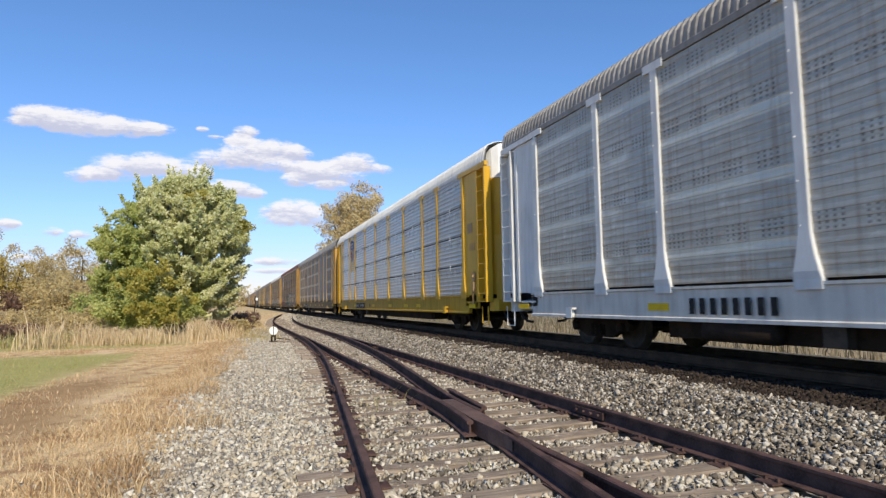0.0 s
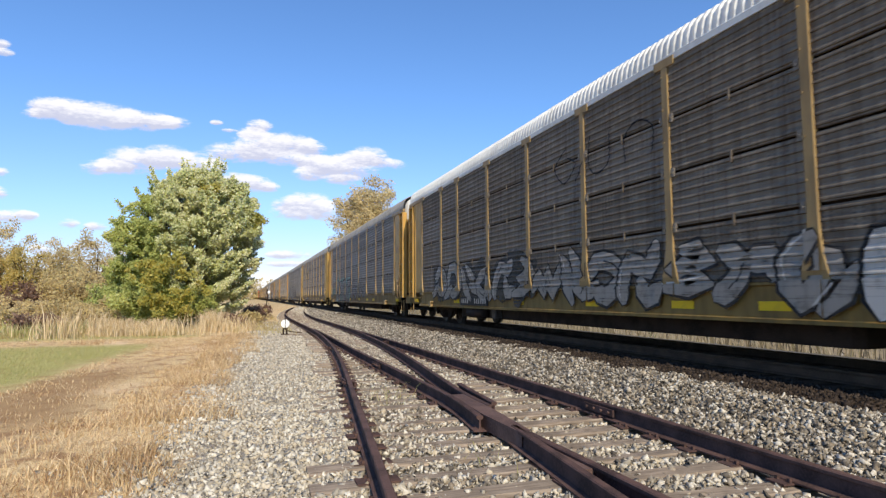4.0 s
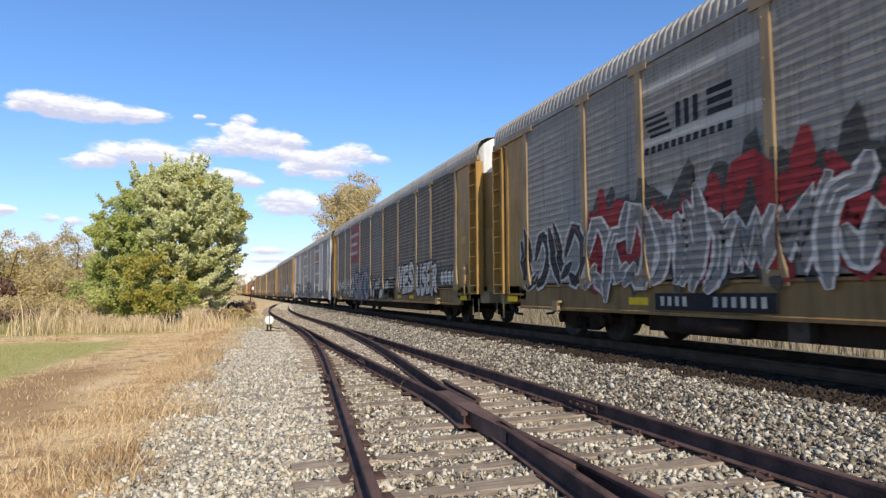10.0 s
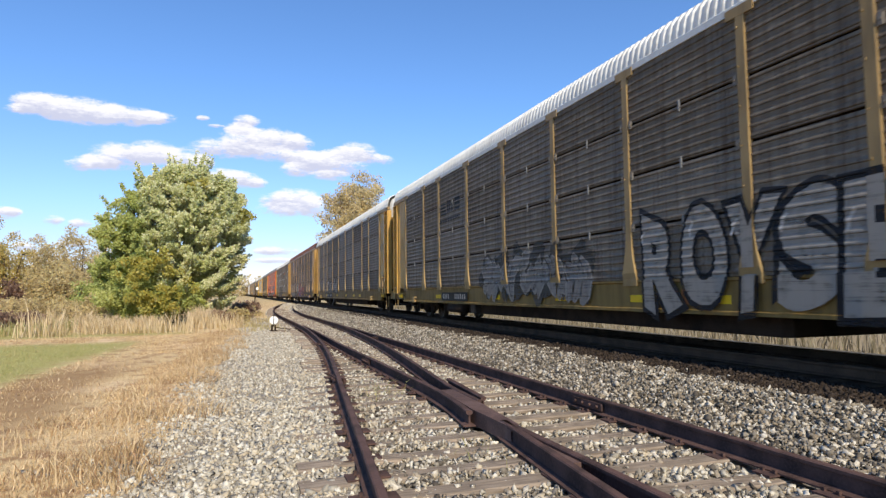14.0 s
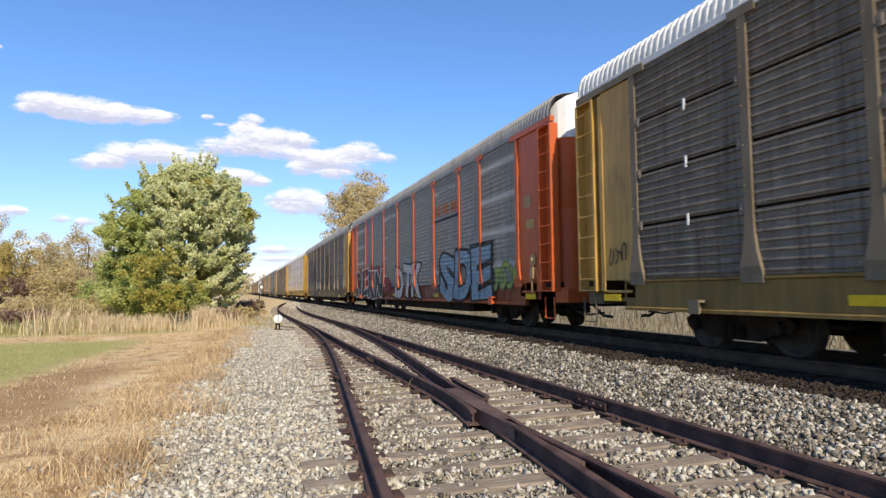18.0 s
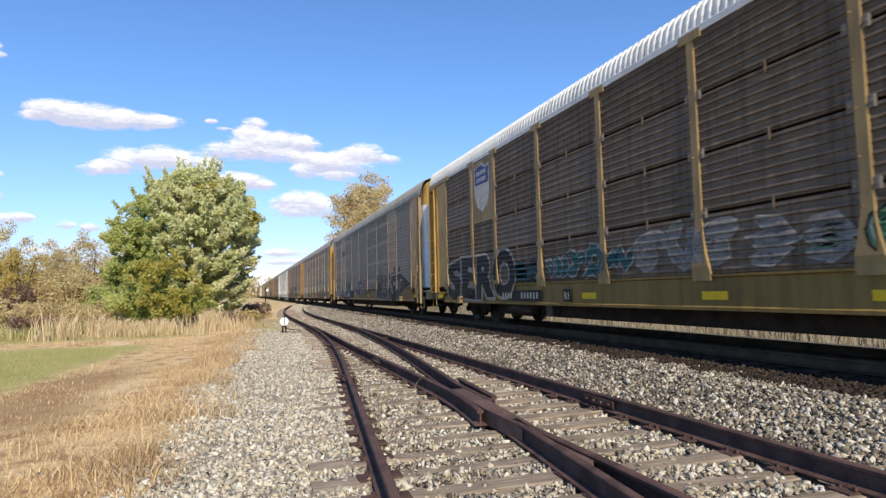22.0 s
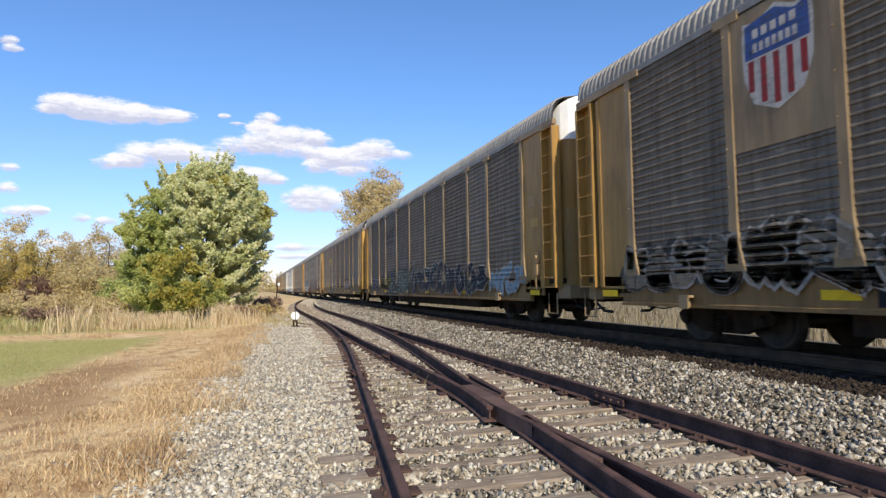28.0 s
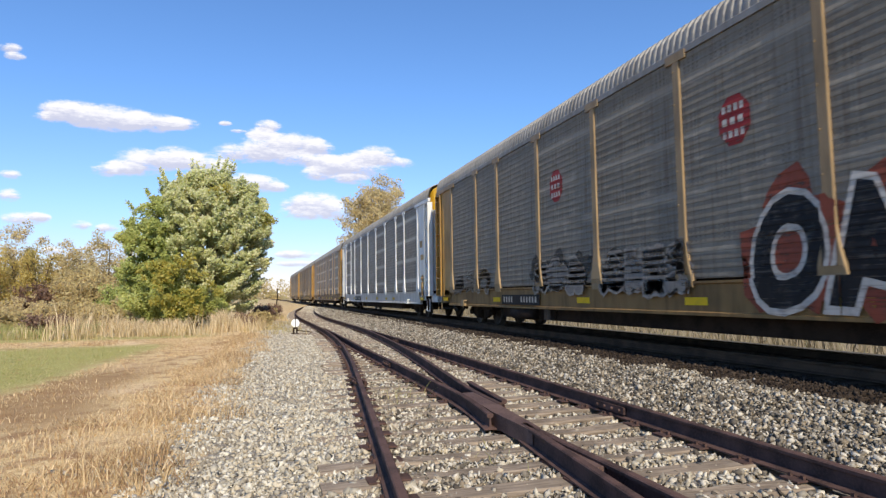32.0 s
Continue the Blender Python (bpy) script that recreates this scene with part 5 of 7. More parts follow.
# the train, in the order in which the cars come: frame, sheets, roof, make, slotted, end, cap, slats, label
TRAIN = [
    ("white", "silver", "roof grey", "screen", False, "", "white", False, "white autorack railcar with silver ribbed screens"),
    ("yellow", "bright", "roof white", "screen", True, "", "white", False, "bright yellow autorack railcar with shiny perforated sheets"),
    ("dull yellow", "blue grey", "roof grey", "screen", False, "", "white", False, "faded yellow autorack railcar with grey galvanised screens"),
    ("dull yellow", "brown", "roof brown", "screen", True, "", "dull yellow", True, "rusty roofed autorack railcar with brown sheets and cyan graffiti"),
    ("dull yellow", "dark", "roof white", "screen", True, "", "white", False, "white roofed yellow autorack railcar with scribbled sheets"),
    ("dull yellow", "aged grey", "roof grey", "screen", True, "", "white", False, "weathered yellow autorack railcar with white graffiti"),
    ("pale yellow", "aged grey", "roof grey", "screen", True, "", "white", False, "chalky yellow autorack railcar with grey slotted sheets"),
    ("grey", "grey sheet", "roof grey", "ribbed", False, "grey", "white", False, "grey closed autorack railcar with many narrow ribs"),
    ("tan", "blue grey", "roof grey", "screen", False, "", "white", False, "tan autorack railcar with blue-grey ribbed screens"),
    ("tan", "blue grey", "roof grey", "screen", False, "", "white", False, "tan autorack railcar with yellow and pink graffiti"),
    ("tan", "dark", "roof grey", "screen", False, "", "white", False, "tan autorack railcar with a red panel and white graffiti"),
    ("aged white", "blue grey", "roof grey", "flush", False, "aged white", "yellow", False, "dull white flush-sided autorack railcar with grey screens"),
    ("tan", "dark", "roof grey", "screen", False, "", "white", False, "tan autorack railcar with pale blue graffiti"),
    ("dull yellow", "dark", "roof white", "screen", True, "", "white", False, "white roofed autorack railcar with white graffiti"),
    ("dull yellow", "dark", "roof white", "screen", True, "", "white", False, "white roofed yellow autorack railcar"),
    ("brown tan", "brown", "roof brown", "screen", True, "", "white", False, "rusty brown autorack railcar with red and blue graffiti"),
    ("dull yellow", "dark", "roof white", "screen", True, "", "white", False, "white roofed autorack railcar with black graffiti"),
    ("orange", "blue grey", "roof grey", "screen", False, "", "white", False, "orange framed autorack railcar with large graffiti"),
    ("dull yellow", "brown", "roof grey", "screen", True, "", "white", False, "dirty yellow autorack railcar with huge black letter forms"),
    ("yellow", "bright", "roof white", "screen", True, "", "white", False, "bright yellow autorack railcar with shiny perforated sheets"),
    ("dull yellow", "brown", "roof white", "screen", True, "", "white", True, "yellow autorack railcar with black and white graffiti"),
    ("tan", "slate", "roof grey", "flush", False, "white", "pale yellow", False, "tan flush-sided autorack railcar with grey screens"),
    ("tan", "slate", "roof grey", "screen", False, "", "white", False, "tan autorack railcar with blue-grey ribbed screens"),
    ("tan", "dark", "roof grey", "screen", False, "", "white", False, "tan autorack railcar with bold white and green graffiti"),
    ("white", "blue grey", "roof grey", "screen", False, "white", "yellow", False, "white framed autorack railcar with grey screens"),
    ("tan", "dark", "roof grey", "screen", False, "", "white", False, "tan autorack railcar with white and green graffiti"),
    ("tan", "dark", "roof grey", "screen", False, "", "white", False, "tan autorack railcar covered low down with graffiti"),
    ("dull yellow", "dark", "roof grey", "screen", False, "", "white", False, "yellow autorack railcar with dark ribbed screens"),
    ("tan", "slate", "roof grey", "flush", False, "white", "pale yellow", False, "tan flush-sided autorack railcar with blue and grey graffiti"),
    ("tan", "slate", "roof grey", "screen", False, "", "white", False, "tan autorack railcar with black and white graffiti"),
    ("white", "blue grey", "roof grey", "screen", False, "white", "yellow", False, "white framed autorack railcar with grey screens"),
    ("tan", "blue grey", "roof grey", "screen", False, "", "white", False, "tan autorack railcar with grey screens"),
    ("dull yellow", "dark", "roof grey", "screen", False, "", "white", False, "yellow autorack railcar with dark screens"),
    ("tan", "dark", "roof grey", "screen", False, "", "white", False, "tan autorack railcar with dark screens, last of the train"),
]
CARS = []
TRAIN = [row[:3] + (("panel" if row[3] == "screen" and row[1] in ("blue grey", "slate", "silver") else row[3]),) + row[4:] for row in TRAIN]
for i, (fr, sh, ro, st, sl, en, ca, sa, la) in enumerate(TRAIN):
    CARS.append(autorack(i, fr, sh, ro, st, sl, en, ca, la, sa))

# paint on the cars: car, from, to (metres from the car's middle, the trailing end first), foot, head, then letters, or a count and manner
# of unreadable forms; fill, outline, accent, and for some a halo and a lower colour
PAINTINGS = [
    (3, 12.3, 11.5, 1.66, 2.10, "5 tag", "", "red", ""), (3, 11.0, 10.3, 0.82, 1.32, "2 bubble", "green", "soot", ""), (3, 10.5, 4.6, 0.73, 1.95, "7 block", "rust", "black", "white"),
    (3, 3.7, -1.5, 0.74, 2.29, "6 wild", "teal", "black", "cyan"), (3, -1.6, -4.5, 0.73, 2.30, "VEC", "cyan", "black", "white"), (3, -4.6, -6.6, 0.86, 2.24, "KS", "ghost", "black", "cyan"), (3, -7.0, -10.4, 0.79, 2.25, "MACS", "ghost", "black", "white"),
    (4, 9.5, 1.0, 0.80, 2.2, "6 wild", "ghost", "black", "white"), (4, 1.0, -7.4, 0.75, 2.2, "7 wild", "ghost", "soot", "white"), (4, -7.5, -11.2, 0.70, 2.30, "4 wild", "white", "black", "ghost"), (4, 0.2, -4.0, 3.5, 4.4, "3 tag", "", "black", ""),
    (5, 11.2, 8.5, 1.07, 1.9, "4 wild", "haze", "green", ""), (5, 8.4, 1.8, 0.75, 2.19, "SEVENT", "grey", "black", "white", "mint"), (5, 1.8, -4.0, 0.80, 2.1, "5 wild", "grey", "black", "orange"),
    (6, 7.1, 2.2, 1.22, 1.80, "5 tag", "", "ghost", ""), (6, -4.2, -6.4, 1.22, 1.85, "5 tag", "", "ghost", ""), (6, -2.4, -3.8, 2.30, 2.62, "4 tag", "", "ghost", ""), (6, 12.35, 11.65, 2.65, 3.3, "3 tag", "", "black", ""), (6, 12.35, 11.6, 2.15, 2.45, "5 tag", "", "black", ""),
    (7, 11.35, 7.0, 0.95, 2.2, "SATE", "ghost", "black", "white"), (7, 6.7, 2.6, 0.98, 2.45, "5 block", "grey", "ghost", "cyan"), (7, 2.5, -1.5, 0.84, 2.5, "KILO", "ghost", "black", "white"), (7, -1.5, -2.5, 1.78, 2.5, "2 discs", "ghost", "black", ""), (7, -1.75, -2.35, 1.19, 1.76, "1 discs", "ghost", "black", ""), (7, -2.6, -5.8, 1.06, 1.95, "4 bubble", "dust", "ghost", ""),
    (8, 10.8, 5.0, 0.72, 1.02, "10 wild", "soot", "dust", ""),
    (9, 11.7, 8.8, 1.04, 2.75, "4 wild", "soot", "white", "pink"), (9, 8.6, 2.0, 1.02, 3.05, "9 wild", "red", "red", ""), (9, 8.6, 2.2, 1.0, 2.75, "10 wild", "grey", "white", "soot"), (9, -1.4, -8.2, 0.70, 2.5, "WAVVG", "olive", "black", "ghost", "teal"), (9, -8.4, -10.2, 0.9, 2.3, "2 wild", "red", "soot", ""),
    (10, 11.4, 8.9, 0.95, 2.05, "3 wild", "white", "teal", "pink"), (10, 9.0, 5.8, 0.80, 2.15, "5 wild", "white", "teal", "grey"), (10, 5.5, 1.5, 0.70, 2.18, "SKO", "lilac", "navy", "white", "teal"), (10, 1.2, -3.5, 0.75, 1.88, "5 bubble", "white", "black", ""), (10, -4.2, -6.6, 0.99, 2.2, "VES", "white", "black", ""), (10, -7.0, -9.6, 0.96, 2.1, "USER", "white", "black", ""), (10, -9.8, -11.3, 1.25, 1.8, "4 discs", "white", "black", ""), (10, -9.5, -11.2, 1.94, 2.22, "9 tag", "", "ghost", ""),
    (11, 11.7, 6.2, 0.70, 2.10, "SERPY", "navy", "white", ""), (11, -1.0, -2.5, 0.72, 2.05, "1 discs", "blue", "white", ""), (11, 1.4, -1.8, 0.72, 2.08, "RVEL", "black", "ghost", ""), (11, -3.6, -5.1, 1.22, 1.7, "4 tag", "", "black", ""), (11, 5.6, 4.2, 1.3, 2.0, "5 tag", "", "black", ""),
    (12, 10.5, 6.6, 0.88, 2.10, "4 block", "maroon", "red", "white"), (12, 7.0, 1.7, 0.75, 1.75, "5 wild", "ghost", "soot", "cyan"), (12, 1.7, -1.4, 0.72, 1.89, "3 wild", "ghost", "soot", "white"), (12, -2.1, -3.7, 0.88, 2.10, "BI", "blue", "ghost", "sky"), (12, -3.45, -4.25, 1.15, 1.95, "1 block", "ice", "ghost", ""), (12, -3.7, -5.3, 0.72, 1.35, "3 wild", "sky", "ghost", "white"), (12, -4.3, -4.8, 1.75, 2.10, "1 discs", "blue", "ghost", ""), (12, -4.85, -6.1, 0.94, 2.12, "P", "ice", "white", ""), (12, -5.8, -10.2, 0.72, 2.0, "6 wild", "ghost", "black", "grey"),
    (13, 2.9, -2.8, 0.72, 2.15, "6 wild", "grey", "ghost", "black"), (13, -4.5, -9.2, 0.70, 2.30, "ROYSE", "ghost", "black", "white"),
    (14, 7.8, 1.3, 0.95, 2.0, "6 wild", "ghost", "black", "white"),
    (15, 10.4, 5.8, 0.75, 2.15, "INLER", "ghost", "black", ""), (15, 4.1, 1.6, 0.88, 2.25, "3 wild", "shadow", "ice", "teal"), (15, 1.4, -4.6, 0.75, 2.2, "7 wild", "red", "ghost", "white"), (15, 1.3, -2.0, 0.70, 1.9, "4 wild", "blue", "white", "sky"), (15, 12.38, 11.75, 3.3, 4.5, "2 tag", "", "black", ""), (15, 12.0, 11.35, 2.9, 3.9, "3 tag", "", "black", ""),
    (16, 4.5, -2.4, 0.70, 2.15, "ONERS", "soot", "dust", ""), (16, -5.0, -6.2, 1.4, 2.2, "4 tag", "", "blue", ""), (16, 12.2, 11.6, 1.5, 1.9, "3 tag", "", "soot", ""),
    (17, 10.7, 4.2, 1.4, 2.45, "8 wild", "red", "red", ""), (17, 11.4, 4.4, 0.72, 2.15, "REKN", "black", "white", "grey"), (17, 4.2, 2.6, 0.9, 1.9, "2 wild", "red", "soot", "green"), (17, 1.8, -2.5, 0.72, 2.12, "DTK", "white", "black", "ghost"), (17, -3.0, -4.9, 0.75, 1.25, "5 tag", "", "ghost", ""), (17, -4.9, -9.6, 0.72, 2.35, "SDE", "sky", "black", "cyan"), (17, -9.7, -11.2, 0.93, 1.79, "3 wild", "lime", "green", ""),
    (18, 11.05, 9.2, 1.3, 4.3, "1 block", "shadow", "black", ""), (18, 9.0, 7.3, 1.3, 4.6, "1 block", "shadow", "black", ""), (18, 7.0, 4.4, 1.3, 4.7, "1 block", "shadow", "black", ""), (18, 4.0, 1.6, 1.3, 4.6, "1 block", "shadow", "black", ""), (18, 1.2, -1.3, 1.4, 4.5, "1 block", "shadow", "black", ""), (18, -1.8, -4.1, 1.4, 4.4, "1 block", "shadow", "black", ""), (18, 3.7, 1.9, 1.22, 1.9, "GCM", "cyan", "black", ""), (18, 0.8, -0.5, 1.22, 1.87, "3 tag", "", "ghost", ""),
    (20, 11.2, 5.7, 0.80, 2.13, "SERO", "black", "ghost", ""), (20, 5.6, 4.3, 1.22, 1.75, "2 bubble", "teal", "soot", ""), (20, 3.7, 0.4, 1.22, 2.0, "4 wild", "teal", "ghost", "white"), (20, 0.4, -4.0, 1.22, 2.1, "5 wild", "grey", "ghost", "green"), (20, -4.1, -8.3, 1.22, 2.00, "5 wild", "green", "black", "white"), (20, -8.9, -11.2, 1.22, 2.01, "4 tag", "", "ghost", ""),
    (21, 11.4, 8.5, 0.70, 2.05, "BOAKS", "ghost", "black", ""), (21, 8.5, 7.3, 1.00, 1.78, "6 tag", "", "ghost", ""), (21, 7.8, 6.2, 1.86, 2.23, "4 tag", "", "ghost", ""), (21, 7.2, 4.8, 0.72, 1.85, "3 bubble", "sky", "black", "lime"), (21, 4.7, 2.1, 0.77, 1.36, "3 bubble", "grey", "ghost", ""), (21, 1.6, -1.2, 0.95, 1.81, "3 bubble", "lilac", "ghost", ""), (21, -4.1, -9.6, 0.72, 1.95, "MUNST", "black", "ghost", "grey", "soot"), (21, -9.6, -11.3, 0.95, 1.85, "arrow", "black", "ghost", ""),
    (22, 11.5, 7.5, 0.80, 1.72, "EDGE", "ghost", "white", ""), (22, -3.8, -8.2, 0.70, 2.10, "KAPS", "khaki", "black", "", "mint", "rust"),
    (23, 11.7, 7.9, 0.80, 1.95, "4 block", "teal", "ghost", "cyan"), (23, 7.2, 1.0, 0.72, 2.15, "6 wild", "black", "ghost", "white"), (23, -1.6, -7.1, 0.70, 2.15, "ZEUX", "soot", "ghost", ""), (23, -7.2, -9.2, 0.72, 2.1, "3 wild", "ghost", "soot", "grey"),
    (24, 7.8, 0.0, 1.0, 2.0, "6 wild", "cyan", "grey", "white"),
    (25, 11.6, 8.6, 0.9, 1.84, "4 bubble", "dust", "ghost", ""), (25, 8.4, 4.6, 0.99, 2.0, "4 bubble", "dust", "ghost", ""), (25, 3.8, 1.5, 0.80, 2.00, "1 discs", "dust", "ghost", ""), (25, 0.8, -0.5, 0.72, 2.12, "C", "white", "black", ""), (25, -1.2, -6.8, 0.72, 2.15, "6 wild", "ghost", "black", "green"), (25, 5.0, 3.9, 1.9, 2.3, "4 tag", "", "ghost", ""),
    (26, 11.1, 8.8, 0.84, 1.80, "4 wild", "navy", "lilac", ""), (26, 8.2, 5.2, 0.98, 1.75, "3 bubble", "olive", "soot", "lime"), (26, 5.5, 1.0, 0.72, 2.0, "8 wild", "soot", "cyan", "sky"), (26, 6.6, 4.4, 1.95, 2.31, "6 tag", "", "ghost", ""), (26, 3.4, 0.4, 1.95, 2.4, "9 tag", "", "ghost", ""), (26, 1.0, -8.8, 0.74, 2.1, "9 wild", "navy", "ghost", "sky"), (26, -8.9, -11.4, 0.74, 1.88, "3 wild", "sky", "ghost", "navy"),
    (27, 3.2, 1.3, 0.72, 1.95, "3 wild", "ghost", "black", "soot"), (27, -4.0, -7.8, 0.97, 1.9, "5 block", "ghost", "maroon", "grey"), (27, 10.6, 9.4, 1.25, 1.7, "3 tag", "", "ghost", ""),
    (28, 11.3, 3.8, 0.72, 2.08, "GERM", "sky", "black", "white", "", "white"), (28, 3.5, 1.6, 0.95, 1.80, "2 wild", "lilac", "maroon", ""), (28, 3.6, 1.5, 0.72, 1.1, "3 bubble", "red", "maroon", ""), (28, 1.5, -1.0, 0.72, 2.1, "3 wild", "shadow", "maroon", "lilac"), (28, -0.8, -3.9, 0.75, 2.3, "3 wild", "grey", "maroon", "lilac"), (28, -3.9, -7.7, 0.72, 2.4, "5 wild", "grey", "maroon", "lilac"), (28, -8.8, -10.5, 0.96, 1.6, "arrow", "grey", "soot", ""), (28, -8.6, -10.6, 0.72, 1.04, "3 bubble", "red", "red", ""), (28, -9.2, -10.0, 1.7, 2.1, "3 tag", "", "black", ""),
    (29, 11.2, 7.5, 1.05, 1.89, "3 bubble", "dust", "ghost", ""), (29, 4.5, 1.8, 1.02, 2.0, "3 bubble", "grey", "ghost", ""), (29, 1.0, -1.5, 1.00, 2.0, "4 bubble", "grey", "ghost", ""), (29, -2.8, -7.6, 0.72, 2.25, "OARO", "black", "white", "", "rust"), (29, -7.8, -9.6, 0.72, 2.2, "2 wild", "black", "white", ""),
    (31, 5.2, 0.0, 1.0, 2.0, "5 wild", "ghost", "soot", ""), (32, 2.6, -2.6, 1.0, 2.0, "5 wild", "white", "black", ""),
]
for i, (n, ya, yb, z0, z1, what, fill, line, accent, *more) in enumerate(PAINTINGS):
    order = 3 * (sum(1 for other in PAINTINGS[:i] if other[0] == n) % 3)
    car, style = CARS[n], TRAIN[n][3]
    if what == "arrow":
        arrow(car, style, ya, yb, z0, z1, fill, line, order)
    elif what.endswith("discs"):
        discs(car, style, ya, yb, z0, z1, int(what.split()[0]), fill, line, order)
    elif " " in what:
        count, manner = what.split()
        spray_painting(car, style, 100 + i, ya, yb, z0, z1, int(count), manner, fill, line, accent, order)
    else:
        lettering(car, style, 100 + i, ya, yb, z0, z1, what, fill, line, accent, order, *more)


def row_of_bars(car, style, name, y, z, count, w, h, mat, pitch, at=2):
    """Characters that are not lettered, as plain bars."""
    for i in range(count):
        a = y - i * pitch
        decal(name, [[[(a, z), (a - w, z), (a - w, z + h), (a, z + h)]]], mat, car, style, at)


def markings():
    """Number boards and owners' marks, as bars and plain shapes."""
    for n, car in enumerate(CARS):
        frame_paint, style = TRAIN[n][0], TRAIN[n][3]
        if n == 0:
            row_of_bars(car, style, "number_bar", 6.25, 0.75, 8, 0.11, 0.25, MAT["black paint"], 0.222)
        elif style != "ribbed":
            if n not in (11, 21, 28):
                part("number_board", Build().box(-SIDE - 0.044, -SIDE - 0.03, 4.1, 6.55, 0.72, 1.0, 0.003), MAT["black paint"], car, "black number board")
            for y, count in ((6.40, 4), (5.22, 6)):
                row_of_bars(car, style, "number_bar", y, 0.79, count, 0.09, 0.155, MAT["letter white"] if n != 11 else MAT["black paint"], 0.175, 4)
        if style == "ribbed":
            for y, z, w, h in ((11.62, 1.36, 0.66, 0.30), (11.55, 0.78, 0.62, 0.13), (10.15, 0.80, 0.50, 0.11)):
                board = part("placard", Build().box(-SIDE - 0.035, -SIDE - 0.024, y - w / 2, y + w / 2, z, z + h, 0.003), MAT["black paint"], car, "black placard with a yellow field")
                part("yellow_field", Build().box(-SIDE - 0.040, -SIDE - 0.034, y - w * 0.38, y + w * 0.38, z + h * 0.15, z + h * 0.8, 0.002), MAT["warn"], board)
            for i, key in enumerate(("red", "white", "red", "white", "red")):
                part("reflector", Build().box(-SIDE - 0.038, -SIDE - 0.024, 9.22 - 0.13 * i, 9.34 - 0.13 * i, 0.80, 0.92, 0.002), SPRAY[key], car, key + " reflector")
        if n in (1, 18, 19, 20):
            side_text(car, "R1", 2.86, 0.78, 0.24, n in (18, 20))
        if n in (2, 8, 12, 13, 21, 23, 26):
            row_of_bars(car, style, "owner_bar", -5.2, 0.78, 3, 0.2, 0.24, SPRAY["orange"], 0.27)
        if n in (1, 3, 15, 19, 20, 25):
            plate(car, "emblem_panel", 6.97, 8.63, 2.95 if n in (1, 19, 25) else 3.1, 5.0, PAINT[frame_paint], "painted emblem panel")
            shield(car, 7.80, 3.42, 1.5, n in (3, 20))
        if n == 23:
            plate(car, "emblem_panel", 6.97, 8.63, 3.1, 5.0, PAINT[frame_paint], "painted emblem panel")
            shield(car, 7.80, 3.42, 1.5)
        if n == 6:
            plate(car, "emblem_panel", 4.21, 6.79, 3.12, 4.06, PAINT["pale yellow"], "yellow emblem panel")
            row_of_bars(car, "", "emblem_bar", 6.45, 3.58, 3, 0.52, 0.34, MAT["black paint"], 0.66, 7)
            row_of_bars(car, "", "emblem_bar", 6.55, 3.42, 1, 2.1, 0.06, MAT["black paint"], 1.0, 7)
            row_of_bars(car, "", "emblem_bar", 6.55, 3.28, 1, 2.1, 0.06, MAT["black paint"], 1.0, 7)
        if n in (9, 13, 26):
            for j in range(4):
                row_of_bars(car, style, "emblem_bar", 6.75 - 0.05 * j, 4.02 - 0.11 * j, 1, 0.55, 0.055, MAT["black paint"], 1.0)
            row_of_bars(car, style, "emblem_bar", 5.95, 3.72, 3, 0.11, 0.42, MAT["black paint"], 0.2)
            row_of_bars(car, style, "emblem_bar", 5.25, 3.72, 1, 0.5, 0.1, MAT["black paint"], 1.0)
            row_of_bars(car, style, "emblem_bar", 5.25, 3.88, 1, 0.5, 0.1, MAT["black paint"], 1.0)
            row_of_bars(car, style, "emblem_bar", 5.25, 4.04, 1, 0.5, 0.1, MAT["black paint"], 1.0)
            row_of_bars(car, style, "emblem_bar", 6.75, 3.42, 12, 0.11, 0.12, MAT["black paint"], 0.17)
        if n == 2:
            row_of_bars(car, style, "emblem_bar", 6.4, 3.5, 3, 0.34, 0.42, MAT["black paint"], 0.45)
        if n in (21, 28):
            row_of_bars(car, style, "emblem_bar", 8.0, 3.75, 3, 0.24, 0.34, MAT["black paint"], 0.34, 7)
        if n in (12, 27):
            row_of_bars(car, style, "emblem_bar", 6.7, 3.55, 3, 0.5, 0.42, SPRAY["yellow"], 0.62)
            row_of_bars(car, style, "emblem_bar", 6.7, 3.35, 1, 1.75, 0.09, SPRAY["yellow"], 1.0)
        if n in (8, 22):
            row_of_bars(car, style, "emblem_bar", 6.70, 3.5, 8, 0.12, 0.32, MAT["black paint"], 0.28)
        if n == 10:
            plate(car, "emblem_panel", 4.21, 6.79, 2.8, 5.0, SPRAY["red"], "faded red owner's panel")
            for j, count in enumerate((8, 7, 7)):
                row_of_bars(car, "", "emblem_bar", 6.55, 4.3 - 0.52 * j, count, 0.17, 0.2, SPRAY["white"], 0.27, 7)
        if n in (11, 16, 17):
            row_of_bars(car, style, "emblem_bar", -4.35, 3.72, 3, 0.62, 0.36, SPRAY["orange"], 0.86)
            row_of_bars(car, style, "emblem_bar", -4.25, 3.5, 1, 2.7, 0.10, MAT["black paint"], 1.0)
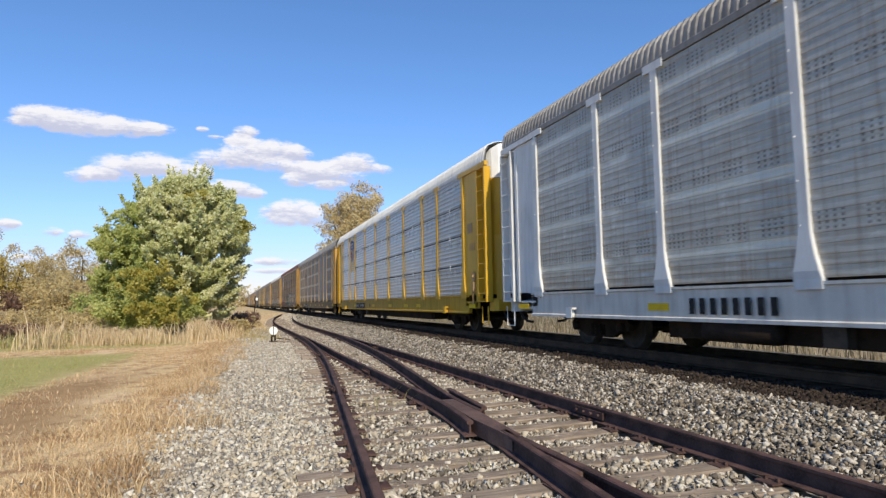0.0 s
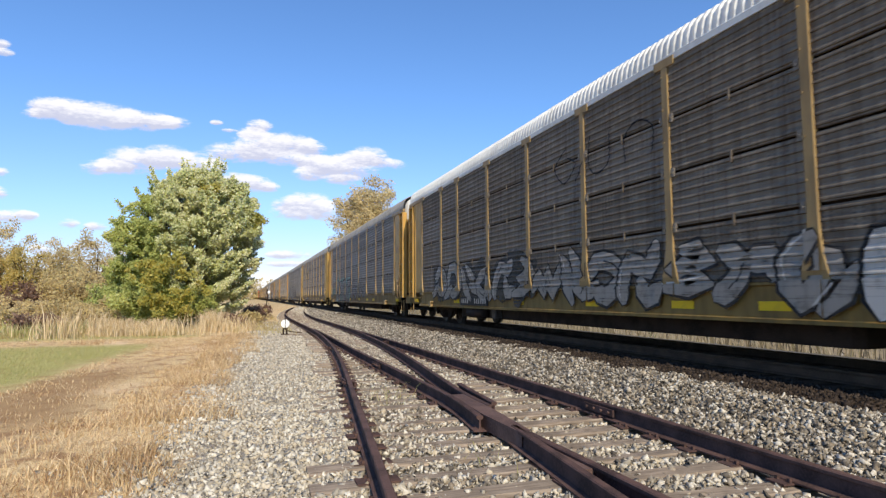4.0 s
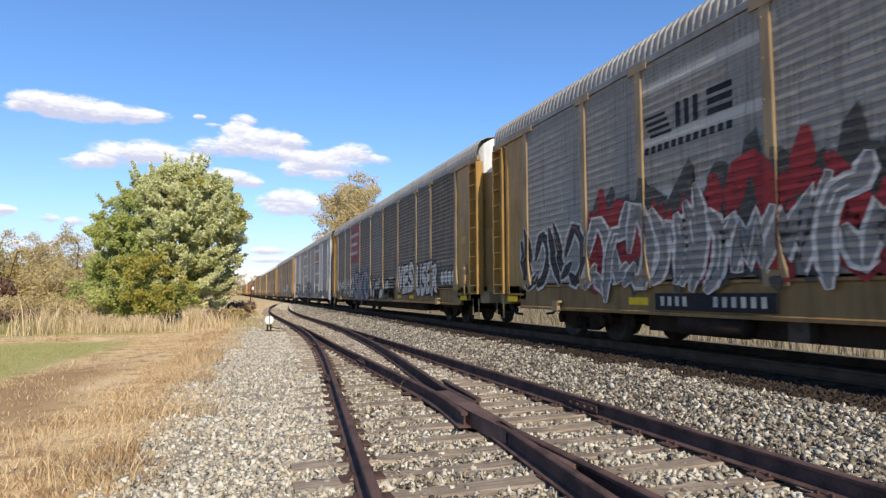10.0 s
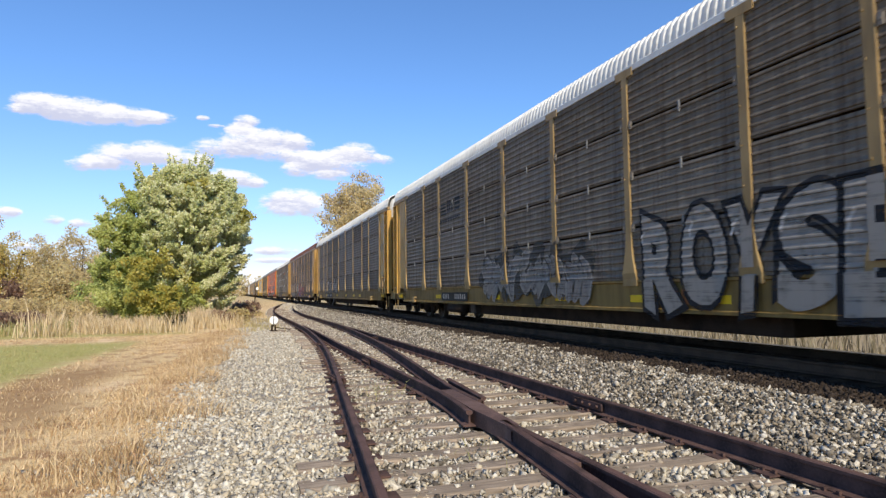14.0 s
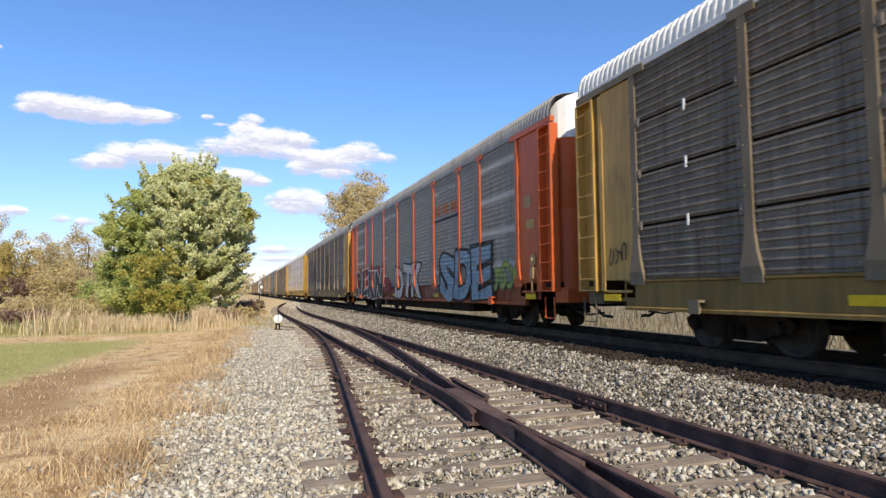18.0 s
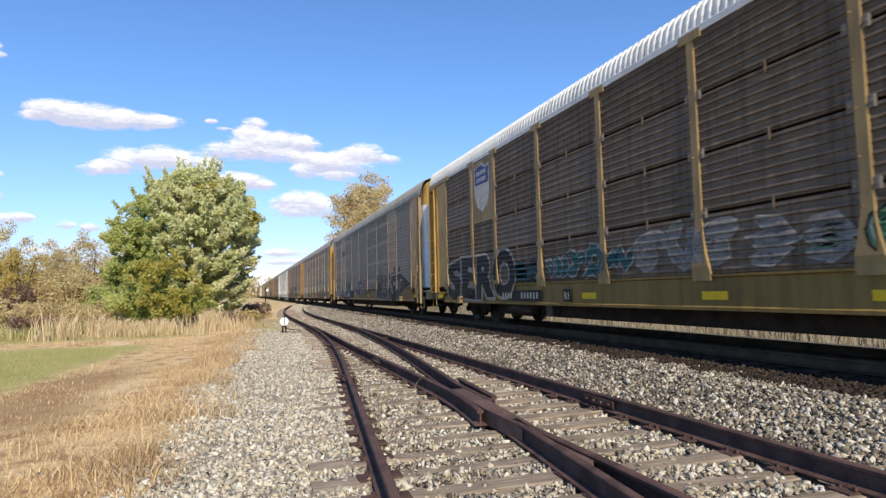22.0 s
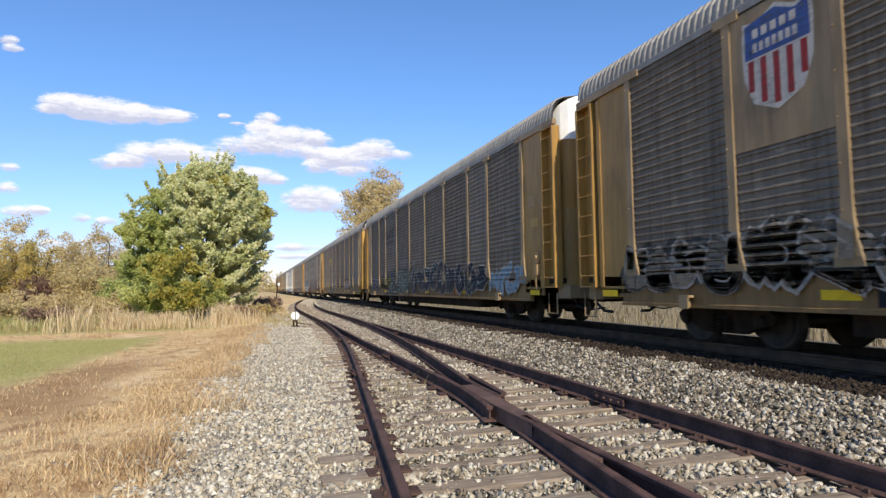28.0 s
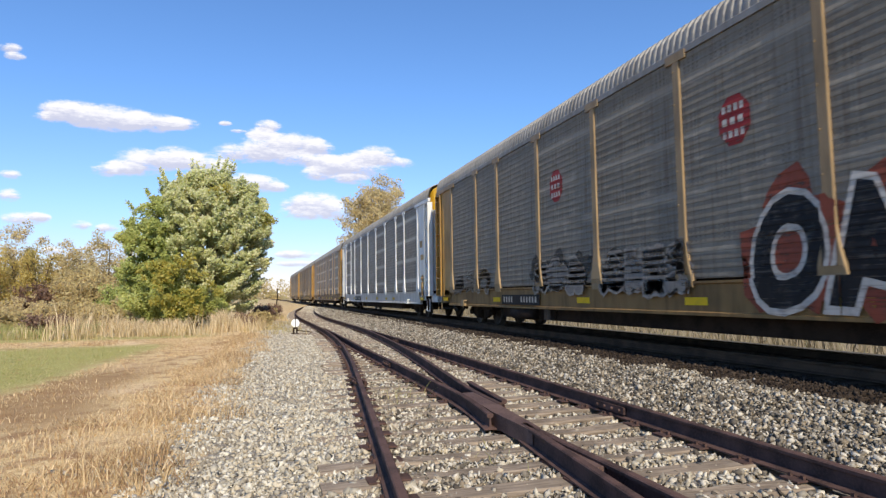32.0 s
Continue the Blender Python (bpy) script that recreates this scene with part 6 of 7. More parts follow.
        if n == 29:
            for y in (3.1, -2.62):
                rim = [(y - 0.34 * math.cos(math.pi * (2 * j + 1) / 8), 3.6 + 0.41 * math.sin(math.pi * (2 * j + 1) / 8)) for j in range(8)]
                sign = decal("octagon_emblem", [[rim]], SPRAY["red"], car, style, 3, "red octagon emblem")
                for j, count in enumerate((4, 3, 4)):
                    for i in range(count):
                        a, z = y + 0.24 - 0.48 * i / count, 3.34 + 0.2 * j
                        decal("emblem_bar", [[[(a, z), (a - 0.3 / count, z), (a - 0.3 / count, z + 0.11), (a, z + 0.11)]]], SPRAY["white"], sign, style, 4)


markings()


# ---- beside the line ----
def switch_stand():
    at = (1.45, 24.4, -0.44)
    st = empty("switch_stand", at, "low black switch stand with a round white target", "switch stand")
    part("base", Build().box(-0.15, 0.15, -0.12, 0.12, 0.0, 0.05, 0.02).box(-0.09, -0.03, -0.07, 0.07, 0.05, 0.27, 0.02).box(0.03, 0.09, -0.07, 0.07, 0.05, 0.27, 0.02), MAT["black steel"], st)
    part("spindle", Build().tube([(0, 0, 0.2), (0, 0, 0.66)], 0.022, 8), MAT["black steel"], st)
    part("lever", Build().tube([(0.1, 0, 0.16), (0.3, -0.04, 0.12), (0.62, -0.06, 0.08)], 0.018, 6), MAT["black steel"], st)
    for s in (-1, 1):
        half = [(s * 0.014, 0.29)] + [(s * (0.014 + 0.145 * math.sin(math.pi * j / 10)), 0.445 - 0.155 * math.cos(math.pi * j / 10)) for j in range(1, 10)] + [(s * 0.014, 0.60)]
        part("target", Build().prism(half if s > 0 else half[::-1], "y", -0.03, -0.018), MAT["white"], st, "white half-round target plate")
    for s in (-1, 1):
        part("head_tie", Build().box(-1.0, 0.4, -0.11, 0.11, -0.12, 0.03), MAT["tie"], st, at=(0.4, 0.3 * s, 0))


switch_stand()


def post(name, at, height, r, mat, label, category, lean=0.0, sign=False):
    p = empty(name, pose(*at, 0, lean, 0), label, category)
    part("pole", Build().tube([(0, 0, -0.1), (0, 0, height * 0.5), (0.01, 0, height)], r, 8), mat, p)
    if sign:
        part("sign_plate", Build().box(-0.03, 0.16, -0.05, -0.02, height - 0.28, height - 0.04, 0.02), MAT["white"], p)
        part("sign_back", Build().box(-0.12, 0.0, -0.04, 0.02, height - 0.35, height + 0.05, 0.02), MAT["black steel"], p)


post("marker_post", (1.55, 54.0, -0.44), 2.1, 0.045, MAT["black steel"], "leaning dark marker post with a small white sign", "post", 6.0, True)
post("wooden_post", (-12.3, 63.0, -0.5), 4.0, 0.14, MAT["bark"], "weathered wooden post among the brush", "post")


def branching(rng, base, height, spread, stems, r):
    """Trunk and limbs as tapered tubes; gives the mesh and the limb tips."""
    b, tips = Build(), []
    for i in range(stems):
        a = 2 * math.pi * (i + rng.random() * 0.6) / stems
        reach, up = spread * rng.uniform(0.35, 1.0), height * rng.uniform(0.6, 0.95)
        pts = []
        for j in range(6):
            t = j / 5
            pts.append((base[0] + math.cos(a) * reach * t ** 1.3 + rng.uniform(-0.1, 0.1) * t, base[1] + math.sin(a) * reach * t ** 1.3, base[2] + up * t))
        b.tube(pts, r * rng.uniform(0.7, 1.1), 7, [1.0, 0.85, 0.68, 0.5, 0.34, 0.16])
        tips.append(pts[-1])
        for j in range(2, 6):
            for _ in range(2):
                d = Vector((rng.uniform(-1, 1), rng.uniform(-1, 1), rng.uniform(0.1, 0.9))).normalized() * spread * rng.uniform(0.2, 0.45)
                p = Vector(pts[j])
                b.tube([p, p + d * 0.5 + Vector((0, 0, 0.1)), p + d], r * 0.3, 5, [1, 0.6, 0.25])
                tips.append(tuple(p + d))
    return b, tips


def leaf_mesh(name, centres, count, size, seed, droop=0.3, stray=0.62):
    """Many small folded leaves gathered in clumps round the centres (x, y, z, radius)."""
    rng = np.random.default_rng(seed)
    c = np.array(centres)
    pick = rng.choice(len(c), count, p=(c[:, 3] ** 2) / (c[:, 3] ** 2).sum())
    d = rng.normal(size=(count, 3))
    d /= np.linalg.norm(d, axis=1)[:, None]
    pos = c[pick, :3] + d * (c[pick, 3] * rng.uniform(0.1, 1.0, count) ** 0.5)[:, None] * np.array([1, 1, 0.85])
    # blades turn towards the light
    facing = rng.normal(size=(count, 3)) * stray + np.array([0, -0.55, 0.62])
    facing /= np.linalg.norm(facing, axis=1)[:, None]
    a = np.cross(facing, rng.normal(size=(count, 3)) + np.array([droop, 0, 0]))
    a /= np.linalg.norm(a, axis=1)[:, None]
    w = np.cross(a, facing)
    w /= np.linalg.norm(w, axis=1)[:, None]
    s = (size * rng.uniform(0.6, 1.35, count))[:, None]
    up = np.cross(a, w) * s * 0.12
    v = np.stack([pos, pos + a * s * 0.5 + w * s * 0.32 + up, pos + a * s, pos + a * s * 0.5 - w * s * 0.32 + up], 1).reshape(-1, 3)
    me = bpy.data.meshes.new(name)
    me.vertices.add(count * 4)
    me.vertices.foreach_set("co", v.ravel().astype(np.float32))
    me.loops.add(count * 4)
    me.loops.foreach_set("vertex_index", np.arange(count * 4, dtype=np.int32))
    me.polygons.add(count)
    me.polygons.foreach_set("loop_start", np.arange(count, dtype=np.int32) * 4)
    me.update(calc_edges=True)
    return me


def crown_clumps(rng, base, half, top, n, r, low=0.12, power=0.5):
    """Clump centres filling an uneven dome."""
    out = []
    while len(out) < n:
        x, y, t = rng.uniform(-1, 1), rng.uniform(-1, 1), rng.uniform(low, 1)
        wide = math.sin(math.pi * min(0.96, max(0.10, t ** 0.8 * 0.88 + 0.06))) ** power
        k = math.hypot(x, y)
        if k < wide * rng.uniform(0.75, 1.05) and k > wide * 0.25 * rng.random():
            out.append((base[0] + x * half, base[1] + y * half, base[2] + t * top, r * rng.uniform(0.6, 1.25)))
    return out


LEAF = {
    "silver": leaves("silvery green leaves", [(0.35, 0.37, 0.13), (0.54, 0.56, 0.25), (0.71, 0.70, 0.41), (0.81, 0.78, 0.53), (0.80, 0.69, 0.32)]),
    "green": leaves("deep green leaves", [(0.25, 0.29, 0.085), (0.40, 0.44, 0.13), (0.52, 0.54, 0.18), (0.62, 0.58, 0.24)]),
    "gold": leaves("yellow autumn leaves", [(0.32, 0.27, 0.09), (0.52, 0.40, 0.12), (0.60, 0.46, 0.14), (0.40, 0.37, 0.15)]),
    "amber": leaves("yellowing leaves", [(0.26, 0.27, 0.06), (0.42, 0.38, 0.08), (0.52, 0.42, 0.09), (0.34, 0.34, 0.10)]),
    "russet": leaves("russet autumn leaves", [(0.44, 0.37, 0.22), (0.60, 0.49, 0.27), (0.68, 0.54, 0.27), (0.50, 0.47, 0.25)]),
    "drab": leaves("drab brown twigs and leaves", [(0.37, 0.285, 0.14), (0.52, 0.415, 0.20), (0.62, 0.50, 0.24), (0.46, 0.42, 0.17)]),
    "redbrush": leaves("red-brown twigs", [(0.15, 0.09, 0.065), (0.24, 0.145, 0.10), (0.32, 0.20, 0.13), (0.20, 0.15, 0.08)]),
    "reed": leaves("dry reeds", [(0.38, 0.27, 0.14), (0.58, 0.45, 0.26), (0.72, 0.58, 0.38), (0.42, 0.31, 0.15)], 0.2),
    "field": leaves("dull field grass", [(0.13, 0.11, 0.065), (0.20, 0.165, 0.105), (0.27, 0.225, 0.15), (0.15, 0.15, 0.07)], 0.2),
    "straw": leaves("straw blades", [(0.33, 0.20, 0.10), (0.52, 0.37, 0.19), (0.70, 0.54, 0.33), (0.40, 0.24, 0.12)], 0.2),
    "lawn": leaves("green grass blades", [(0.23, 0.24, 0.075), (0.32, 0.32, 0.11), (0.43, 0.39, 0.155), (0.26, 0.27, 0.085)], 0.2),
}


def big_tree():
    rng = random.Random(5)
    base = (-3.0, 35.0, -0.5)
    tree = empty("broadleaf_tree", base, "wide bushy tree, silvery green with yellow autumn patches", "tree")
    b, tips = branching(rng, (0, 0, 0), 6.8, 2.9, 9, 0.16)
    part("trunk", b, MAT["bark"], tree, "several grey stems")
    # the crown's reach to either side, from the ground up
    reach = ((0.0, -2.9, 2.7), (0.25, -3.6, 3.25), (0.5, -3.9, 3.7), (0.65, -3.6, 3.85), (0.8, -2.7, 3.55), (0.9, -1.75, 2.9), (1.0, -0.4, 1.5))

    def limits(t):
        for (a, l0, r0), (b, l1, r1) in zip(reach, reach[1:]):
            if t <= b:
                k = (t - a) / (b - a)
                return l0 + (l1 - l0) * k, r0 + (r1 - r0) * k
        return reach[-1][1:]
    lit = []
    while len(lit) < 2100:
        t = rng.uniform(0.05, 1.0) ** 0.92
        lo, hi = limits(t)
        x, y = rng.uniform(lo, hi), rng.uniform(-1, 0.8)
        half = (hi - lo) / 2
        k = math.hypot((x - (lo + hi) / 2) / half, y)
        if k > 1 or k < 0.55 * rng.random():
            continue
        c = Vector((x, y * half * 0.9, 0.25 + t * 7.9))
        # each spray of leaves runs outwards and up
        d = Vector((x - (lo + hi) / 2, c.y * 0.8, 0.9 + 1.6 * t)).normalized() * rng.uniform(0.16, 0.34)
        r = rng.uniform(0.13, 0.30)
        lit += [(*(c - d), r), (*c, r * 0.9), (*(c + d), r * 0.62)] if len(lit) % 2 else [(*c, r * 1.25)]
    # loose sprigs standing out of the outline
    sprigs = []
    for c in [c for c in lit if math.hypot(c[0], c[1]) > 2.5 or c[2] > 5.2][::3][:190]:
        d = Vector((c[0] * 0.5, c[1] * 0.3, 1.5 + 0.3 * (c[2] - 4))).normalized()
        reach_out = rng.uniform(0.35, 0.9)
        sprigs += [(c[0] + d.x * q * reach_out, c[1] + d.y * q * reach_out, c[2] + d.z * q * reach_out, 0.13 - 0.06 * q) for q in (0.35, 0.5, 0.65, 0.8, 0.95)]
    lit += sprigs
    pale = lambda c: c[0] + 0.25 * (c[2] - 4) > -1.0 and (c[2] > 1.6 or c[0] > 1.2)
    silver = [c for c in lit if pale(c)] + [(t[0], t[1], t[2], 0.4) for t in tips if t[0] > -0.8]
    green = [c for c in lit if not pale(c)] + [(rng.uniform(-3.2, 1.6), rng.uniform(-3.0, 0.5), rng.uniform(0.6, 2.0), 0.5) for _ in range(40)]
    gold = [(rng.gauss(-0.6, 0.75), rng.uniform(-4.2, -3.2), rng.uniform(0.7, 3.6), rng.uniform(0.12, 0.34)) for _ in range(46)] + [(rng.uniform(0.6, 2.0), -2.2, rng.uniform(6.2, 7.2), 0.35) for _ in range(5)] + [(rng.uniform(3.3, 3.9), -0.8, rng.uniform(5.2, 6.0), 0.35) for _ in range(4)]
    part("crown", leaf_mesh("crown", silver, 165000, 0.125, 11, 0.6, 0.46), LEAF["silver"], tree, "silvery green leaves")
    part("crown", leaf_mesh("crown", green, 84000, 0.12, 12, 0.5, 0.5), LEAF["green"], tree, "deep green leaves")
    part("crown", leaf_mesh("crown", gold, 4600, 0.13, 13), LEAF["amber"], tree, "yellow leaves")


big_tree()


def plain_tree(name, at, half, top, clumps, r, count, size, leaf, seed, label, category, low=0.25, stems=6, power=0.5):
    rng = random.Random(seed)
    tree = empty(name, at, label, category)
    b, tips = branching(rng, (0, 0, 0), top * 0.85, half * 0.75, stems, 0.02 * top + 0.02)
    part("trunk", b, MAT["bark"], tree)
    cl = crown_clumps(rng, (0, 0, 0), half, top, clumps, r, low, power) + [(t[0], t[1], t[2], r * 0.7) for t in tips]
    part("crown", leaf_mesh("crown", cl, count, size, seed), LEAF[leaf], tree)
    return tree


plain_tree("cottonwood_tree", (15.0, 80, -0.7), 5.0, 17.4, 170, 0.95, 20000, 0.26, "russet", 21, "tall cottonwood in yellow-brown autumn leaf behind the train", "tree", 0.35, 5)
plain_tree("cottonwood_tree", (17.4, 84, -0.7), 5.0, 18.0, 120, 1.15, 14000, 0.30, "russet", 22, "tall cottonwood in brownish autumn leaf", "tree", 0.4, 5)
BRUSH = [(-16.0, 62, 2.6, 7.6, "russet"), (-12.6, 60, 2.2, 7.4, "drab"), (-19.6, 56, 2.6, 5.6, "gold"), (-24.2, 60, 3.0, 8.6, "russet"), (-18.6, 58, 2.3, 8.2, "russet"), (-16.4, 55, 2.0, 6.0, "gold"), (-13.8, 55, 2.0, 5.4, "drab"), (-15.6, 52, 2.2, 2.6, "redbrush"), (-12.2, 50, 2.2, 3.8, "drab"),
         (-18.6, 50, 2.4, 4.4, "gold"), (-10.4, 47, 2.2, 3.4, "drab"), (-28.6, 60, 4.0, 7.0, "drab"), (-9.0, 56, 2.8, 5.8, "russet"), (-33.0, 64, 4.5, 8.5, "russet"), (-22.4, 48, 2.2, 3.2, "drab"), (-7.6, 42, 1.8, 2.6, "green")]
for i, (x, y, hw, tp, lf) in enumerate(BRUSH):
    plain_tree("brush_tree", (x, y, -0.55), hw, tp, 70, 0.55, 7500, 0.15, lf, 40 + i, {"russet": "thin tree in russet autumn leaf", "redbrush": "low thicket of red-brown twigs", "drab": "thicket of half-bare brown brush", "gold": "low bush with yellow autumn leaves", "green": "low green bush beside the tree"}[lf], "tree", 0.15, 7)
BRUSH_LOW = [(-14.0, 44, 2.6, 1.7, "russet"), (-10.5, 41, 2.4, 1.5, "drab"), (-18.0, 42, 2.8, 1.9, "drab"), (-8.0, 38, 1.8, 1.4, "drab"), (-0.8, 33.0, 0.8, 0.6, "redbrush"), (0.7, 42.5, 0.8, 0.8, "drab"), (0.35, 38.0, 0.7, 0.9, "redbrush"), (0.2, 34.5, 0.6, 0.7, "drab"), (0.9, 47.0, 0.9, 1.0, "redbrush"), (-11.0, 33.0, 1.5, 1.1, "drab"), (-13.5, 33.5, 1.7, 1.3, "redbrush"), (-16.5, 34.0, 1.8, 1.2, "green"), (-9.0, 31.5, 1.1, 0.8, "redbrush"), (-21.0, 40, 2.4, 2.0, "redbrush"), (-16.2, 38, 1.6, 1.2, "redbrush")]
for i, (x, y, hw, tp, lf) in enumerate(BRUSH_LOW):
    plain_tree("shrub", (x, y, -0.55), hw, tp, 26, 0.34, 2600, 0.13, lf, 60 + i, "low green shrub among dry weeds" if lf == "green" else "low tangled shrub, brown in autumn" if lf != "redbrush" else "low dark red-brown shrub", "shrub", 0.05, 6)


def far_woods():
    """The wooded horizon, far behind everything."""
    rng = random.Random(9)
    cl = []
    for i in range(420):
        a = rng.uniform(-75, 62)
        d = rng.uniform(330, 480) if a < 3 or a > 10 else rng.uniform(600, 700)
        h = rng.uniform(3, 11) * (1.0 if a < 3 else 0.8)
        cl += [(d * math.sin(radians(a)), d * math.cos(radians(a)), -0.5 + h * k, 4.2) for k in (0.25, 0.65, 1.0)]
    ob = part("far_woods", leaf_mesh("far_woods", cl, 42000, 1.5, 91), LEAF["drab"])
    tagged(ob, "distant line of autumn woods on the horizon", "woods", kind="stuff")


far_woods()


def blade_mesh(name, spots, size, lean, seed, width=0.012, segs=2):
    """Tapered grass blades or reeds: spots are (x, y, z, tall)."""
    rng = np.random.default_rng(seed)
    s = np.array(spots)
    n = len(s)
    a = rng.uniform(0, 2 * math.pi, n)
    out = np.stack([np.cos(a), np.sin(a), np.zeros(n)], 1) * (rng.uniform(0.1, 1.0, n) * lean * s[:, 3])[:, None]
    face = rng.uniform(0, 2 * math.pi, n)
    w = np.stack([np.cos(face), np.sin(face), np.zeros(n)], 1) * width * size * rng.uniform(0.6, 1.4, n)[:, None]
    p0 = s[:, :3]
    p1 = p0 + out * 0.35 + np.array([0, 0, 0.62]) * s[:, 3:4]
    p2 = p0 + out + np.array([0, 0, 1.0]) * s[:, 3:4]
    v = np.stack([p0 - w, p0 + w, p1 + w * 0.75, p1 - w * 0.75, p2], 1).reshape(-1, 3)
    k = (np.arange(n) * 5)[:, None]
    quads = (k + np.array([0, 1, 2, 3])).tolist()
    tris = (k + np.array([3, 2, 4])).tolist()
    return mesh_from(name, v.tolist(), quads + tris)


def scatter():
    rng = random.Random(17)
    # tall dry reeds before the tree
    spots = []
    for _ in range(22000):
        x = rng.uniform(-13.5, 0.4)
        y = 29.2 + rng.gauss(0, 1.3) - 0.12 * abs(x + 4.5)
        thin = noise.noise((x * 0.6, y * 0.6, 3))
        if (x < -7.6 and rng.random() < 0.93) or (x > -1.2 and rng.random() < 0.75):
            continue
        if thin > -0.1 + 0.3 * rng.random():
            spots.append((x, y, -0.5, rng.uniform(0.25, 1.0) * (0.65 + 0.9 * max(0, thin + 0.3)) * (0.84 + 0.8 * noise.noise((x * 0.35, 1.0, 6))) * (0.6 if x < -8.5 else 1.0)))
    tagged(part("reeds", blade_mesh("reeds", spots, 0.9, 0.6, 31, 0.014), LEAF["reed"]), "tall dry reeds in front of the tree", "reeds", kind="stuff")
    # brown and green weeds between the lawn, the reeds and the switch
    spots = []
    while len(spots) < 9000:
        x, y = rng.uniform(-13, 1.3), rng.uniform(26.5, 42)
        if noise.noise((x * 0.5, y * 0.4, 11)) < rng.uniform(-0.1, 0.35) or x > 1.3 - 0.12 * max(0.0, y - 34) or (y < 25.5 and x < -3):
            continue
        spots.append((x, y, -0.5, rng.uniform(0.06, 0.30)))
    for _ in range(2600):
        y = rng.uniform(23.6, 46)
        x = rng.uniform(-0.6, 1.9)
        if noise.noise((x * 1.1, y * 0.5, 21)) > rng.uniform(-0.2, 0.5) and abs(x - 1.45) + abs(y - 24.4) > 0.5:
            spots.append((x, y, -0.48, rng.uniform(0.08, 0.4)))
    tagged(part("weeds", blade_mesh("weeds", spots, 0.9, 0.9, 35, 0.014), LEAF["drab"]), "low brown weeds between lawn and reeds", "weeds", kind="stuff")
    spots = []
    for _ in range(7000):
        x, y = rng.uniform(-15, -6.6), rng.uniform(27.2, 33)
        if noise.noise((x * 0.5, y * 0.5, 15)) > rng.uniform(-0.4, 0.3):
            spots.append((x, y, -0.5, rng.uniform(0.12, 0.62)))
    tagged(part("green_weeds", blade_mesh("green_weeds", spots, 0.9, 0.7, 36, 0.014), LEAF["lawn"]), "tall grey-green weeds beside the reeds", "weeds", kind="stuff")
    # straw grass along the gravel edge and on the bank
    spots = []
    while len(spots) < 52000:
        x, y = rng.uniform(-9, 0.6), rng.uniform(2.6, 25)
        edge = -0.70 + (y - 5) * 0.05 + 0.7 * noise.noise((x, y * 0.7, 0)) + 0.35 * noise.noise((x * 3, y * 2.5, 4))
        if x > edge:
            continue
        n1 = noise.noise((x * 0.9, y * 0.9, 5))
        near_edge = math.exp(-((x - edge) / 1.1) ** 2)
        if rng.random() > 0.25 + 0.9 * near_edge + 0.5 * n1:
            continue
        if x < -3.75 + (y - 11.2) * 0.09 + 0.4 * n1 and 9.8 < y < 22 and rng.random() < 0.985:
            continue
        if -4.2 < x - 0.09 * y + 0.5 * n1 < -2.7 and 7.6 < y < 17 and rng.random() < 0.7:
            continue
        tall = rng.uniform(0.02, 0.07) + (0.27 * near_edge * rng.random() ** 2.5 if n1 > 0.0 else 0)
        spots.append((x, y, -0.47, tall))
    tagged(part("dry_grass", blade_mesh("dry_grass", spots, 0.38, 1.7, 32, 0.012), LEAF["straw"]), "dry straw-coloured grass along the gravel", "grass", kind="stuff")
    spots = []
    while len(spots) < 30000:
        x, y = rng.uniform(-13, -1.4), rng.uniform(10.0, 28)
        if x > -4.1 + (y - 11.2) * 0.09 + 0.7 * noise.noise((x * 0.6, y * 0.6, 8)) - abs(rng.gauss(0, 0.55)) or 21.6 < y + noise.noise((x * 0.4, y * 0.4, 2)) < 24.8 or rng.random() < (y - 18) / 12:
            continue
        spots.append((x, y, -0.48, rng.uniform(0.012, 0.045)))
    tagged(part("lawn_grass", blade_mesh("lawn_grass", spots, 0.35, 1.2, 33, 0.014), LEAF["lawn"]), "short green grass beside the gravel", "grass", kind="stuff")
    spots = []
    for _ in range(16000):
        x, y = 13 + 22 * rng.random() ** 1.5, rng.uniform(2, 90)
        spots.append((x, y, -0.75, rng.uniform(0.15, 0.8)))
    tagged(part("field_grass", blade_mesh("field_grass", spots, 1.0, 0.6, 34, 0.022), LEAF["field"]), "tall dry field grass behind the main line", "grass", kind="stuff")
    # loose tufts with bent heads near the camera, weeds between the rails
    for i, (x, y, n, tall, leaf) in enumerate(((-0.95, 3.5, 60, 0.34, "straw"), (-1.5, 3.7, 70, 0.36, "straw"), (-1.2, 5.6, 90, 0.42, "straw"), (-1.0, 6.3, 80, 0.42, "straw"), (-2.2, 4.5, 70, 0.3, "straw"), (-0.7, 7.2, 60, 0.4, "straw"), (-0.5, 8.3, 60, 0.36, "straw"), (-0.3, 9.6, 50, 0.3, "straw"), (-1.9, 6.8, 60, 0.3, "straw"), (2.02, 8.6, 26, 0.42, "lawn"), (2.2, 5.2, 14, 0.25, "lawn"))):
        sp = [(x + rng.gauss(0, 0.2), y + rng.gauss(0, 0.25), -0.46, tall * rng.uniform(0.25, 0.85)) for _ in range(n)]
        tagged(part("grass_tuft", blade_mesh("grass_tuft", sp, 0.28, 1.3, 70 + i, 0.011), LEAF[leaf]), "loose tuft of dry grass" if leaf == "straw" else "small green weed between the rails", "grass", kind="stuff")


scatter()


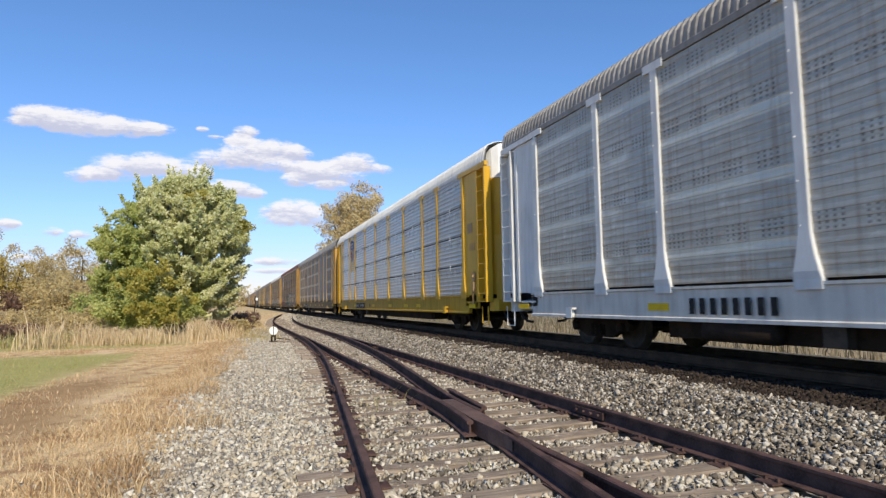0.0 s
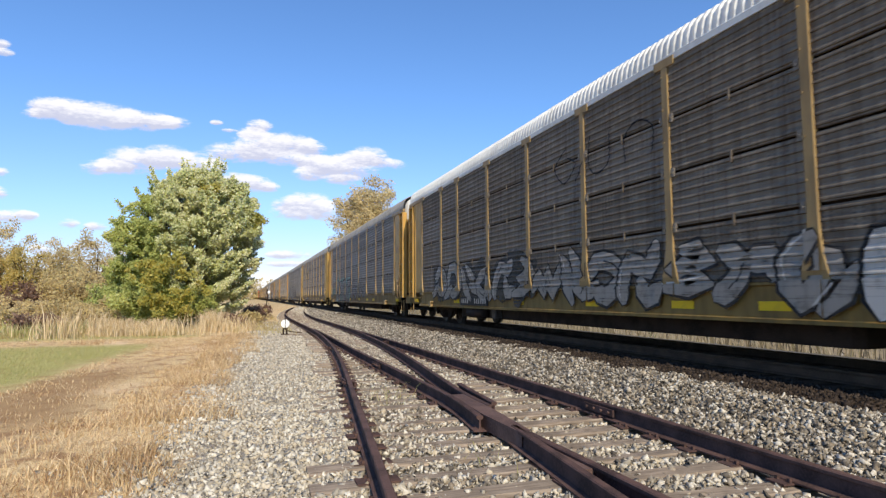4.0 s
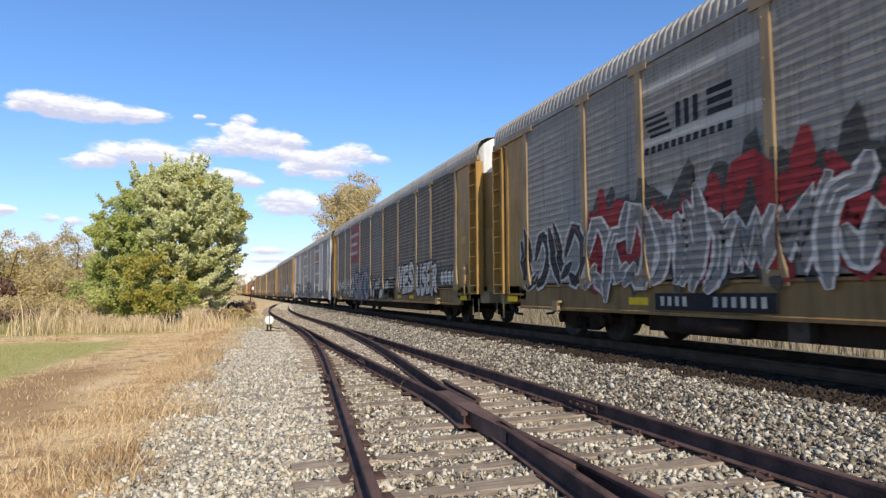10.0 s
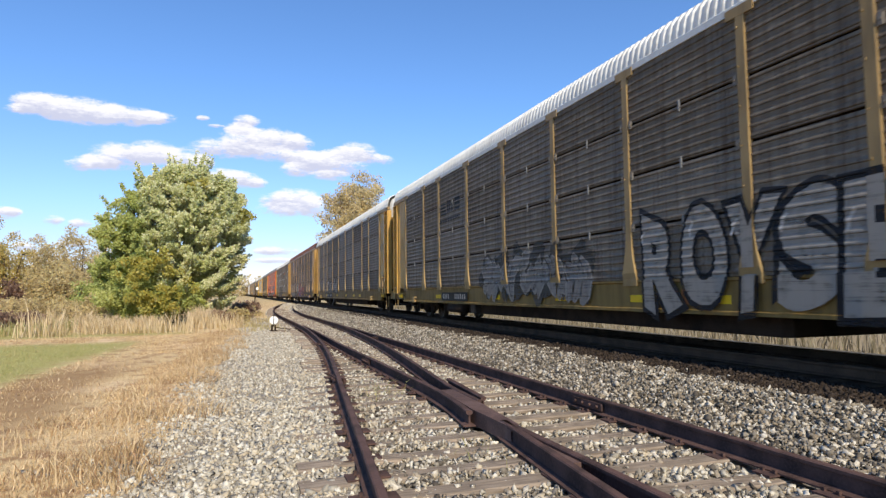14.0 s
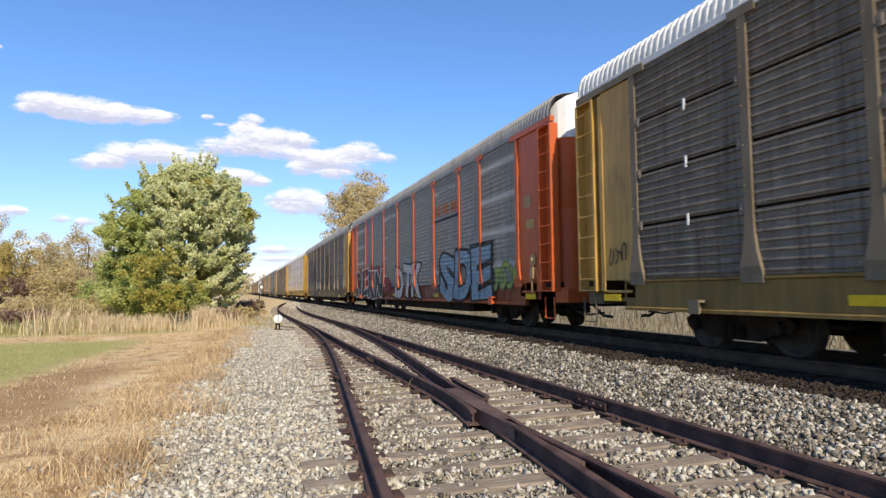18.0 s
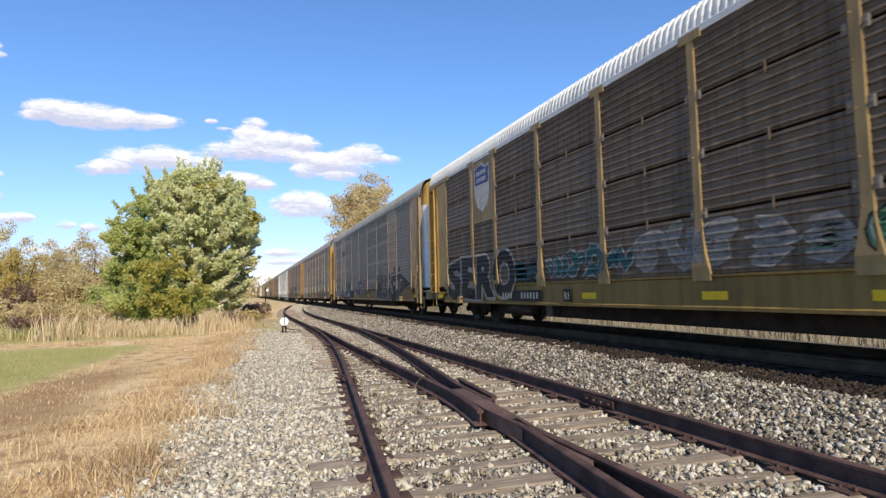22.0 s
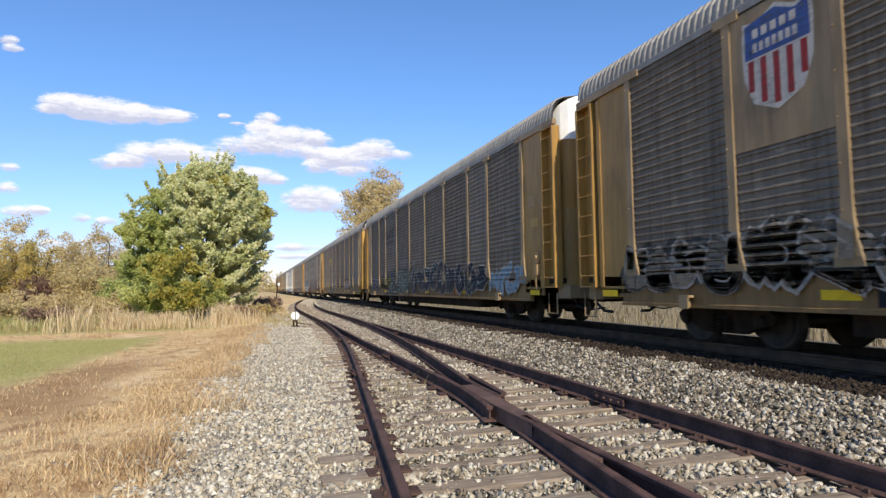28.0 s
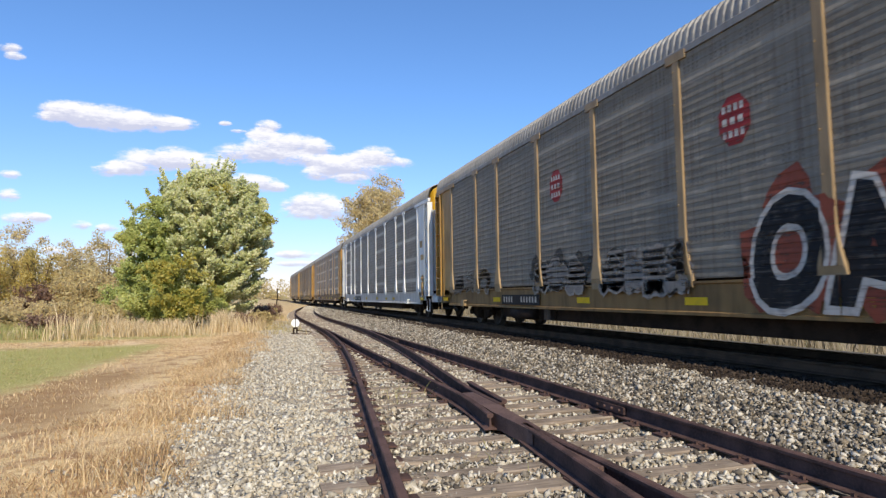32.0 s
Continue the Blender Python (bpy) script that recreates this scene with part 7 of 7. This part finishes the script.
def stone_field(name, spots, mat, seed, label):
    """Broken stones, each a rough eight-cornered lump; spots are (x, y, z, size)."""
    rng = np.random.default_rng(seed)
    lump = np.array([(x, y, z) for x in (-1, 1) for y in (-1, 1) for z in (-1, 1)]) * 0.72
    quad = np.array([(0, 1, 3, 2), (4, 6, 7, 5), (0, 4, 5, 1), (2, 3, 7, 6), (0, 2, 6, 4), (1, 5, 7, 3)])
    s = np.array(spots)
    n = len(s)
    q = rng.normal(size=(n, 4))
    q /= np.linalg.norm(q, axis=1)[:, None]
    w, x, y, z = q.T
    R = np.stack([1 - 2 * (y * y + z * z), 2 * (x * y - z * w), 2 * (x * z + y * w), 2 * (x * y + z * w), 1 - 2 * (x * x + z * z), 2 * (y * z - x * w), 2 * (x * z - y * w), 2 * (y * z + x * w), 1 - 2 * (x * x + y * y)], 1).reshape(n, 3, 3)
    body = (lump[None] + rng.uniform(-0.58, 0.58, (n, 8, 3))) * rng.uniform(0.35, 1.4, (n, 1, 3))
    v = np.einsum("nij,nkj->nki", R, body) * s[:, 3][:, None, None] * 0.5 + s[:, None, :3]
    f = np.arange(n)[:, None, None] * 8 + quad[None]
    me = bpy.data.meshes.new(name)
    me.vertices.add(n * 8)
    me.vertices.foreach_set("co", v.reshape(-1).astype(np.float32))
    me.loops.add(n * 24)
    me.loops.foreach_set("vertex_index", f.reshape(-1).astype(np.int32))
    me.polygons.add(n * 6)
    me.polygons.foreach_set("loop_start", np.arange(n * 6, dtype=np.int32) * 4)
    me.update(calc_edges=True)
    return tagged(part(name, me, mat), label, "stones", kind="stuff")


def under_rail(x, y):
    return min(abs(x - (B_X - shift_left(y))), abs(x - D_X), abs(x - B_X), abs(x - (D_X - shift_left(y)))) < 0.09


def lay_stones():
    rng = random.Random(23)
    pale, brown, in_shade = [], [], []
    while len(pale) < 52000:
        y = 2.0 + 44 * rng.random() ** 2.0 if rng.random() > 0.09 else 2.2 - 5.0 * rng.random() ** 1.7
        x = rng.uniform(4.12, 7.2)
        size = rng.uniform(0.020, 0.040) if rng.random() < 0.65 else rng.uniform(0.040, 0.060)
        # stones past the painted shade line go to the darkened set
        (in_shade if x > SHADE_FROM + 0.45 * noise.noise((x * 1.5, y * 1.5, 0)) + 0.3 * noise.noise((x * 4, y * 4, 7)) + rng.gauss(0, 0.07) else pale).append((x, y, bed_height(x, y) + rng.uniform(-0.008, 0.03), size))
    while len(brown) < 46000:
        y = 2.0 + 36 * rng.random() ** 1.9 if rng.random() > 0.09 else 2.2 - 5.0 * rng.random() ** 1.7
        left = -0.9 + (y - 5) * 0.055 + 0.6 * noise.noise((y * 0.9, 2.0, 0)) + 0.5 * noise.noise((y * 2.9, 5.0, 0)) - 0.5 * rng.random() ** 4
        x = rng.uniform(left, B_X - shift_left(y) - 0.1)
        brown.append((x, y, bed_height(x, y) + 0.005 + 0.035 * noise.noise((x * 0.5, y * 0.5, 0)), rng.uniform(0.016, 0.030) if rng.random() < 0.6 else rng.uniform(0.03, 0.062)))
    k = 0
    while k < 24000:
        y = 2.0 + 24 * rng.random() ** 1.6 if rng.random() > 0.12 else 2.2 - 5.0 * rng.random() ** 1.7
        x = rng.uniform(B_X - shift_left(y), 4.3)
        if (y / 0.52) % 1.0 < 0.5 and rng.random() < 0.72 or under_rail(x, y):
            continue
        (pale if rng.random() < 0.55 else brown).append((x, y, bed_height(x, y) + 0.035 * noise.noise((x * 0.5, y * 0.5, 0)) + rng.uniform(0.0, 0.025), rng.uniform(0.022, 0.06)))
        k += 1
    # thinner cover behind the camera
    for _ in range(14000):
        y, x = rng.uniform(-10, 2.0), rng.uniform(-0.9, 7.4)
        to = in_shade if x > SHADE_FROM else pale if x > 4.1 else brown
        if not (x < 4.3 and under_rail(x, y)):
            to.append((x, y, bed_height(x, y), rng.uniform(0.03, 0.06)))
    # the bed beyond the switch
    for _ in range(9000):
        y = rng.uniform(24, 70)
        lo = B_X + shift_right(y) - 0.6
        x = rng.uniform(lo, min(7.0, lo + 5.0))
        z = bed_height(x, y) + 0.01
        (pale if x > D_X + shift_right(y) + 0.3 else brown).append((x, y, z, rng.uniform(0.04, 0.09)))
    stone_field("main_ballast", pale, MAT["ballast"], 3, "pale grey broken stone ballast")
    stone_field("stained_ballast", in_shade, MAT["darkened"], 5, "ballast by the main rails, darkened as the train's shade")
    stone_field("siding_gravel", brown, MAT["gravel"], 4, "brown-grey gravel beside the siding")


lay_stones()


def lay_ties():
    rng = random.Random(29)

    def tie_shape(length, seed):
        b = Build()
        r = random.Random(seed)
        h, w = 0.16, 0.115
        rows = []
        for i in range(6):
            x = -length / 2 + length * i / 5
            j = [r.uniform(-0.008, 0.008) for _ in range(4)]
            rows.append([(x, -w + j[0], -h), (x, w + j[1], -h), (x, w + j[1], -0.02), (x, w - 0.025, j[2]), (x, -w + 0.025, j[3]), (x, -w + j[0], -0.02)])
        b.quad_grid(rows, True)
        b.f += [(5, 4, 3, 2, 1, 0), tuple(range(30, 36))]
        return b
    n = 0
    for i in range(-20, 150):
        y = 0.6 + 0.52 * i
        if y > 78:
            break
        lo, hi = B_X - shift_left(y) + shift_right(y) - 0.52, D_X + shift_right(y) + 0.52
        length = round((hi - lo) * 4) / 4
        part("tie", shared(("tie", length, n % 4), lambda: tie_shape(length, n)), MAT["tie"], siding, at=pose((lo + hi) / 2 + rng.uniform(-0.06, 0.06), y + rng.uniform(-0.03, 0.03), rise(y) - RAIL_H - 0.012 + rng.uniform(-0.022, 0.004), rng.uniform(-2.5, 2.5), rng.uniform(-0.5, 0.5), rng.uniform(-2.2, 2.2)))
        n += 1
        if y < 26:
            for x in (B_X - shift_left(y), D_X, B_X if y < 5 or y > 7.5 else None, D_X - shift_left(y) if y < 5 or y > 7.5 else None):
                if x is not None:
                    part("tie_plate", shared("tie_plate", lambda: Build().box(-0.17, 0.17, -0.085, 0.085, 0.0, 0.014).box(-0.10, -0.075, -0.07, -0.045, 0.012, 0.045).box(0.075, 0.10, 0.045, 0.07, 0.012, 0.045).box(-0.10, -0.075, 0.045, 0.07, 0.012, 0.04)), MAT["rail"], siding, at=(x, y, HEAD_SIDING - RAIL_H - 0.010))
    for i in range(-24, 160):
        y = 1.5 + 0.5 * i
        part("tie", shared("main_tie", lambda: tie_shape(2.6, 7)), MAT["dark tie"], main, at=(MAIN_X, y, -RAIL_H - 0.005))


lay_ties()


# seconds, and how far ahead of an even pace the train is, in metres
PACE = ((0.0, -0.31), (1.5, -0.18), (3.0, -0.02), (5.0, 0.10), (6.8, 0.20), (9.0, 0.28), (11.3, 0.34), (13.6, 0.33), (15.5, 0.0), (18.1, -0.36), (20.0, -0.25), (21.6, -0.13), (24.4, 0.0), (27.9, 0.0), (29.2, 0.02), (31.3, 0.17), (32.0, 0.22))


def motions():
    """The train rolls by at a nearly even pace; every car keeps its place in it."""
    for n, car in enumerate(CARS):
        walk(car, [(t, pose(MAIN_X, FIRST + LENGTH * n - SPEED * t - ahead, 0)) for t, ahead in PACE])


motions()
